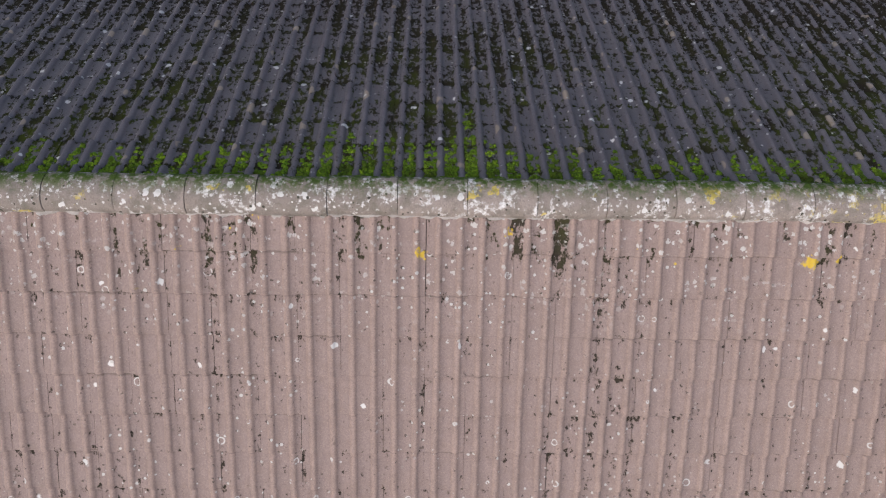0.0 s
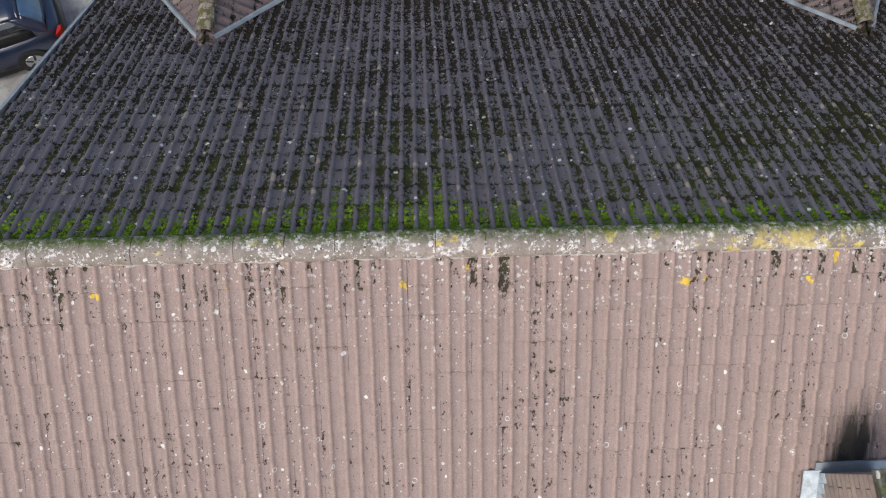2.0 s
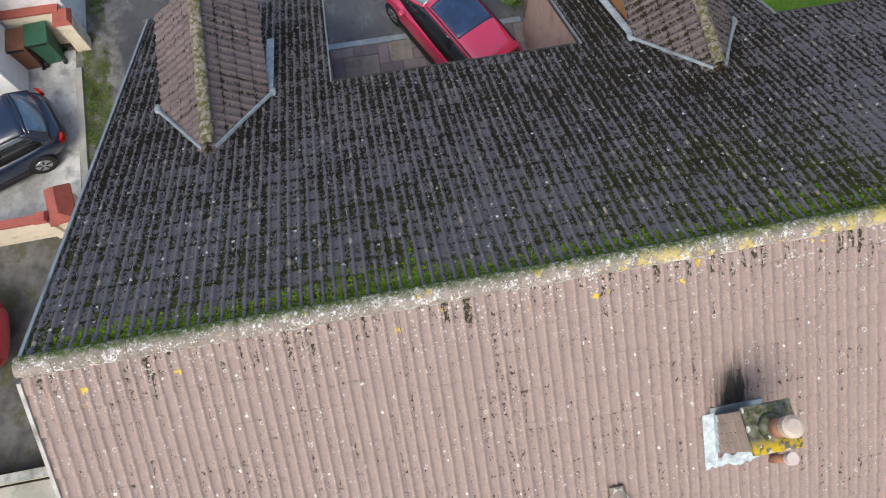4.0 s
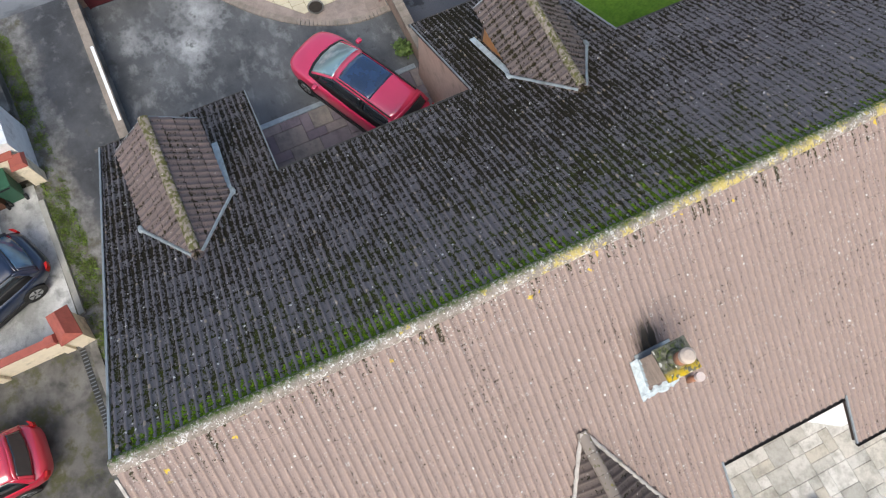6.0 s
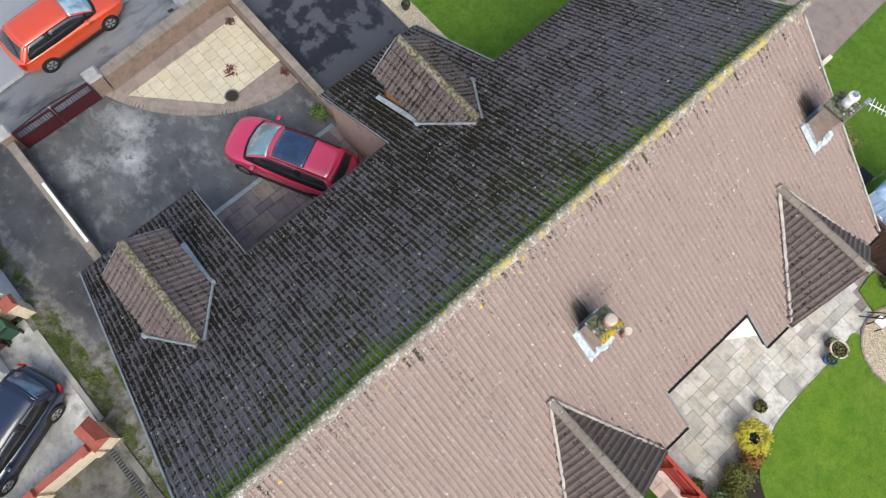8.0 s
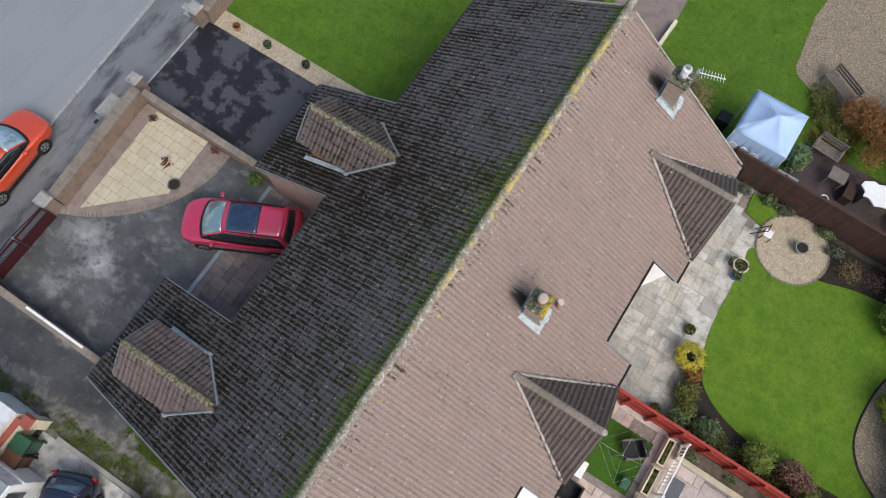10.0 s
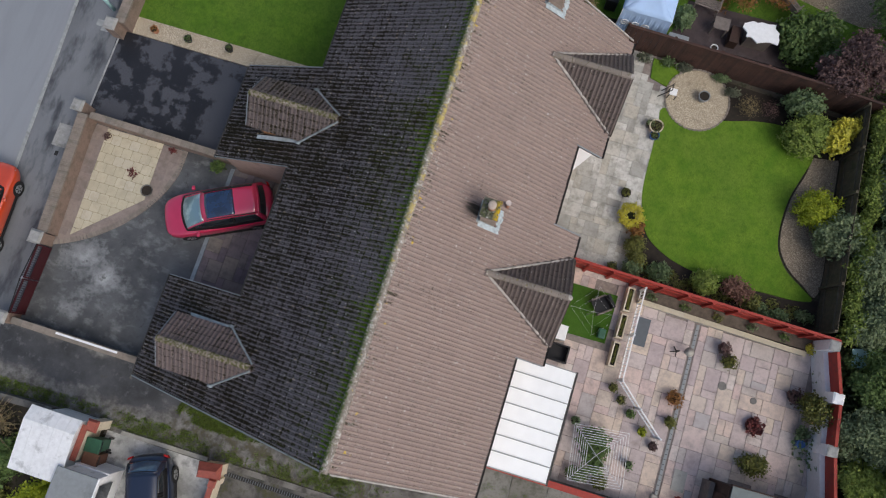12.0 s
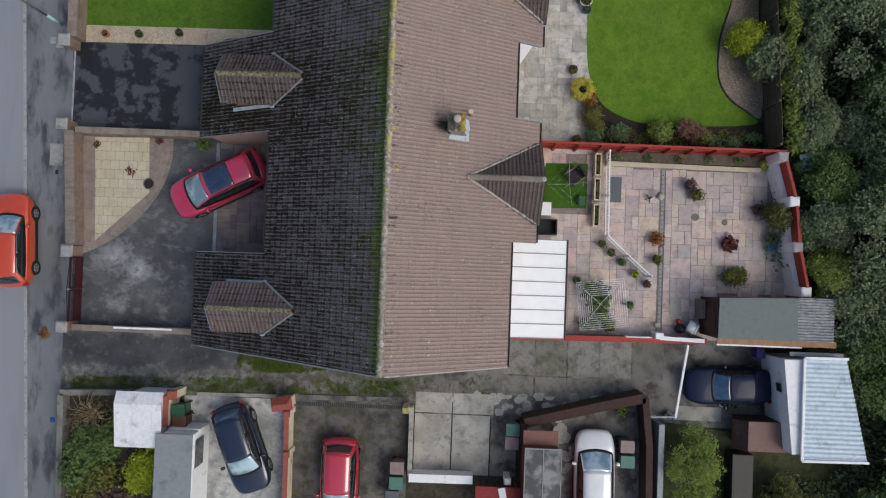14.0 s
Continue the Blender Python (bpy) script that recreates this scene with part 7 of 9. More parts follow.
def rotary(x, y, r, h, turn, lines, label):
    t = thing("rotary_dryer", (x, y, 0.02), label, "clothes dryer", group="rotary dryers")
    bm = bmesh.new()
    add_cyl(bm, (x, y, 0.02), (x, y, h), 0.022, 0.02, 10)
    part("pole", bm, M_ALU, t)
    ends = []
    for k in range(4):
        a = radians(turn) + k * math.pi / 2
        e = Vector((x + r * math.cos(a), y + r * math.sin(a), h + 0.28))
        ends.append(e)
        bm = bmesh.new()
        add_cyl(bm, (x, y, h - 0.1), e, 0.011 if lines > 4 else 0.005, 0.009 if lines > 4 else 0.003, 8)
        part("arm", bm, M_ALU, t)
    for i in range(lines):
        f = 0.3 + 0.7 * (i + 1) / lines
        bm = bmesh.new()
        for k in range(4):
            o = Vector((x, y, h - 0.1))
            add_cyl(bm, o + (ends[k] - o) * f, o + (ends[(k + 1) % 4] - o) * f, 0.008 if lines > 4 else 0.0015, 0.008 if lines > 4 else 0.0015, 5, False)
        part("line", bm, M_WHITE, t)


rotary(8.65, -2.05, 1.42, 1.55, 52, 8, "open rotary clothes dryer with white lines")
rotary(7.17, 3.02, 0.95, 1.5, 5, 2, "nearly bare rotary clothes dryer over the grass mat")
shrub("yard_bush", 8.6, -2.0, [(0.1, 0.2, 0.55, 0.55, 0.65, 0.45), (0.25, -0.5, 0.4, 0.42, 0.38, 0.34), (-0.25, 0.45, 0.4, 0.36, 0.36, 0.34)], 2400, 0.085, F_GREEN, "dark green bush below the clothes dryer", 61)
shrub("yard_bush", 8.35, -3.0, [(0, 0, 0.3, 0.45, 0.28, 0.28)], 500, 0.07, F_GREEN, "clipped green box bush by the wall", 62)
shrub("yard_bush", 9.25, -3.05, [(0, 0, 0.25, 0.3, 0.3, 0.25)], 350, 0.07, F_OLIVE, "olive green small bush by the wall", 63)
chair = thing("garden_chair", (7.55, 3.55, 0.045), "dark folding garden lounger on the grass mat", "chair")
m = pose(7.55, 3.5, 0, 0, 0, 38)
for nm, a, bv in (("seat", (-0.3, -0.28, 0.36), (0.3, 0.28, 0.42)), ("backrest", (0.3, -0.28, 0.38), (0.40, 0.28, 0.95)), ("armrest", (-0.3, -0.34, 0.55), (0.3, -0.28, 0.6)), ("armrest", (-0.3, 0.28, 0.55), (0.3, 0.34, 0.6))):
    bm = bmesh.new()
    add_box(bm, *a, *bv, 0.01, m)
    part(nm, bm, M_BLACK if nm != "armrest" else M_WOOD_GREY, chair)
for sx, sy in ((-0.27, -0.31), (-0.27, 0.31), (0.3, -0.31), (0.3, 0.31)):
    bm = bmesh.new()
    add_box(bm, sx - 0.02, sy - 0.02, 0.045, sx + 0.02, sy + 0.02, 0.56, 0, m)
    part("leg", bm, M_WOOD_GREY, chair)
solid("folded_parasol", box(7.75, 2.25, 0.05, 8.05, 2.65, 0.35, 0.06), M_BIN_GREEN, "dark green cover lying on the grass mat", "cover")
for i, (x, y, m1) in enumerate(((8.87, 0.55, F_OLIVE), (9.28, 0.18, F_OLIVE), (9.76, -0.22, F_GREEN), (10.36, -0.74, F_LIME), (10.9, -1.15, F_PURPLE), (10.18, -2.1, F_DARK), (7.8, -1.1, F_DARK))):
    pot("plant_pot", x, y, 0.16, 0.24, M_POT_DARK, "dark pot with a small bushy plant on the flags", m1, z=0.03, group="yard pots", n=150, spread=1.2)
for x, y, m1, r in ((12.66, 3.30, F_PURPLE, 0.2), (12.95, 2.86, F_OLIVE, 0.24), (11.25, 0.86, F_RUST, 0.26), (11.3, -0.06, F_OLIVE, 0.18), (16.25, 1.05, F_DARK, 0.2), (15.7, 2.3, F_PURPLE, 0.26), (15.9, 4.3, F_YELLOW, 0.18)):
    pot("plant_pot", x, y, r, 0.26, M_TERRACOTTA if m1 is F_RUST else M_POT_DARK, "potted flowering plant with autumn leaves on the flags" if m1 in (F_RUST, F_PURPLE) else "potted leafy plant on the flags", m1, z=0.03, group="yard flower pots", n=260, spread=1.35, leaf=0.065)
shrub("spiky_plant", 14.45, 0.75, [(0, 0, 0.2, 0.36, 0.34, 0.16)], 220, 0.12, F_RED, "red-leaved spiky plant in the yard", 71, "plant", twig=False, z=0.02)
shrub("yard_bush", 14.6, -0.7, [(0, 0, 0.4, 0.55, 0.42, 0.36), (0.3, 0.1, 0.35, 0.35, 0.35, 0.3)], 1500, 0.06, F_OLIVE, "feathery yellow-green bush in the yard", 72)
shrub("yard_bush", 16.35, 1.95, [(0, 0, 0.9, 0.55, 0.6, 0.6), (-0.2, 0.3, 0.6, 0.4, 0.35, 0.45)], 2000, 0.07, F_OLIVE, "tall olive green bush against the white wall", 73)
urn = thing("bird_bath", (11.1, 2.7, 0.03), "small stone bird bath with iron stand", "bird bath")
bm = bmesh.new()
add_cyl(bm, (11.32, 2.75, 0.03), (11.32, 2.75, 0.4), 0.07, 0.05, 12)
add_cyl(bm, (11.32, 2.75, 0.4), (11.32, 2.75, 0.48), 0.10, 0.19, 16)
part("bowl", bm, M_POT_STONE, urn, smooth=True)
bm = bmesh.new()
for k in range(4):
    a = k * math.pi / 2 + 0.4
    add_bar(bm, (10.9, 2.66, 0.2), (10.9 + 0.2 * math.cos(a), 2.66 + 0.2 * math.sin(a), 0.03), 0.03, 0.03)
add_cyl(bm, (10.9, 2.66, 0.2), (10.9, 2.66, 0.5), 0.05, 0.03, 8)
part("stand", bm, M_IRON, urn)
for x, y, r, m1, lab in ((16.3, 0.62, 0.16, M_POT_BLUE, "small blue bucket on the flags"), (16.4, 0.25, 0.2, M_PIER_CAP, "pale round stone on the flags"), (14.3, 1.7, 0.13, M_CONC_DK, "small drain cover in the flags"), (13.0, 1.9, 0.17, M_CONC_DK, "small oval drain cover in the flags")):
    bm = bmesh.new()
    add_cyl(bm, (x, y, 0.0), (x, y, 0.3 if m1 is M_POT_BLUE else 0.05), r, r * 1.1 if m1 is M_POT_BLUE else r, 16)
    solid("bucket" if m1 is M_POT_BLUE else "round_cover", bm, m1, lab, "bucket" if m1 is M_POT_BLUE else "cover")


def corrugated(x0, y0, x1, y1, z, amp, wave, along_x=True, tilt=0.0, thick=0.012, shift=0.0):
    """A corrugated sheet; the ridges run along x (or y). shift slides the far edge."""
    bm = bmesh.new()
    span = (y1 - y0) if along_x else (x1 - x0)
    n = int(span / wave * 8)
    rows = []
    for i in range(n + 1):
        c = i / n
        w = amp * math.sin(c * span / wave * 2 * math.pi)
        pts = []
        for e in (0, 1):
            if along_x:
                p = (x0 + (x1 - x0) * e + (shift * c if e else 0), y0 + span * c, z + w + tilt * e)
            else:
                p = (x0 + span * c + shift * e, y0 + (y1 - y0) * e, z + w + tilt * e)
            pts.append(p)
        rows.append([bm.verts.new(pts[0]), bm.verts.new(pts[1]), bm.verts.new((*pts[1][:2], pts[1][2] - thick)), bm.verts.new((*pts[0][:2], pts[0][2] - thick))])
    for a, b in zip(rows, rows[1:]):
        for k in range(4):
            bm.faces.new((a[k], a[(k + 1) % 4], b[(k + 1) % 4], b[k]))
    bm.faces.new(rows[0])
    bm.faces.new(rows[-1][::-1])
    bmesh.ops.recalc_face_normals(bm, faces=bm.faces[:])
    return bm


shed = thing("garden_shed", (15.4, -2.4, 0), "brown timber garden shed with a grey-green felt roof", "shed")
four_walls(shed, M_BROWN_WALL, 13.35, -3.25, 0, 16.5, -1.62, 2.02)
part("roof_felt", prism([(13.42, -1.58), (16.62, -1.48), (16.66, -3.25), (13.40, -3.25)], 2.06, 2.12), M_SHED_ROOF, shed, "grey-green felt")
bm = bmesh.new()
add_bar(bm, (13.38, -1.55, 2.08), (16.64, -1.46, 2.08), 0.04, 0.12)
part("fascia", bm, M_BROWN_WALL, shed)
bm = bmesh.new()
add_bar(bm, (13.38, -3.36, 2.05), (18.25, -3.36, 2.05), 0.24, 0.05)
part("fascia_board", bm, M_WOOD, shed, "orange-brown timber fascia")
bm = bmesh.new()
add_bar(bm, (13.4, -3.52, 1.95), (16.9, -3.52, 1.95), 0.07, 0.06)
part("gutter", bm, M_WHITE, shed, "white gutter")
part("door", box(13.30, -2.9, 0.05, 13.345, -2.0, 1.9), M_BROWN_FENCE, shed, "brown boarded door")
lt = thing("corrugated_lean_to", (17.4, -2.4, 0), "lean-to shed under a weathered corrugated sheet", "shed")
part("corrugated_roof", corrugated(16.62, -3.25, 18.15, -1.45, 2.06, 0.03, 0.12, True, shift=-0.0), plain("weathered_corrugated_sheet", (0.30, 0.31, 0.32), 0.6, vary=0.3, dirt=(0.10, 0.10, 0.10), dirt_scale=5), lt)
four_walls(lt, M_BROWN_WALL, 16.56, -3.2, 0, 18.1, -1.6, 1.98)
solid("leaning_plank", box(13.10, -2.55, 0.03, 13.28, -1.72, 0.9, 0.01), M_WOOD_GREY, "pale weathered plank stack beside the shed door", "planks")
butt = thing("plastic_barrel", (12.9, -2.98, 0.03), "white plastic barrel on its side with a dark mouth", "barrel")
bm = bmesh.new()
add_cyl(bm, (12.72, -2.90, 0.34), (13.02, -3.04, 0.46), 0.27, 0.29, 20)
add_cyl(bm, (13.02, -3.04, 0.46), (13.10, -3.08, 0.49), 0.29, 0.25, 20)
part("barrel_body", bm, M_WHITE, butt, smooth=True)
# the end is closed: a black disc stands in for the dark inside
bm = bmesh.new()
add_cyl(bm, (13.08, -3.07, 0.482), (13.112, -3.085, 0.496), 0.17, 0.17, 18)
part("barrel_mouth", bm, M_BLACK, butt, "black disc standing in for the shaded mouth")
bm = bmesh.new()
add_bar(bm, (11.35, -3.44, 0.95), (13.25, -3.50, 0.95), 0.17, 0.06)
solid("white_boards", bm, M_WHITE, "white boards lying on the low wall", "boards")
solid("white_end_box", box(11.15, -3.50, 0.03, 11.50, -3.22, 1.0, 0.03), M_WHITE, "white plastic box against the low wall", "box")
bm = bmesh.new()
bmesh.ops.create_icosphere(bm, subdivisions=3, radius=1.0, matrix=Matrix.Translation((12.42, -3.06, 0.24)) @ Matrix.Diagonal((0.24, 0.22, 0.22, 1)))
for v in bm.verts:
    v.co += Vector((0.04, 0.04, 0.03)) * noise.noise(v.co * 7.0)
solid("rubbish_sack", bm, M_BLACK, "black plastic sack in the yard corner", "sack", smooth=True)
can = thing("watering_can", (12.40, -2.76, 0.03), "small red plastic watering can by the sack", "watering can")
bm = bmesh.new()
add_cyl(bm, (12.40, -2.76, 0.03), (12.40, -2.76, 0.30), 0.11, 0.095, 14)
part("can_body", bm, M_RED_PAINT, can)
bm = bmesh.new()
add_cyl(bm, (12.31, -2.74, 0.12), (12.14, -2.68, 0.34), 0.022, 0.018, 8)
part("spout", bm, M_RED_PAINT, can)
solid("stone_pot", box(11.3, -3.05, 0.03, 11.55, -2.85, 0.3, 0.05), M_POT_STONE, "grey stone block by the wall", "stone")
solid("white_lattice", box(9.9, -3.47, 0.6, 11.0, -3.42, 0.95, 0.0), M_WHITE, "white lattice strip on the low wall", "lattice")
solid("green_slab", box(12.0, -2.5, 0.035, 12.5, -1.7, 0.06, 0.005), M_CONC, "pale green stained paving slab", "slab")

# ---- rear garden of the north house ----
patio = thing("patio_paving", (6.3, 9.5, 0.0), "grey and buff concrete patio flags", "paving", kind="structure")
paving(patio, "flag", 4.30, 4.95, 8.05, 14.4, 0.30, [(2, 2), (2, 1), (1, 1), (1, 2), (2, 2)], M_FLAG_GREY, 0.004, gap=0.006, keep=lambda x, y: not (x > 6.9 and y > 13.3), seed=41)
solid("lawn_corner", prism([(7.1, 13.55), (8.05, 13.3), (8.3, 14.45), (7.0, 14.45)], 0.0, 0.05), M_LAWN, "small corner of bright lawn", "lawn", "structure")
# thin sheet standing in for a bluish reflection on the flags
solid("blue_gleam_patch", prism([(4.75, 5.35), (5.3, 5.3), (5.32, 5.85), (4.78, 6.0)], 0.035, 0.042), M_LEAD, "thin pale blue-grey sheet for the gleam on the flags", "mat")
fence_run("brown_fence", (5.45, 14.62), (13.2, 14.45), 1.75, M_BROWN_FENCE, "dark brown boarded garden fence", board=0.125, post_side=1)
fence_run("brown_fence", (13.2, 14.45), (17.6, 14.2), 1.75, M_BROWN_FENCE, "dark brown boarded garden fence", board=0.125, post_side=1)
fence_run("brown_fence", (16.02, 4.98), (15.46, 14.2), 1.72, M_FENCE_OLD, "dark weathered fence below the hedge", board=0.14, post_side=1, cap=False)
bm = bmesh.new()
for i in range(40):
    a = 2 * math.pi * i / 40
    add_box(bm, -0.085, -0.035, 0, 0.085, 0.035, 0.085, 0, pose(9.22 + 1.35 * math.cos(a), 13.15 + 1.35 * math.sin(a), 0, 0, 0, math.degrees(a) + 90))
solid("gravel_circle_edging", bm, M_BRICK_EDGE, "ring of brown brick edging round the gravel", "edging", "structure")
pot("plant_pot", 9.4, 13.25, 0.24, 0.34, M_GREY_METAL, "round metal planter with dark soil on the gravel circle", None, z=0.055)
pot("half_barrel", 7.82, 11.42, 0.29, 0.32, M_CREAM, "round cream-rimmed tub with a small plant", F_OLIVE, z=0.03, n=70, tall=0.06)
pot("plant_pot", 7.55, 11.45, 0.17, 0.26, M_POT_DARK, "dark pot beside the cream tub", F_DARK, z=0.03, n=60)
pot("plant_pot", 7.85, 11.02, 0.2, 0.28, M_POT_BLUE, "blue glazed pot with a plant on the patio", F_GREEN, z=0.03, n=60, tall=0.08)
pot("plant_pot", 7.35, 8.3, 0.2, 0.24, M_POT_DARK, "dark pot with clipped green plant on the patio", F_OLIVE, z=0.03, n=120, tall=0.08)
pot("plant_pot", 7.6, 5.15, 0.2, 0.26, M_POT_DARK, "dark pot with olive plant beside the red fence", F_OLIVE, z=0.03, n=120)
gc = thing("metal_chair", (7.6, 12.75, 0.03), "small iron garden chair with a white cushion", "chair")
bm = bmesh.new()
add_box(bm, 7.95, 12.85, 0.45, 8.25, 13.15, 0.5, 0.01)
part("seat_cushion", bm, M_WHITE, gc, "white cushion")
for dx, dy in ((0, 0), (0.3, 0), (0, 0.3), (0.3, 0.3)):
    part("leg", box(7.94 + dx, 12.84 + dy, 0.03, 7.97 + dx, 12.87 + dy, 0.46), M_IRON, gc)
bm = bmesh.new()
add_bar(bm, (7.5, 12.6, 0.5), (7.95, 12.85, 0.9), 0.03, 0.03)
add_bar(bm, (7.6, 12.9, 0.5), (7.95, 13.1, 0.9), 0.03, 0.03)
add_bar(bm, (7.95, 12.85, 0.9), (7.95, 13.15, 0.9), 0.03, 0.03)
part("backrest", bm, M_IRON, gc)
solid("rear_bed_soil", prism([(8.0, 4.85), (15.95, 4.8), (15.9, 6.3), (14.5, 5.95), (12, 5.9), (10.2, 6.1), (8.95, 6.7), (8.3, 7.6), (8.06, 8.9), (7.75, 7.9), (7.75, 4.9)], -0.05, 0.016), M_SOIL, "dark soil of the shrub border", "soil", "structure")
solid("north_bed_soil", prism([(8.05, 14.4), (15.42, 14.1), (15.5, 12.3), (14.4, 12.1), (13.6, 13.0), (11.8, 12.9), (10.4, 12.6)], -0.05, 0.02), M_SOIL, "dark soil of the back border", "soil", "structure")
wreath = shrub("yellow_shrub", 7.75, 7.35, [(0.36 * math.cos(a), 0.36 * math.sin(a), 0.55, 0.2, 0.2, 0.18) for a in [k * math.pi / 4 for k in range(8)]], 2000, 0.05, F_YELLOW, "golden-leaved shrub with an open dark middle", 81)
# near-black leaves added as painted shade in the shrub's open middle
leaf_cloud("inner_leaves", [(7.75, 7.35, 0.42, 0.2, 0.2, 0.1)], 260, 0.06, foliage("shade_painted_leaves", (0.02, 0.03, 0.01), (0.035, 0.045, 0.015), (0.01, 0.014, 0.006)), wreath, "inner leaves painted dark as the shade inside the shrub", seed=80)
shrub("border_shrub", 8.15, 6.9, [(0, 0, 0.35, 0.3, 0.45, 0.3)], 500, 0.07, F_RUST, "rust-tinged shrub in the border", 82)
shrub("border_shrub", 8.2, 6.2, [(0, 0, 0.45, 0.42, 0.5, 0.4), (0.25, -0.45, 0.4, 0.35, 0.35, 0.35)], 2200, 0.05, F_OLIVE, "olive green shrub in the border", 83)
shrub("border_shrub", 8.35, 5.3, [(0, 0, 0.35, 0.4, 0.35, 0.3)], 700, 0.07, F_DARK, "dark green low shrub by the fence", 84)
shrub("border_shrub", 9.4, 5.5, [(0, 0, 0.35, 0.5, 0.4, 0.3)], 700, 0.07, F_DARK, "dark low shrub in the border", 85)
shrub("border_shrub", 11.22, 5.58, [(0, 0, 0.5, 0.52, 0.5, 0.45)], 1900, 0.07, F_FRESH, "fresh green rounded shrub in the border", 86)
shrub("border_shrub", 12.35, 5.75, [(0, 0, 0.55, 0.5, 0.45, 0.45), (0.45, -0.15, 0.5, 0.4, 0.4, 0.4)], 1700, 0.06, foliage("pinkish_brown_leaves", (0.20, 0.095, 0.07), (0.32, 0.17, 0.125), (0.10, 0.055, 0.04)), "pinkish-red leaved shrub in the border", 87)
shrub("border_shrub", 13.1, 5.4, [(0, 0, 0.45, 0.4, 0.35, 0.4)], 700, 0.07, F_OLIVE, "olive shrub beside the red one", 88)
for i, (x, y) in enumerate(((13.6, 5.3), (14.5, 5.25), (15.4, 5.5), (13.9, 5.0))):
    shrub("border_shrub", x, y, [(0, 0, 0.2, 0.4, 0.25, 0.2)], 350, 0.07, F_DARK, "sparse dark border plant", 89 + i)
shrub("round_shrub", 14.72, 9.70, [(0, 0, 0.75, 0.84, 0.78, 0.74)], 5200, 0.055, F_LIME, "clipped lime green conifer in the gravel bed", 95)
shrub("grey_shrub", 15.35, 8.80, [(0, 0, 0.95, 0.62, 0.62, 0.6), (0.55, -0.25, 1.15, 0.66, 0.66, 0.6), (0.35, 0.45, 1.25, 0.55, 0.5, 0.5), (0.0, -0.45, 0.8, 0.45, 0.4, 0.45)], 6200, 0.075, F_PALE, "fresh green spreading shrub beside the gravel bed", 96)
shrub("round_shrub", 13.55, 12.55, [(0, 0, 0.8, 0.86, 0.82, 0.7), (0.3, 0.4, 0.85, 0.6, 0.6, 0.6)], 5200, 0.075, F_FRESH, "rounded pale green laurel shrub", 97)
shrub("yellow_shrub", 14.78, 12.85, [(0, 0, 0.8, 0.5, 0.7, 0.6), (0.45, 0.55, 0.9, 0.5, 0.4, 0.45)], 2400, 0.11, F_YELLOW, "bright yellow variegated shrub", 98)
shrub("dark_shrub", 13.2, 13.85, [(0, 0, 0.9, 0.75, 0.5, 0.65)], 2200, 0.10, F_DARK, "dark green shrub at the fence", 99)
shrub("ornamental_grass", 11.25, 13.35, [(0, 0, 0.4, 0.5, 0.45, 0.35)], 700, 0.03, F_STRAW, "clump of straw-coloured grass", 100, "grass", twig=False)
shrub("ornamental_grass", 12.15, 13.5, [(0, 0, 0.35, 0.4, 0.4, 0.3)], 500, 0.03, F_PURPLE, "clump of dull purple-brown grass", 101, "grass", twig=False)
for i, (x, y) in enumerate(((6.6, 14.25), (7.6, 14.35), (8.3, 14.3), (9.9, 14.3), (10.5, 13.8))):
    shrub("border_shrub", x, y, [(0, 0, 0.25, 0.35, 0.2, 0.25)], 300, 0.06, F_DARK if i % 2 else F_GREY, "small border plant at the fence foot", 110 + i)

# ---- the neighbour's garden north of the fence ----
gz = thing("gazebo", (6.0, 16.0, 0), "pale blue canvas party gazebo with side curtains", "gazebo")
gx0, gx1, gy0, gy1, gh = 4.98, 7.0, 15.0, 16.95, 2.15
corn = [(gx0, gy0), (gx1, gy0), (gx1, gy1), (gx0, gy1)]
cx, cy = (gx0 + gx1) / 2, (gy0 + gy1) / 2
for i in range(4):
    a, b = corn[i], corn[(i + 1) % 4]
    bm = bmesh.new()
    n = 6
    rows = []
    for j in range(n + 1):
        t = j / n
        row = []
        for k in range(n + 1):
            u = k / n
            px, py = a[0] + (b[0] - a[0]) * u, a[1] + (b[1] - a[1]) * u
            sag = -0.10 * math.sin(math.pi * t) * (0.4 + math.sin(math.pi * u))
            row.append(bm.verts.new((px + (cx - px) * t, py + (cy - py) * t, gh + 0.62 * t + sag)))
        rows.append(row)
    for j in range(n):
        for k in range(n):
            bm.faces.new((rows[j][k], rows[j][k + 1], rows[j + 1][k + 1], rows[j + 1][k]))
    bmesh.ops.remove_doubles(bm, verts=bm.verts[:], dist=0.0005)
    bmesh.ops.recalc_face_normals(bm, faces=bm.faces[:])
    ob = part("canopy_panel", bm, M_BLUE_CANVAS, gz, smooth=True)
    so = ob.modifiers.new("thick", "SOLIDIFY")
    so.thickness = 0.01
    bm = bmesh.new()
    add_bar(bm, (*a, gh - 0.11), (*b, gh - 0.11), 0.015, 0.22)
    part("valance", bm, M_BLUE_CANVAS, gz)
    bm = bmesh.new()
    add_cyl(bm, (*a, 0), (*a, gh), 0.02, 0.02, 8)
    part("leg", bm, M_WHITE, gz)
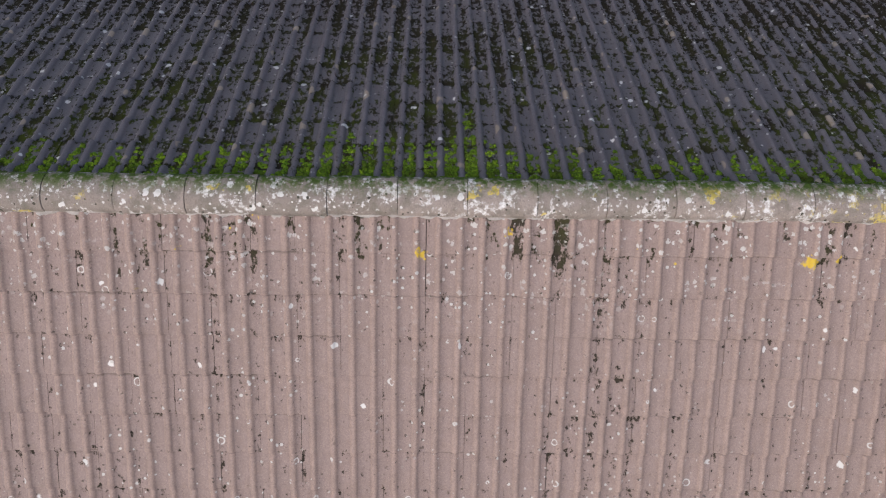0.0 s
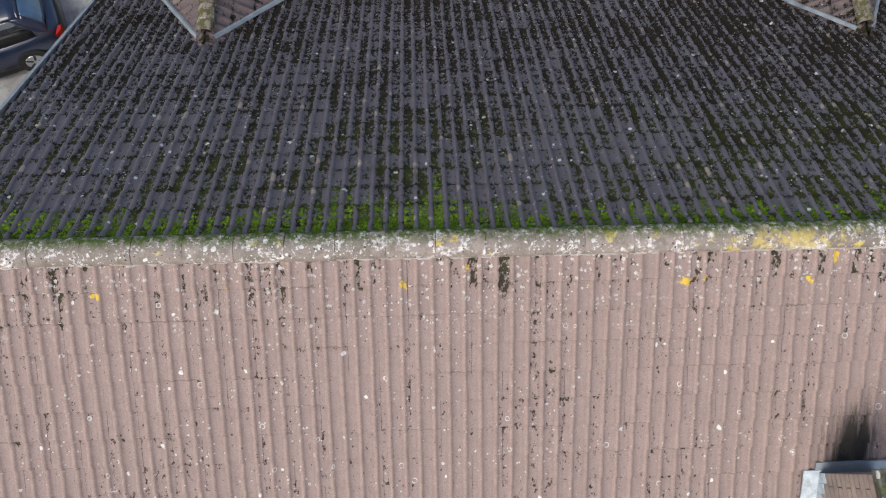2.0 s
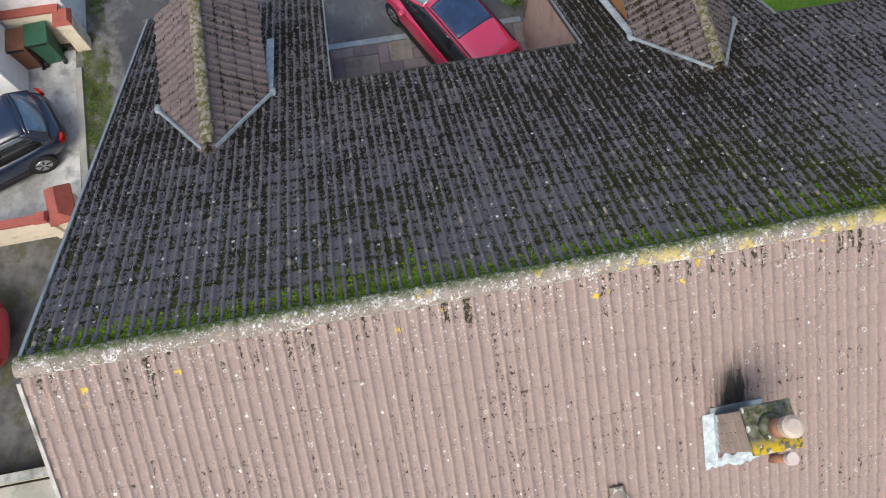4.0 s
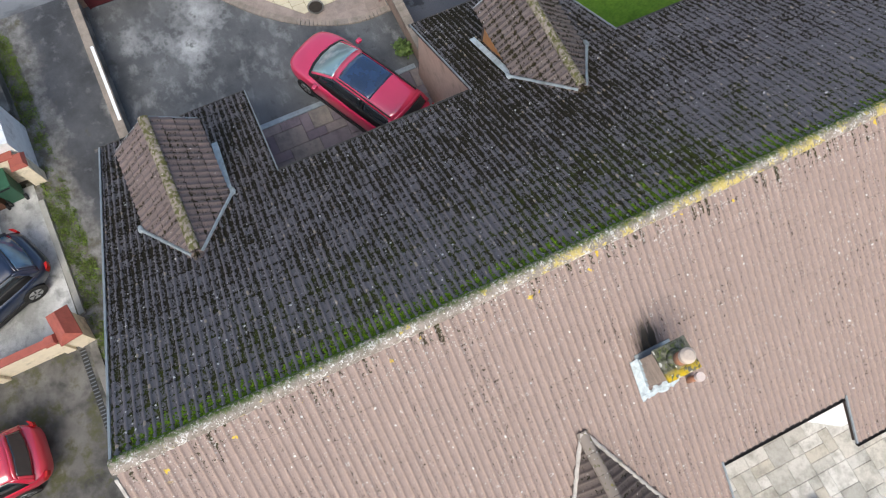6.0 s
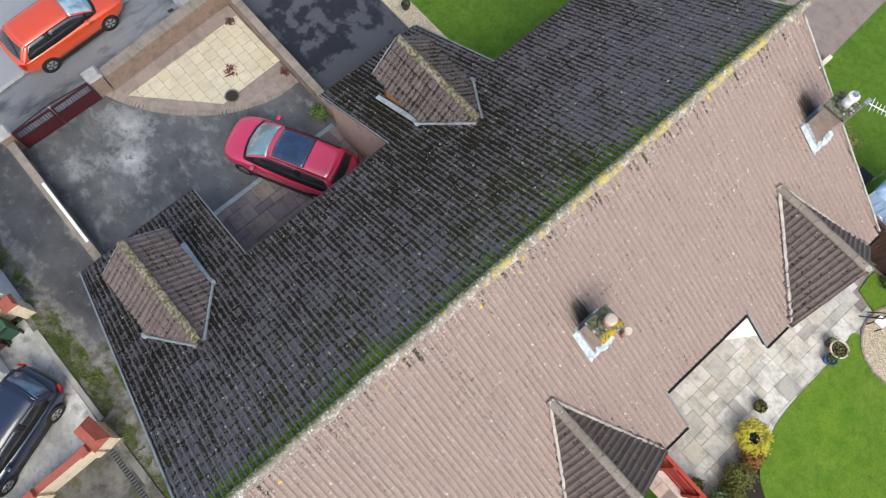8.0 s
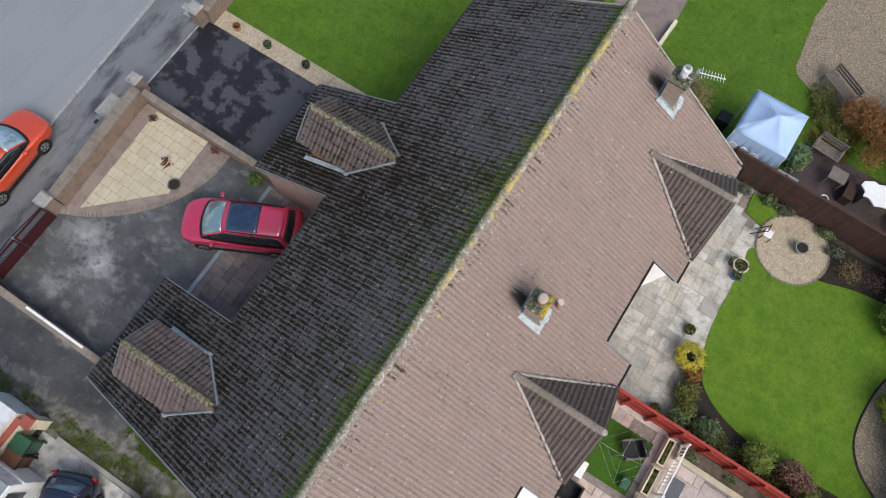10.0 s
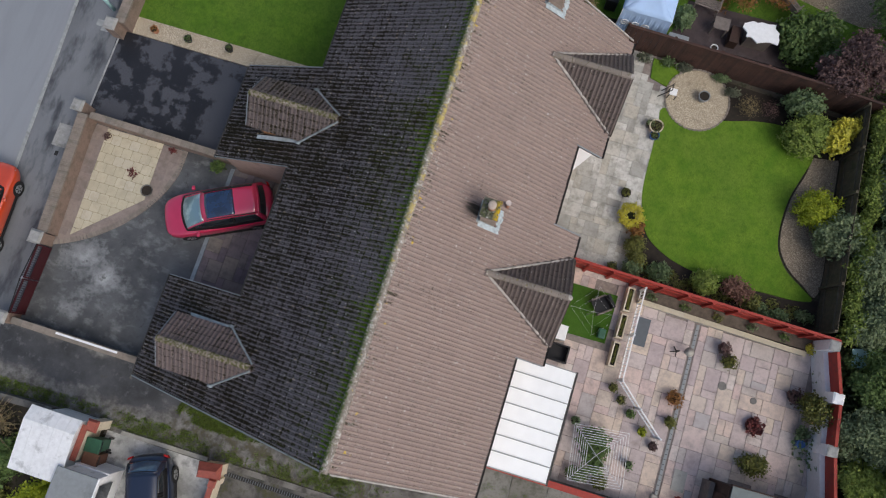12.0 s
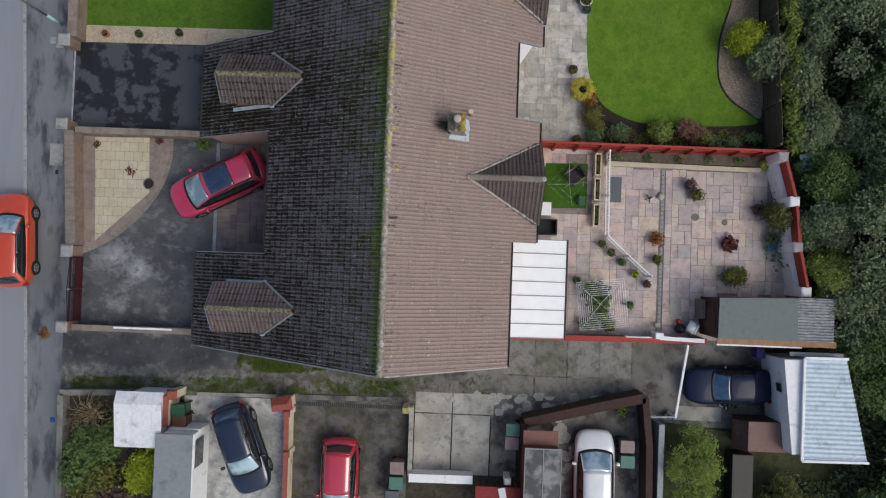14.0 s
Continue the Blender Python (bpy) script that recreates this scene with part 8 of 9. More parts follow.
for a, b in ((corn[0], corn[1]), (corn[1], corn[2])):
    bm = bmesh.new()
    n = 24
    lo, hi = [], []
    for k in range(n + 1):
        u = k / n
        px, py = a[0] + (b[0] - a[0]) * u, a[1] + (b[1] - a[1]) * u
        w = 0.05 * math.sin(k * 1.9)
        nx, ny = (b[1] - a[1]), -(b[0] - a[0])
        ll = math.hypot(nx, ny)
        lo.append(bm.verts.new((px + nx / ll * (0.1 + w), py + ny / ll * (0.1 + w), 0.05)))
        hi.append(bm.verts.new((px, py, gh - 0.02)))
    for k in range(n):
        bm.faces.new((lo[k], lo[k + 1], hi[k + 1], hi[k]))
    ob = part("side_curtain", bm, M_BLUE_CANVAS, gz)
    so = ob.modifiers.new("thick", "SOLIDIFY")
    so.thickness = 0.01
for k in range(3):
    bm = bmesh.new()
    x = 5.25 + k * 0.42
    for i in range(12):
        a = 2 * math.pi * i / 12
        add_bar(bm, (x + 0.17 * math.cos(a), 14.88, 1.45 + 0.17 * math.sin(a)), (x + 0.17 * math.cos(a + 0.52), 14.88, 1.45 + 0.17 * math.sin(a + 0.52)), 0.02, 0.03, (0, 1, 0))
    for i in range(4):
        a = math.pi * i / 4
        add_bar(bm, (x - 0.17 * math.cos(a), 14.88, 1.45 - 0.17 * math.sin(a)), (x + 0.17 * math.cos(a), 14.88, 1.45 + 0.17 * math.sin(a)), 0.015, 0.02, (0, 1, 0))
    part("round_window", bm, M_WHITE, gz, "white framed round window in the curtain")


def bench(name, x, y, rz, label, l=1.5):
    b = thing(name, (x, y, 0.02), label, "bench")
    m = pose(x, y, 0, 0, 0, rz)
    for k in range(5):
        bm = bmesh.new()
        add_box(bm, -l / 2, -0.22 + k * 0.095, 0.42, l / 2, -0.22 + k * 0.095 + 0.075, 0.45, 0, m)
        part("seat_slat", bm, M_WOOD_GREY, b)
    for k in range(3):
        bm = bmesh.new()
        add_box(bm, -l / 2, 0.26 + k * 0.02, 0.52 + k * 0.13, l / 2, 0.29 + k * 0.02, 0.61 + k * 0.13, 0, m)
        part("back_slat", bm, M_WOOD_GREY, b)
    for sx in (-l / 2 + 0.05, l / 2 - 0.05):
        for sy in (-0.2, 0.27):
            bm = bmesh.new()
            add_box(bm, sx - 0.03, sy - 0.03, 0.02, sx + 0.03, sy + 0.03, 0.44 if sy < 0 else 0.9, 0, m)
            part("leg", bm, M_WOOD_GREY, b)
        bm = bmesh.new()
        add_box(bm, sx - 0.03, -0.24, 0.6, sx + 0.03, 0.28, 0.64, 0, m)
        part("armrest", bm, M_WOOD_GREY, b)


bench("garden_bench", 7.85, 20.2, -28, "weathered dark timber garden bench on gravel")
bench("garden_bench", 8.55, 17.35, -5, "weathered timber bench frame in long grass", 1.1)
bench("garden_bench", 11.9, 18.4, 140, "grey timber bench among shrubs", 1.0)
gt = thing("garden_table", (9.27, 16.47, 0.02), "small weathered timber table on the decking", "table")
part("tabletop", box(8.95, 16.2, 0.6, 9.6, 16.75, 0.66, 0.01), M_WOOD_GREY, gt)
for x, y in ((9.0, 16.25), (9.55, 16.25), (9.0, 16.7), (9.55, 16.7)):
    part("leg", box(x - 0.03, y - 0.03, 0.02, x + 0.03, y + 0.03, 0.6), M_WOOD_GREY, gt)
solid("white_cloth", prism(ring_points(10.95, 16.45, 0.75, 0.5, 18, 0.5, 4), 0.8, 0.86), M_WHITE, "crumpled white sheet over garden things", "sheet")
solid("sheet_support", box(10.4, 16.1, 0.0, 11.4, 16.75, 0.8), M_WOOD_GREY, "dark timber frame below the white sheet", "frame")
solid("planter_box", box(9.75, 15.85, 0.02, 10.15, 16.6, 0.55, 0.02), M_BROWN_WALL, "dark timber planter box on the decking", "planter")
solid("dark_chair", box(4.35, 16.0, 0.02, 4.85, 16.5, 0.8, 0.05), M_BLACK, "dark covered chair beside the gazebo", "chair")
pot("plant_pot", 9.25, 15.4, 0.16, 0.5, M_WHITE, "white round pot on the decking", None, z=0.02)
solid("storage_chest", box(7.25, 15.0, 0.02, 8.1, 15.45, 0.7, 0.03), M_GREY_METAL, "grey storage chest against the fence", "chest")
shrub("dark_shrub", 7.7, 16.4, [(0, 0, 0.5, 0.4, 0.5, 0.45)], 900, 0.1, F_DARK, "dark green bush by the gazebo", 121)
shrub("climbing_shrub", 3.25, 13.7, [(0, 0, 1.2, 0.35, 0.6, 1.0), (0.3, -0.5, 0.9, 0.35, 0.4, 0.8)], 1500, 0.09, F_OLIVE, "yellow-green climber against the gable end", 122)

# ---- south of the lane ----
car("parked_car", -6.72, -9.02, -69, P_BLACK, "black hatchback with sky blue in its paint on the chalky drive", 4.0, 1.74, 1.45, 1.0, 0.28, 0.92, 1.7, 3.35, rear=M_GLASS_BLUE)
car("parked_car", -2.33, -10.3, -90, P_RED, "red hatchback parked on dark tarmac", 3.85, 1.66, 1.48, 0.95, 0.3, 0.95, 1.65, 3.3)
car("parked_car", 8.78, -9.75, 91, P_WHITE, "white saloon car between brown walls", 4.35, 1.76, 1.45, 0.92, 0.6, 0.93, 1.62, 3.3)
car("parked_car", 14.45, -5.42, 182, P_NAVY, "dark navy coupe on the back lane", 3.72, 1.62, 1.32, 1.15, 0.75, 0.88, 1.75, 2.75, screen=M_GLASS_BLUE)

white_shed = thing("white_metal_shed", (-10.6, -7.7, 0), "white sheet-metal shed with a folded roof", "shed")
four_walls(white_shed, M_WHITE_METAL, -11.45, -8.6, 0, -10.02, -6.65, 2.0)
for y0, y1, z0, z1 in ((-6.45, -6.95, 2.12, 2.32), (-6.95, -8.80, 2.32, 2.10)):
    n = 5
    for i in range(n):
        xa = -11.68 + i * 0.402
        bm = bmesh.new()
        vs = [(xa, y0, z0), (xa + 0.396, y0, z0), (xa + 0.396, y1, z1), (xa, y1, z1)]
        a = [bm.verts.new(v) for v in vs]
        b = [bm.verts.new((v[0], v[1], v[2] - 0.03)) for v in vs]
        bm.faces.new(a)
        bm.faces.new(b[::-1])
        for k in range(4):
            bm.faces.new((a[k], b[k], b[(k + 1) % 4], a[(k + 1) % 4]))
        bmesh.ops.recalc_face_normals(bm, faces=bm.faces[:])
        part("roof_sheet", bm, M_WHITE_METAL, white_shed)
grey_shed = thing("grey_flat_roof_shed", (-9.0, -10.0, 0), "white walled outbuilding with a grey flat roof", "shed")
four_walls(grey_shed, M_WHITE, -9.72, -13, 0, -8.4, -8.2, 2.25)
part("roof_sheet", box(-9.85, -13, 2.25, -8.25, -8.12, 2.33, 0.01), M_GREY_METAL, grey_shed)
part("white_edge", box(-8.245, -13, 2.2, -8.19, -8.08, 2.36), M_WHITE, grey_shed, "white roof edge")
part("side_window", box(-8.4, -9.7, 0.75, -8.36, -8.5, 1.7), M_GLASS, grey_shed, "dark side window")
solid("step_slab", box(-9.75, -8.19, 0, -8.36, -8.12, 1.3, 0.03), M_WHITE, "white painted low wall in front of the outbuilding", "wall")
run_wall("wall_cream_west", [(-9.90, -6.75), (-9.90, -8.10)], 0.16, -0.05, 1.25, M_CREAM, "cream wall with red painted coping by the white shed", cap=M_RED_BRICK, cap_h=0.06, cap_over=0.03)
pier(-9.70, -6.72, 0.34, 1.15, M_CREAM, "cream pier with a red painted cap", M_RED_BRICK, group="cream piers", over=0.06, capz=0.14)
cp = thing("pier", (-4.92, -6.95, 0), "wide cream gate pier under a hipped red cap", "pier", rz=9, group="cream piers")
part("pier_body", box(-0.36, -0.20, -0.05, 0.36, 0.20, 1.05), M_CREAM, cp, world=False)
bm = bmesh.new()
for v in add_box(bm, -0.45, -0.29, 1.05, 0.45, 0.29, 1.33):
    if v.co.z > 1.3:
        v.co.x, v.co.y = v.co.x * 0.72, v.co.y * 0.12
part("pier_cap", bm, M_RED_BRICK, cp, "hipped red painted cap", world=False)
part("cap_slab", box(-0.45, -0.29, 1.0, 0.45, 0.29, 1.05), M_RED_BRICK, cp, world=False)
run_wall("wall_cream", [(-4.70, -6.85), (-4.66, -9.0), (-4.62, -13.0)], 0.16, -0.05, 0.95, M_CREAM, "cream garden wall with red painted coping", cap=M_RED_BRICK, cap_h=0.07, cap_over=0.02)
pier(-4.66, -7.35, 0.24, 1.08, M_CREAM, "small cream wall pier with red cap", M_RED_BRICK, group="wall piers", over=0.03)
pier(-4.62, -9.1, 0.24, 1.08, M_CREAM, "small cream wall pier with red cap", M_RED_BRICK, group="wall piers", over=0.03)


def wheelie(x, y, rz, material, label):
    b = thing("wheelie_bin", (x, y, 0), label, "bin", rz=rz, group="wheelie bins")
    bm = bmesh.new()
    g = add_box(bm, -0.27, -0.24, 0.05, 0.27, 0.24, 0.98, 0.02)
    for v in bm.verts:
        if v.co.z < 0.3:
            v.co.x *= 0.78
            v.co.y *= 0.8
    part("bin_body", bm, material, b, world=False)
    bm = bmesh.new()
    add_box(bm, -0.31, -0.27, 0.98, 0.29, 0.27, 1.05, 0.02)
    part("lid", bm, material, b, world=False)
    bm = bmesh.new()
    add_bar(bm, (-0.33, -0.22, 0.98), (-0.33, 0.22, 0.98), 0.03, 0.03)
    part("handle", bm, M_BLACK, b, world=False)
    for s in (-1, 1):
        bm = bmesh.new()
        add_cyl(bm, (-0.22, s * 0.2, 0.1), (-0.22, s * 0.25, 0.1), 0.1, 0.1, 14)
        part("wheel", bm, M_BLACK, b, world=False)


for x, y, rz, m, lab in ((-9.48, -7.42, 184, M_BIN_GREEN, "green plastic wheelie bin by the cream wall"), (-9.40, -7.95, 182, M_BIN_BROWN, "brown plastic wheelie bin by the cream wall"), (0.22, -9.5, 0, M_BIN_GREY, "faded pink-grey wheelie bin"), (0.2, -10.15, 0, M_BIN_TEAL, "faded green wheelie bin"), (0.05, -10.75, 0, M_GREY_MAT, "dark grey wheelie bin"),
                          (5.15, -7.65, 180, M_BIN_TEAL, "faded green wheelie bin at the brown wall"), (5.12, -8.22, 180, M_BIN_GREY, "faded pink-grey wheelie bin at the brown wall"), (10.1, -8.15, 0, M_BIN_GREY, "faded pink-grey wheelie bin beside the white car"), (10.12, -8.8, 0, M_BIN_TEAL, "faded green wheelie bin beside the white car")):
    wheelie(x, y, rz, m, lab)
grate = thing("drive_drain", (-2.1, -7.1, 0), "dark slotted drain across the drive mouth", "drain", kind="structure")
part("grating", box(-4.5, -7.18, -0.02, 0.3, -7.02, 0.014), M_IRON, grate)
for i in range(48):
    part("grate_bar", box(-4.45 + i * 0.1, -7.17, 0.014, -4.45 + i * 0.1 + 0.03, -7.03, 0.02), M_GREY_MAT, grate)
pier(0.48, -6.98, 0.26, 1.05, M_CREAM, "cream gate post with a mossy yellow top", plain("mossy_yellow_cap", (0.36, 0.36, 0.16), 0.95, vary=0.3), group="cream posts", over=0.02)
run_wall("wall_concrete_yard", [(0.72, -6.95), (0.74, -9.95)], 0.14, -0.05, 0.55, M_CREAM, "low pale wall beside the concrete pads", cap=M_CONC, cap_h=0.05)
run_wall("wall_concrete_yard_2", [(0.72, -9.95), (3.5, -9.92)], 0.30, -0.05, 0.8, M_WHITE, "low white wall behind the concrete pads", cap=M_WHITE, cap_h=0.05)
rc = thing("red_canopy", (4.55, -10.6, 0), "dark red painted canopy behind the white wall", "canopy")
part("canopy_board", box(3.62, -11.3, 1.25, 5.55, -10.02, 1.32, 0.015), plain("dark_red_board", (0.22, 0.022, 0.022), 0.55, vary=0.2, dirt=(0.10, 0.02, 0.02)), rc)
for xx in (3.75, 5.40):
    for yy in (-11.15, -10.15):
        part("canopy_post", box(xx - 0.04, yy - 0.04, 0.0, xx + 0.04, yy + 0.04, 1.25), M_RED_PAINT, rc)
bm = bmesh.new()
add_bar(bm, (4.72, -10.05, 1.36), (4.98, -11.2, 1.36), 0.30, 0.05)
part("white_plank", bm, M_WHITE, rc, "white plank lying across")
pier(5.0, -9.86, 0.26, 1.0, M_WHITE, "white painted gate pier", M_WHITE, group="white piers", over=0.03)
run_wall("wall_brown", [(5.62, -7.28), (9.2, -6.35), (10.72, -6.0)], 0.34, -0.05, 1.25, M_BROWN_WALL, "dark brown painted wall along the lane", cap=M_BROWN_WALL, cap_h=0.05, cap_over=0.03)
run_wall("wall_brown_2", [(10.72, -6.0), (10.95, -8.0), (11.05, -13.0)], 0.22, -0.05, 1.25, M_BROWN_WALL, "dark brown wall beside the drive", cap=M_BROWN_WALL, cap_h=0.05)
run_wall("wall_brown_3", [(5.62, -7.3), (5.58, -8.1)], 0.2, -0.05, 1.25, M_BROWN_WALL, "dark brown return wall", cap=M_BROWN_WALL, cap_h=0.05)
gl = thing("glass_roof_shed", (6.4, -9.5, 0), "brown shed with a dirty glass roof and pale frame", "shed")
four_walls(gl, M_RED_BRICK, 5.65, -13, 0, 7.05, -8.2, 1.95)
bm = bmesh.new()
add_bar(bm, (5.55, -7.75, 1.75), (7.0, -7.75, 1.75), 0.6, 0.06)
part("front_roof", bm, plain("dull_red_sheet", (0.20, 0.09, 0.075), 0.6, vary=0.15), gl, "dull red sloping front sheet")
dirty = Nodes("dirty_roof_glass", 0.25, 0.0, 0.6)
dirty_m = dirty.done(dirty.mix(dirty.ramp(dirty.noise(1.6, 5, 0.6), 0.42, 0.6), (0.045, 0.05, 0.05), (0.22, 0.235, 0.235)))
for xa in (5.62, 6.36):
    part("glass_pane", box(xa, -13, 2.18, xa + 0.71, -8.12, 2.2), dirty_m, gl)
for xa in (5.58, 6.34, 7.08):
    part("glazing_bar", box(xa, -13, 2.16, xa + 0.035, -8.08, 2.23), M_PIER_CAP, gl)
part("glazing_bar", box(5.58, -8.115, 2.16, 7.11, -8.075, 2.235), M_PIER_CAP, gl)
pot("plant_pot", 6.75, -7.6, 0.24, 0.4, M_POT_DARK, "dark green tub with soil in the corner", None)
pot("plant_pot", 10.0, -6.72, 0.24, 0.3, M_BIN_GREEN, "bright green plastic tub behind the wall", F_LIME, n=90, tall=0.05)
bm = bmesh.new()
rs = random.Random(8)
for k in range(26):
    x, y = rs.uniform(7.0, 8.0), rs.uniform(-10.5, -7.2)
    r = rs.uniform(0.16, 0.28)
    pts = ring_points(x, y, r, r * 0.85, 9, 0.35, k)
    add_prism(bm, pts, 0.0, rs.uniform(0.03, 0.05))
tagged(solid("crazy_paving", bm, M_CONC, "scattered irregular paving stones beside the white car", "paving"), kind="stuff")
bm = bmesh.new()
for k in range(60):
    x, y = rs.uniform(2.3, 9.5), rs.uniform(-7.15, -6.3)
    if y < -7.35 + (x - 5.6) * 0.27 and x > 5.4:
        continue
    r = rs.uniform(0.08, 0.26)
    add_prism(bm, ring_points(x, y, r, r * 0.8, 8, 0.5, k + 50), 0.0, rs.uniform(0.012, 0.03))
tagged(solid("broken_concrete", bm, M_CONC, "broken pale concrete pieces along the lane edge", "rubble"), kind="stuff")
bar = thing("white_barrier", (12.3, -5.2, 0), "white painted metal barrier pole across the lane", "barrier")
bm = bmesh.new()
add_bar(bm, (12.5, -3.72, 1.1), (12.06, -6.78, 1.1), 0.09, 0.09)
part("barrier_bar", bm, M_WHITE, bar)
bm = bmesh.new()
add_bar(bm, (12.06, -6.78, 1.1), (10.95, -6.82, 1.1), 0.08, 0.08)
part("barrier_bar", bm, M_GUTTER, bar)
for p in ((12.5, -3.72), (12.06, -6.78), (10.95, -6.82)):
    bm = bmesh.new()
    add_cyl(bm, (*p, 0), (*p, 1.14), 0.045, 0.045, 10)
    part("post", bm, M_WHITE, bar)
ws = thing("white_workshop", (17.6, -6.0, 0), "white rendered workshop with a pale blue corrugated roof", "shed")
bm = bmesh.new()
add_prism(bm, [(16.05, -4.0), (18.3, -3.95), (19.1, -7.7), (16.45, -7.85)], -0.05, 2.3)
part("wall_block", bm, M_WHITE, ws)
part("corrugated_roof", corrugated(16.82, -8.0, 19.42, -3.9, 2.42, 0.02, 0.19, True, shift=-0.92), M_BLUE_METAL, ws)
for a, b in (((16.80, -3.88, 2.45), (18.55, -3.86, 2.45)), ((16.80, -3.88, 2.45), (16.78, -8.06, 2.45)), ((16.78, -8.06, 2.45), (19.45, -8.02, 2.45))):
    bm = bmesh.new()
    add_bar(bm, a, b, 0.10, 0.10)
    part("white_trim", bm, M_WHITE, ws, "white roof trim")
bm = bmesh.new()
add_bar(bm, (16.10, -5.05, 1.7), (16.14, -5.4, 1.7), 0.05, 0.4)
part("small_window", bm, M_GLASS, ws)
solid("grey_gutter_board", box(16.4, -3.88, 1.9, 18.6, -3.70, 2.0, 0.01), M_GREY_METAL, "grey metal sheet behind the workshop", "sheet")
solid("purple_tub", box(15.65, -4.2, 0.0, 16.0, -3.75, 0.6, 0.04), plain("purple_plastic", (0.08, 0.05, 0.22), 0.5), "purple plastic tub by the fence", "tub")
br = thing("brown_metal_shed", (15.8, -7.3, 0), "small brown sheet-metal shed with a lean-to side", "shed")
four_walls(br, M_BROWN_WALL, 14.9, -7.95, 0, 16.4, -6.75, 1.3)
part("roof_sheet", box(15.0, -8.0, 1.45, 16.95, -6.75, 1.5, 0.01), plain("brown_sheet_metal", (0.17, 0.095, 0.08), 0.55, vary=0.12), br)
bm = bmesh.new()
add_bar(bm, (14.55, -7.4, 0.9), (15.0, -7.4, 1.46), 1.25, 0.04)
part("side_sheet", bm, M_BROWN_WALL, br)
for x, y, r, m1, lab in ((14.35, -6.3, 0.12, M_WHITE, "small white pot by the shed"), (14.85, -6.3, 0.22, M_POT_DARK, "dark round tyre planter"), (12.0, -6.95, 0.14, M_GREY_METAL, "grey round cover at the barrier")):
    pot("plant_pot", x, y, r, 0.3, m1, lab, F_DARK if r > 0.2 else None, n=60)
solid("paving_strip", box(12.35, -7.12, 0.0, 14.4, -6.5, 0.03, 0.005), M_CONC, "row of grey slabs by the lane", "paving", "structure")
solid("dark_skip", box(14.6, -11.0, 0.0, 15.5, -8.3, 0.9, 0.03), M_BLACK, "dark open trailer in the garden", "trailer")
solid("grey_post_frame", box(11.35, -13, 0.0, 11.6, -7.1, 1.2, 0.02), M_GUTTER, "grey fence strip beside the brown wall", "fence strip")
M_ROUGH = ground_mat("rough_olive_ground", (0.045, 0.05, 0.022), (0.08, 0.085, 0.035), (0.03, 0.045, 0.014), 0.8, 3.0)
patch("garden_grass_south", [(11.6, -7.2), (20.0, -8.1), (24, -16), (11.6, -16)], 0.006, M_ROUGH, "rough grass of the south garden", "grass")
patch("garden_grass_west", [(-15.0, -6.9), (-9.7, -6.9), (-9.7, -16), (-14.9, -16)], 0.006, M_EARTH, "earth of the overgrown corner garden", "ground")
run_wall("wall_corner", [(-15.0, -6.95), (-11.7, -6.80)], 0.2, -0.05, 0.55, M_CONC_DK, "low mossy wall of the corner garden", cap=M_CONC_DK, cap_h=0.05)
run_wall("wall_corner_2", [(-14.95, -7.0), (-14.8, -13.0)], 0.2, -0.05, 0.55, M_CONC_DK, "low mossy wall beside the pavement", cap=M_CONC_DK, cap_h=0.05)
run_wall("wall_lane_2", [(-9.0, -6.86), (-5.4, -6.80)], 0.16, -0.05, 0.10, M_CONC, "low pale kerb wall along the lane")
run_wall("wall_lane_3", [(-4.4, -6.80), (0.3, -6.74)], 0.22, -0.05, 0.07, M_CONC_DK, "low pale kerb along the lane")

# ---- plants of the south side and the lane ----
def grass_patch(name, area, count, size, material, label, seed, h=0.10):
    """Tufts of upright blades over a polygon, as one mesh."""
    r = random.Random(seed)
    xs, ys = [p[0] for p in area], [p[1] for p in area]
    vs, fs = [], []
    while len(fs) < count:
        x, y = r.uniform(min(xs), max(xs)), r.uniform(min(ys), max(ys))
        thick = noise.noise((x * 0.83, y * 0.9, seed + 0.37)) + 0.8 * noise.noise((x * 3.3, y * 3.1, seed + 0.61)) + 0.6 * noise.noise((x * 8.3, y * 8.0, seed + 0.23))
        if not inside(area, x, y) or r.random() > 0.42 + 0.9 * thick:
            continue
        for _ in range(5):
            a = r.uniform(0, 6.28)
            l, w = r.uniform(0.5, 1.3) * h, size * r.uniform(0.5, 1.2)
            dx, dy = math.cos(a), math.sin(a)
            px, py = x + r.uniform(-0.05, 0.05), y + r.uniform(-0.05, 0.05)
            k = len(vs)
            vs += [(px - dy * w, py + dx * w, 0.0), (px + dy * w, py - dx * w, 0.0), (px + dx * l * 0.9, py + dy * l * 0.9, l)]
            fs.append((k, k + 1, k + 2))
    me = bpy.data.meshes.new(name)
    ox, oy = sum(xs) / len(xs), sum(ys) / len(ys)
    me.from_pydata([(a - ox, b - oy, c) for a, b, c in vs], [], fs)
    me.materials.append(material)
    ob = new(name, me)
    ob.location = (ox, oy, 0.005)
    return tagged(ob, label, "grass", "", "stuff")


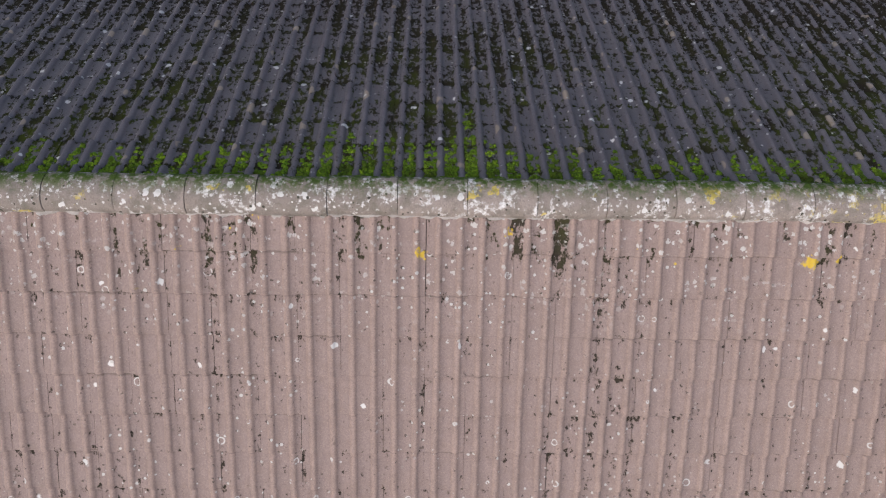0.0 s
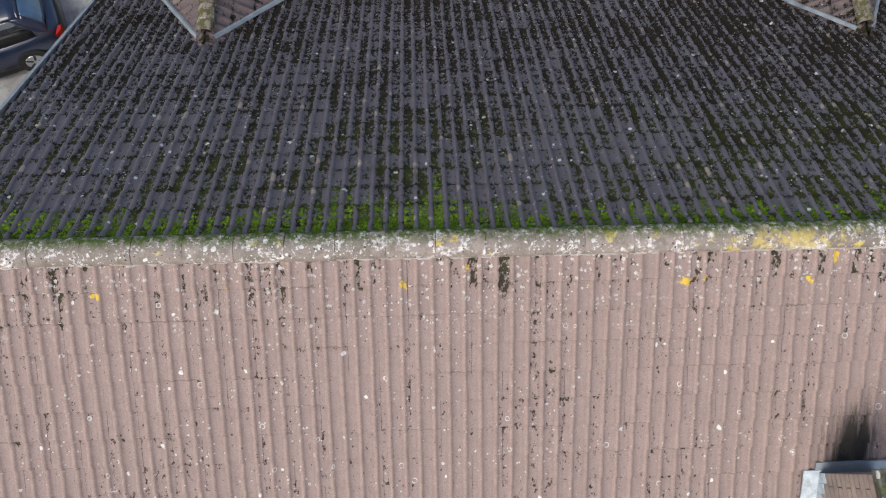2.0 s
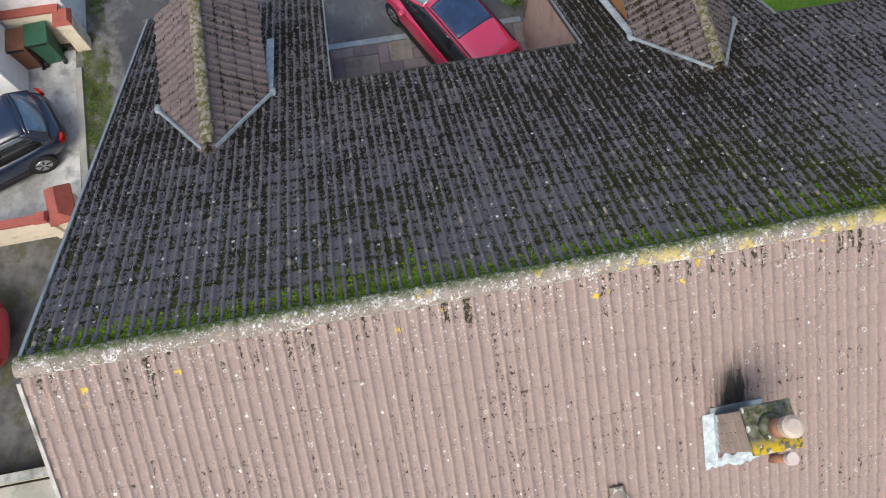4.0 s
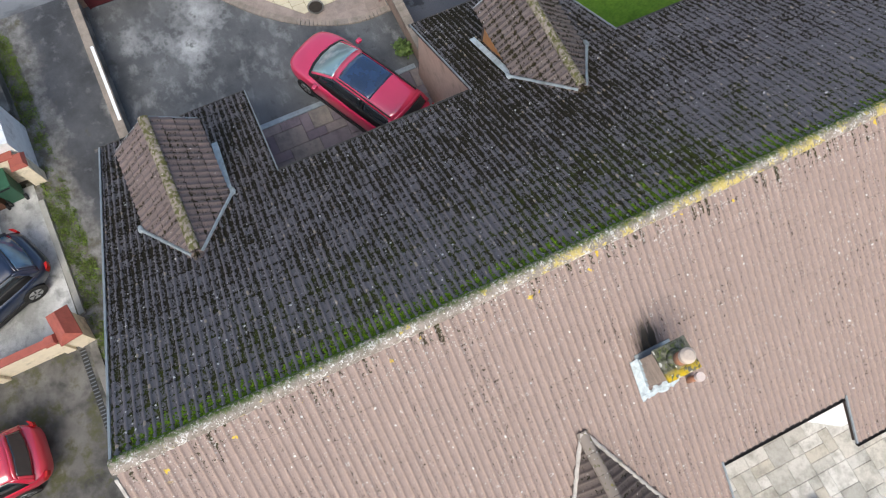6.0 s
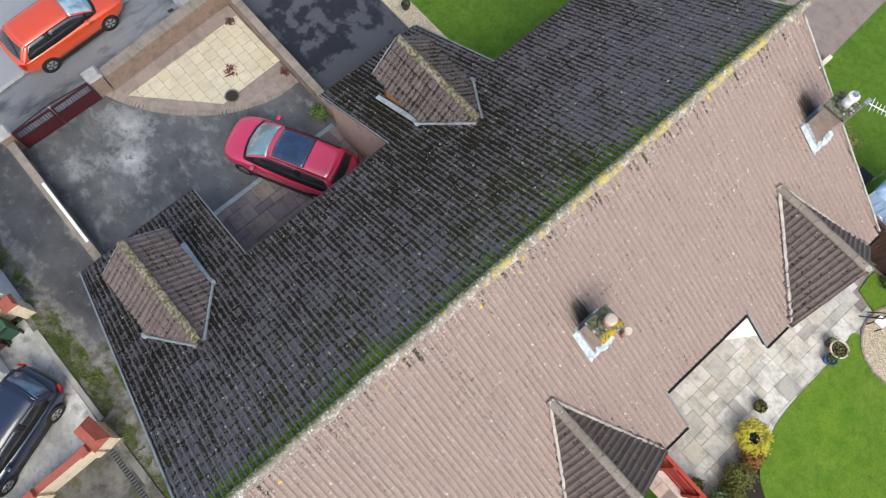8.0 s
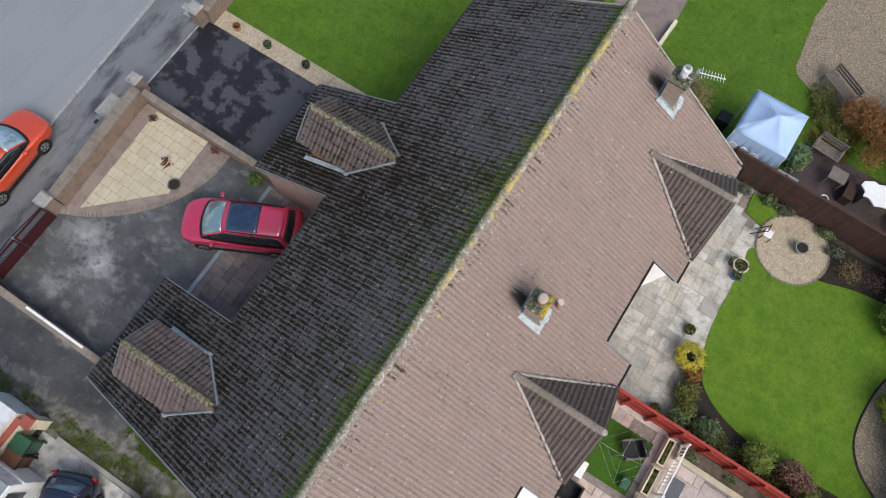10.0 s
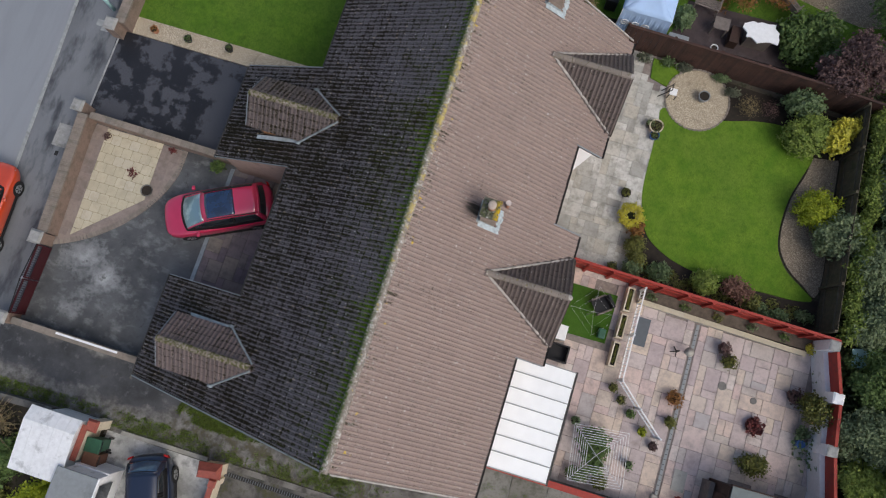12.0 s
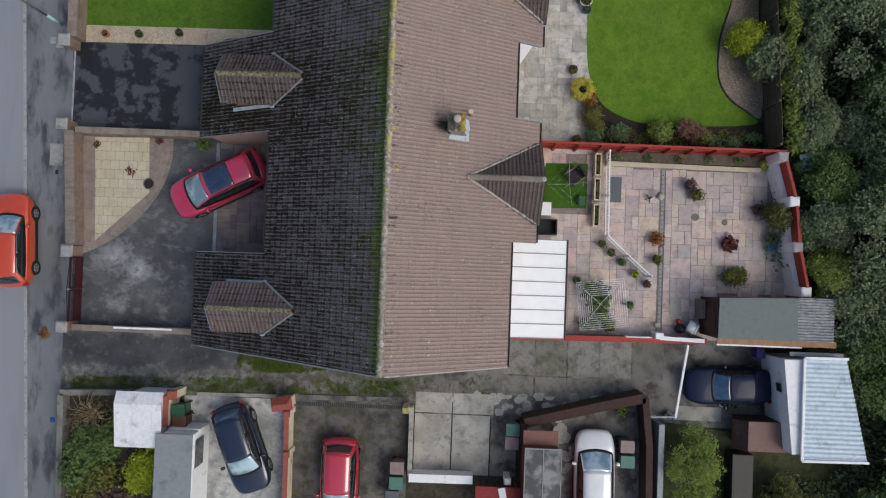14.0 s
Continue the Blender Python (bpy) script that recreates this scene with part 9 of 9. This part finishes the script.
grass_patch("verge_grass", [(-7.3, -5.7), (-7.0, -4.7), (-5.5, -4.6), (-2.6, -4.9), (-2.6, -5.35), (-4.5, -5.7)], 15000, 0.010, F_GRASS, "rough green grass at the foot of the gable", 3, 0.13)
grass_patch("lane_moss", [(-14.8, -6.8), (-14.8, -6.3), (-9, -6.1), (-4, -6.0), (0.5, -5.9), (0.5, -6.6), (-9, -6.75)], 15000, 0.009, F_GRASS, "mossy grass strip along the lane edge", 4, 0.07)
grass_patch("lane_weeds", [(-2.5, -5.9), (0.6, -6.3), (4.6, -6.3), (4.6, -5.6), (0, -4.8), (-2.5, -5.0)], 4200, 0.008, F_GRASS, "thin olive weeds on the lane", 5, 0.05)
grass_patch("lane_weeds", [(5.2, -5.2), (7.9, -5.2), (7.9, -4.4), (5.2, -4.4)], 2200, 0.008, F_GRASS, "thin olive weeds between the lane slabs", 6, 0.05)
M_TWIG = plain("pale_dry_twig", (0.30, 0.24, 0.14), 0.9, vary=0.25)
tw = thing("dry_shrub", (-13.6, -7.9, 0), "bare straw-coloured shrub with arching twigs", "shrub")
rt = random.Random(4)
for k in range(46):
    bm = bmesh.new()
    a = rt.uniform(0, 6.28)
    l = rt.uniform(0.6, 1.5)
    p0, p1, p2 = Vector((-13.6, -7.9, 0.05)), Vector((-13.6 + 0.45 * l * math.cos(a), -7.9 + 0.45 * l * math.sin(a), 0.75 * l)), Vector((-13.6 + l * math.cos(a), -7.9 + l * math.sin(a), 0.7 * l + rt.uniform(-0.2, 0.2)))
    add_cyl(bm, p0, p1, 0.016, 0.011, 5)
    add_cyl(bm, p1, p2, 0.011, 0.004, 5)
    part("twig", bm, M_TWIG, tw)
leaf_cloud("dry_leaves", [(-13.6, -7.9, 0.7, 1.0, 0.8, 0.5)], 500, 0.06, F_STRAW, tw, seed=7)
shrub("garden_shrub", -13.6, -9.3, [(0, 0, 0.7, 0.85, 1.0, 0.6), (0.9, 0.3, 0.8, 0.7, 0.8, 0.6), (-0.5, -1.1, 0.6, 0.7, 0.8, 0.5)], 5200, 0.095, F_GREEN, "green mixed shrubs of the corner garden", 131)
shrub("garden_shrub", -12.9, -10.6, [(0, 0, 0.5, 0.7, 0.7, 0.5), (-0.9, -0.8, 0.5, 0.7, 0.7, 0.4)], 1800, 0.1, F_OLIVE, "olive green shrubs of the corner garden", 132)
shrub("garden_shrub", -12.2, -8.3, [(0, 0, 0.35, 0.6, 0.7, 0.3)], 1500, 0.08, F_FRESH, "low green shrub beside the white shed", 133)
shrub("garden_shrub", -12.3, -11.6, [(0, 0, 0.5, 0.8, 0.7, 0.4)], 1200, 0.1, F_PURPLE, "purple-brown shrub in the corner garden", 134)
shrub("lime_conifer", -10.75, -9.95, [(0, 0, 1.0, 0.8, 0.85, 0.95), (-0.35, -0.6, 0.8, 0.6, 0.6, 0.7), (0.3, 0.3, 0.9, 0.5, 0.5, 0.7)], 5200, 0.075, F_LIME, "bright lime-yellow conifer behind the white shed", 135)
st = thing("concrete_trough", (-13.4, -8.55, 0), "weathered curved concrete trough in the corner garden", "trough")
bm = bmesh.new()
add_box(bm, -13.9, -8.75, 0.0, -13.1, -8.4, 0.5, 0.04)
part("trough_body", bm, M_CONC_DK, st)


def tree(x, y, h, blobs, count, size, material, label, seed, r0=0.12):
    t = thing("tree", (x, y, 0), label, "tree")
    tips = [(x, y, h * 0.75)] + [(x + b[0] * 0.8, y + b[1] * 0.8, b[2]) for b in blobs[:5]]
    stems(t, (x, y, -0.05), tips, r0, M_BARK)
    leaf_cloud("crown", [(x + b[0], y + b[1], b[2], b[3], b[4], b[5]) for b in blobs], count, size, material, t, seed=seed, flat=0.72)
    return t


def puffs(n, rx, ry, z0, z1, r, seed):
    q = random.Random(seed)
    out = []
    for _ in range(n):
        a, d = q.uniform(0, 6.28), math.sqrt(q.random())
        s = r * q.uniform(0.6, 1.25)
        out.append((rx * d * math.cos(a), ry * d * math.sin(a), z0 + (z1 - z0) * (1 - d * d * 0.7) * q.uniform(0.75, 1.0), s, s, s * 0.75))
    return out


tree(12.75, -8.9, 2.4, puffs(18, 1.05, 1.4, 0.7, 2.1, 0.46, 1), 9000, 0.052, F_FRESH, "small apple tree with olive-green leaves", 141, 0.08)
tree(17.9, -10.4, 2.2, puffs(14, 1.6, 1.4, 0.5, 1.6, 0.55, 2), 8000, 0.06, F_OLIVE, "yellowing bush tree behind the workshop", 142, 0.08)
tree(14.0, -11.5, 1.5, puffs(9, 2.2, 0.9, 0.3, 1.0, 0.6, 9), 3000, 0.10, F_GREEN, "rough green garden shrub thicket", 143, 0.06)
# woods behind the gardens
woods = [(19.6, 8.2, 4.0, 3.0), (19.6, 5.6, 2.2, 2.0), (21.0, 4.4, 4.6, 3.0), (19.6, 1.2, 3.6, 2.6), (19.2, -1.8, 2.6, 2.1), (22.0, -0.6, 4.6, 3.0), (21.6, -4.6, 3.8, 2.7), (22.6, -8.4, 4.0, 2.7), (20.9, -10.8, 2.6, 2.2), (18.6, 11.4, 3.4, 2.6), (21.5, 12.3, 4.6, 3.2), (13.85, 15.75, 2.6, 1.45), (21.0, 16.2, 4.2, 3.0), (25.0, 3.0, 5.0, 3.4), (25.5, -5.0, 5.0, 3.4), (25.0, 9.5, 5.0, 3.4), (16.5, 18.4, 3.0, 2.3), (25.2, -11.0, 4.5, 3.2)]
for i, (x, y, h, r) in enumerate(woods):
    m = (F_PALE, F_GREEN, F_DARK, F_GREEN, F_DARK)[i % 5] if i not in (1, 3, 4, 9, 11) else F_PURPLE if i == 11 else F_PALE
    tree(x + 0.7, y, h, puffs(20, r * 0.78, r * 0.78, h * 0.4, h, r * 0.36, 200 + i), 17000 if i != 11 else 6500, 0.085, m if i != 2 else F_DARK, {F_DARK: "dense dark green tree of the wood edge", F_GREEN: "green broad-leaved tree of the wood edge", F_PALE: "pale grey-green tree of the wood edge", F_PURPLE: "purple-leaved tree of the wood edge"}[m], 300 + i, 0.16)
for i, (x, y, h, r, m) in enumerate(((17.7, 5.9, 2.3, 1.1, F_PALE), (18.0, 3.7, 2.5, 1.3, F_GREEN), (18.1, 1.7, 2.4, 1.2, F_PALE), (18.3, -0.4, 2.2, 1.2, F_FRESH), (20.3, 2.6, 3.2, 1.6, F_PALE), (20.2, 6.9, 3.2, 1.7, F_GREEN), (19.8, -3.4, 2.8, 1.5, F_GREEN), (17.5, 13.6, 2.6, 1.4, F_FRESH))):
    tree(x, y, h, puffs(20, r * 0.8, r * 0.8, h * 0.35, h, r * 0.36, 260 + i), 9000, 0.07, m, "bushy sapling at the edge of the wood", 260 + i, 0.05)
hedge = thing("ivy_hedge", (17.0, 9.5, 0), "ivy hedge spilling over the dark garden fence", "hedge")
leaf_cloud("crown", [(16.30 + 0.05 * (10.5 - 5.0 - k * 0.5) + 0.16 * math.sin(k * 2.1), 5.1 + k * 0.5, 1.45 + 0.2 * math.sin(k * 1.3), 0.34 + 0.10 * math.sin(k * 1.7), 0.5, 0.45) for k in range(19)], 9000, 0.07, F_FRESH, hedge, seed=44)
leaf_cloud("outer_growth", [(17.15 + 0.3 * math.sin(k * 1.1), 5.2 + k * 0.62, 1.6 + 0.35 * math.sin(k * 1.9), 0.62 + 0.14 * math.sin(k * 2.3), 0.6, 0.55) for k in range(16)], 15000, 0.075, F_PALE, hedge, seed=48, flat=0.6)
stems(hedge, (17.0, 9.5, 0), [(17.0, 9.4, 1.4), (16.7, 7.0, 1.3), (16.5, 12.0, 1.3)], 0.05, M_BARK, "stem")
leaf_cloud("ground_ivy", [(17.45 + (k % 6) * 1.75, -13.5 + (k // 6) * 1.55, 0.3, 1.25, 1.1, 0.5) for k in range(132) if not (k % 6 < 2 and -9.5 < -13.5 + (k // 6) * 1.55 < -0.8)], 70000, 0.11, F_DARK, None, "dark ivy and bramble covering the ground", 45, flat=0.6, category="undergrowth", kind="stuff")
br = random.Random(77)
leaf_cloud("border_undergrowth", [(8.7 + k * 0.42, 5.35 + br.uniform(-0.12, 0.3), 0.06, 0.34, 0.26, 0.10) for k in range(16)], 2600, 0.055, F_OLIVE, None, "low brownish-green undergrowth of the border", 46, flat=0.6, category="undergrowth", kind="stuff")
leaf_cloud("fallen_leaves", [(8.9 + k * 0.55, 5.45 + br.uniform(-0.2, 0.3), 0.04, 0.4, 0.3, 0.02) for k in range(12)], 700, 0.05, F_STRAW, None, "scattered dry leaves on the border soil", 47, flat=0.9, category="leaves", kind="stuff")
# autumn shrubs of the neighbour
tree(9.9, 18.8, 1.7, puffs(20, 1.9, 1.3, 0.4, 1.5, 0.5, 21), 11000, 0.05, F_RUST, "low rust-orange autumn tree in the neighbouring garden", 151, 0.08)
tree(11.6, 19.9, 2.0, puffs(20, 1.7, 1.5, 0.4, 1.7, 0.5, 22), 11000, 0.055, F_STRAW, "pale straw-coloured thinning shrub tree", 152, 0.08)
shrub("autumn_shrub", 8.1, 18.9, [(0, 0, 0.3, 0.8, 0.7, 0.3), (0.7, -0.6, 0.3, 0.6, 0.5, 0.25), (-0.6, 0.7, 0.25, 0.6, 0.6, 0.22)], 4200, 0.05, F_OLIVE, "low olive-brown bush on the gravel", 156)
shrub("straw_bush", 3.1, 16.2, [(0, 0, 0.9, 0.75, 0.75, 0.7), (0.5, -0.6, 0.7, 0.5, 0.5, 0.5), (-0.5, 0.4, 0.7, 0.6, 0.5, 0.5)], 5200, 0.05, F_STRAW, "dry straw-coloured bush beyond the gable end", 157)
shrub("red_shrub", 10.5, 18.1, [(0, 0, 1.5, 0.45, 0.25, 0.25)], 260, 0.09, foliage("scarlet_leaves", (0.42, 0.05, 0.02), (0.5, 0.08, 0.03), (0.2, 0.04, 0.02)), "patch of scarlet autumn leaves", 153)
shrub("green_shrub", 12.4, 16.9, [(0, 0, 0.7, 0.9, 0.9, 0.6), (0.9, 0.4, 0.8, 0.8, 0.8, 0.6), (0.2, -0.8, 0.6, 0.7, 0.5, 0.5)], 3000, 0.11, F_GREEN, "green shrubs behind the white sheet", 154)
shrub("green_shrub", 14.4, 16.0, [(0, 0, 0.7, 0.9, 0.8, 0.6), (0.9, 0.6, 0.8, 0.8, 0.8, 0.6)], 2600, 0.12, F_DARK, "dark shrubs behind the fence", 155)
grass_patch("long_grass", [(7.4, 17.4), (9.5, 17.3), (9.5, 19.0), (7.6, 19.2)], 2600, 0.012, F_RUST, "long rusty autumn grass", 8, 0.16)
# the next house to the north: a corner of paving, gravel and wall
solid("next_patio", prism([(-1.6, 14.9), (0.7, 14.9), (1.0, 19.3), (0.7, 25), (-1.6, 25)], 0.0, 0.04), M_FLAG_ROSE, "pinkish paved path north of the house", "paving", "structure")
run_wall("wall_next", [(0.85, 15.8), (1.0, 19.4)], 0.14, -0.05, 0.35, M_CREAM, "low pale wall along the paved path")

# ---- slabs of the back lane ----
M_LANE_SLAB = stone_mat("lane_concrete_slab", ((0.21, 0.205, 0.19), (0.28, 0.275, 0.255), (0.17, 0.165, 0.15), (0.24, 0.23, 0.205)), (0.085, 0.085, 0.06), stain=0.9)
slabs = thing("lane_slabs", (8.2, -4.6, 0.0), "old stained concrete slabs of the back lane", "paving", kind="structure")
sr = random.Random(19)
for i in range(5):
    for y0, y1 in ((-5.42, -3.72), (-6.35, -5.46)):
        x0 = 4.72 + i * 1.42 + sr.uniform(-0.03, 0.03)
        if y0 < -6 and i > 2:
            continue
        w = 1.38
        pts = [(x0 + sr.uniform(0, 0.03), y0 + sr.uniform(0, 0.04)), (x0 + w, y0 + sr.uniform(0, 0.04)), (x0 + w - sr.uniform(0, 0.03), y1), (x0, y1 - sr.uniform(0, 0.03))]
        part("lane_slab", prism(pts, -0.04, 0.022 + sr.uniform(-0.006, 0.006)), M_LANE_SLAB, slabs)

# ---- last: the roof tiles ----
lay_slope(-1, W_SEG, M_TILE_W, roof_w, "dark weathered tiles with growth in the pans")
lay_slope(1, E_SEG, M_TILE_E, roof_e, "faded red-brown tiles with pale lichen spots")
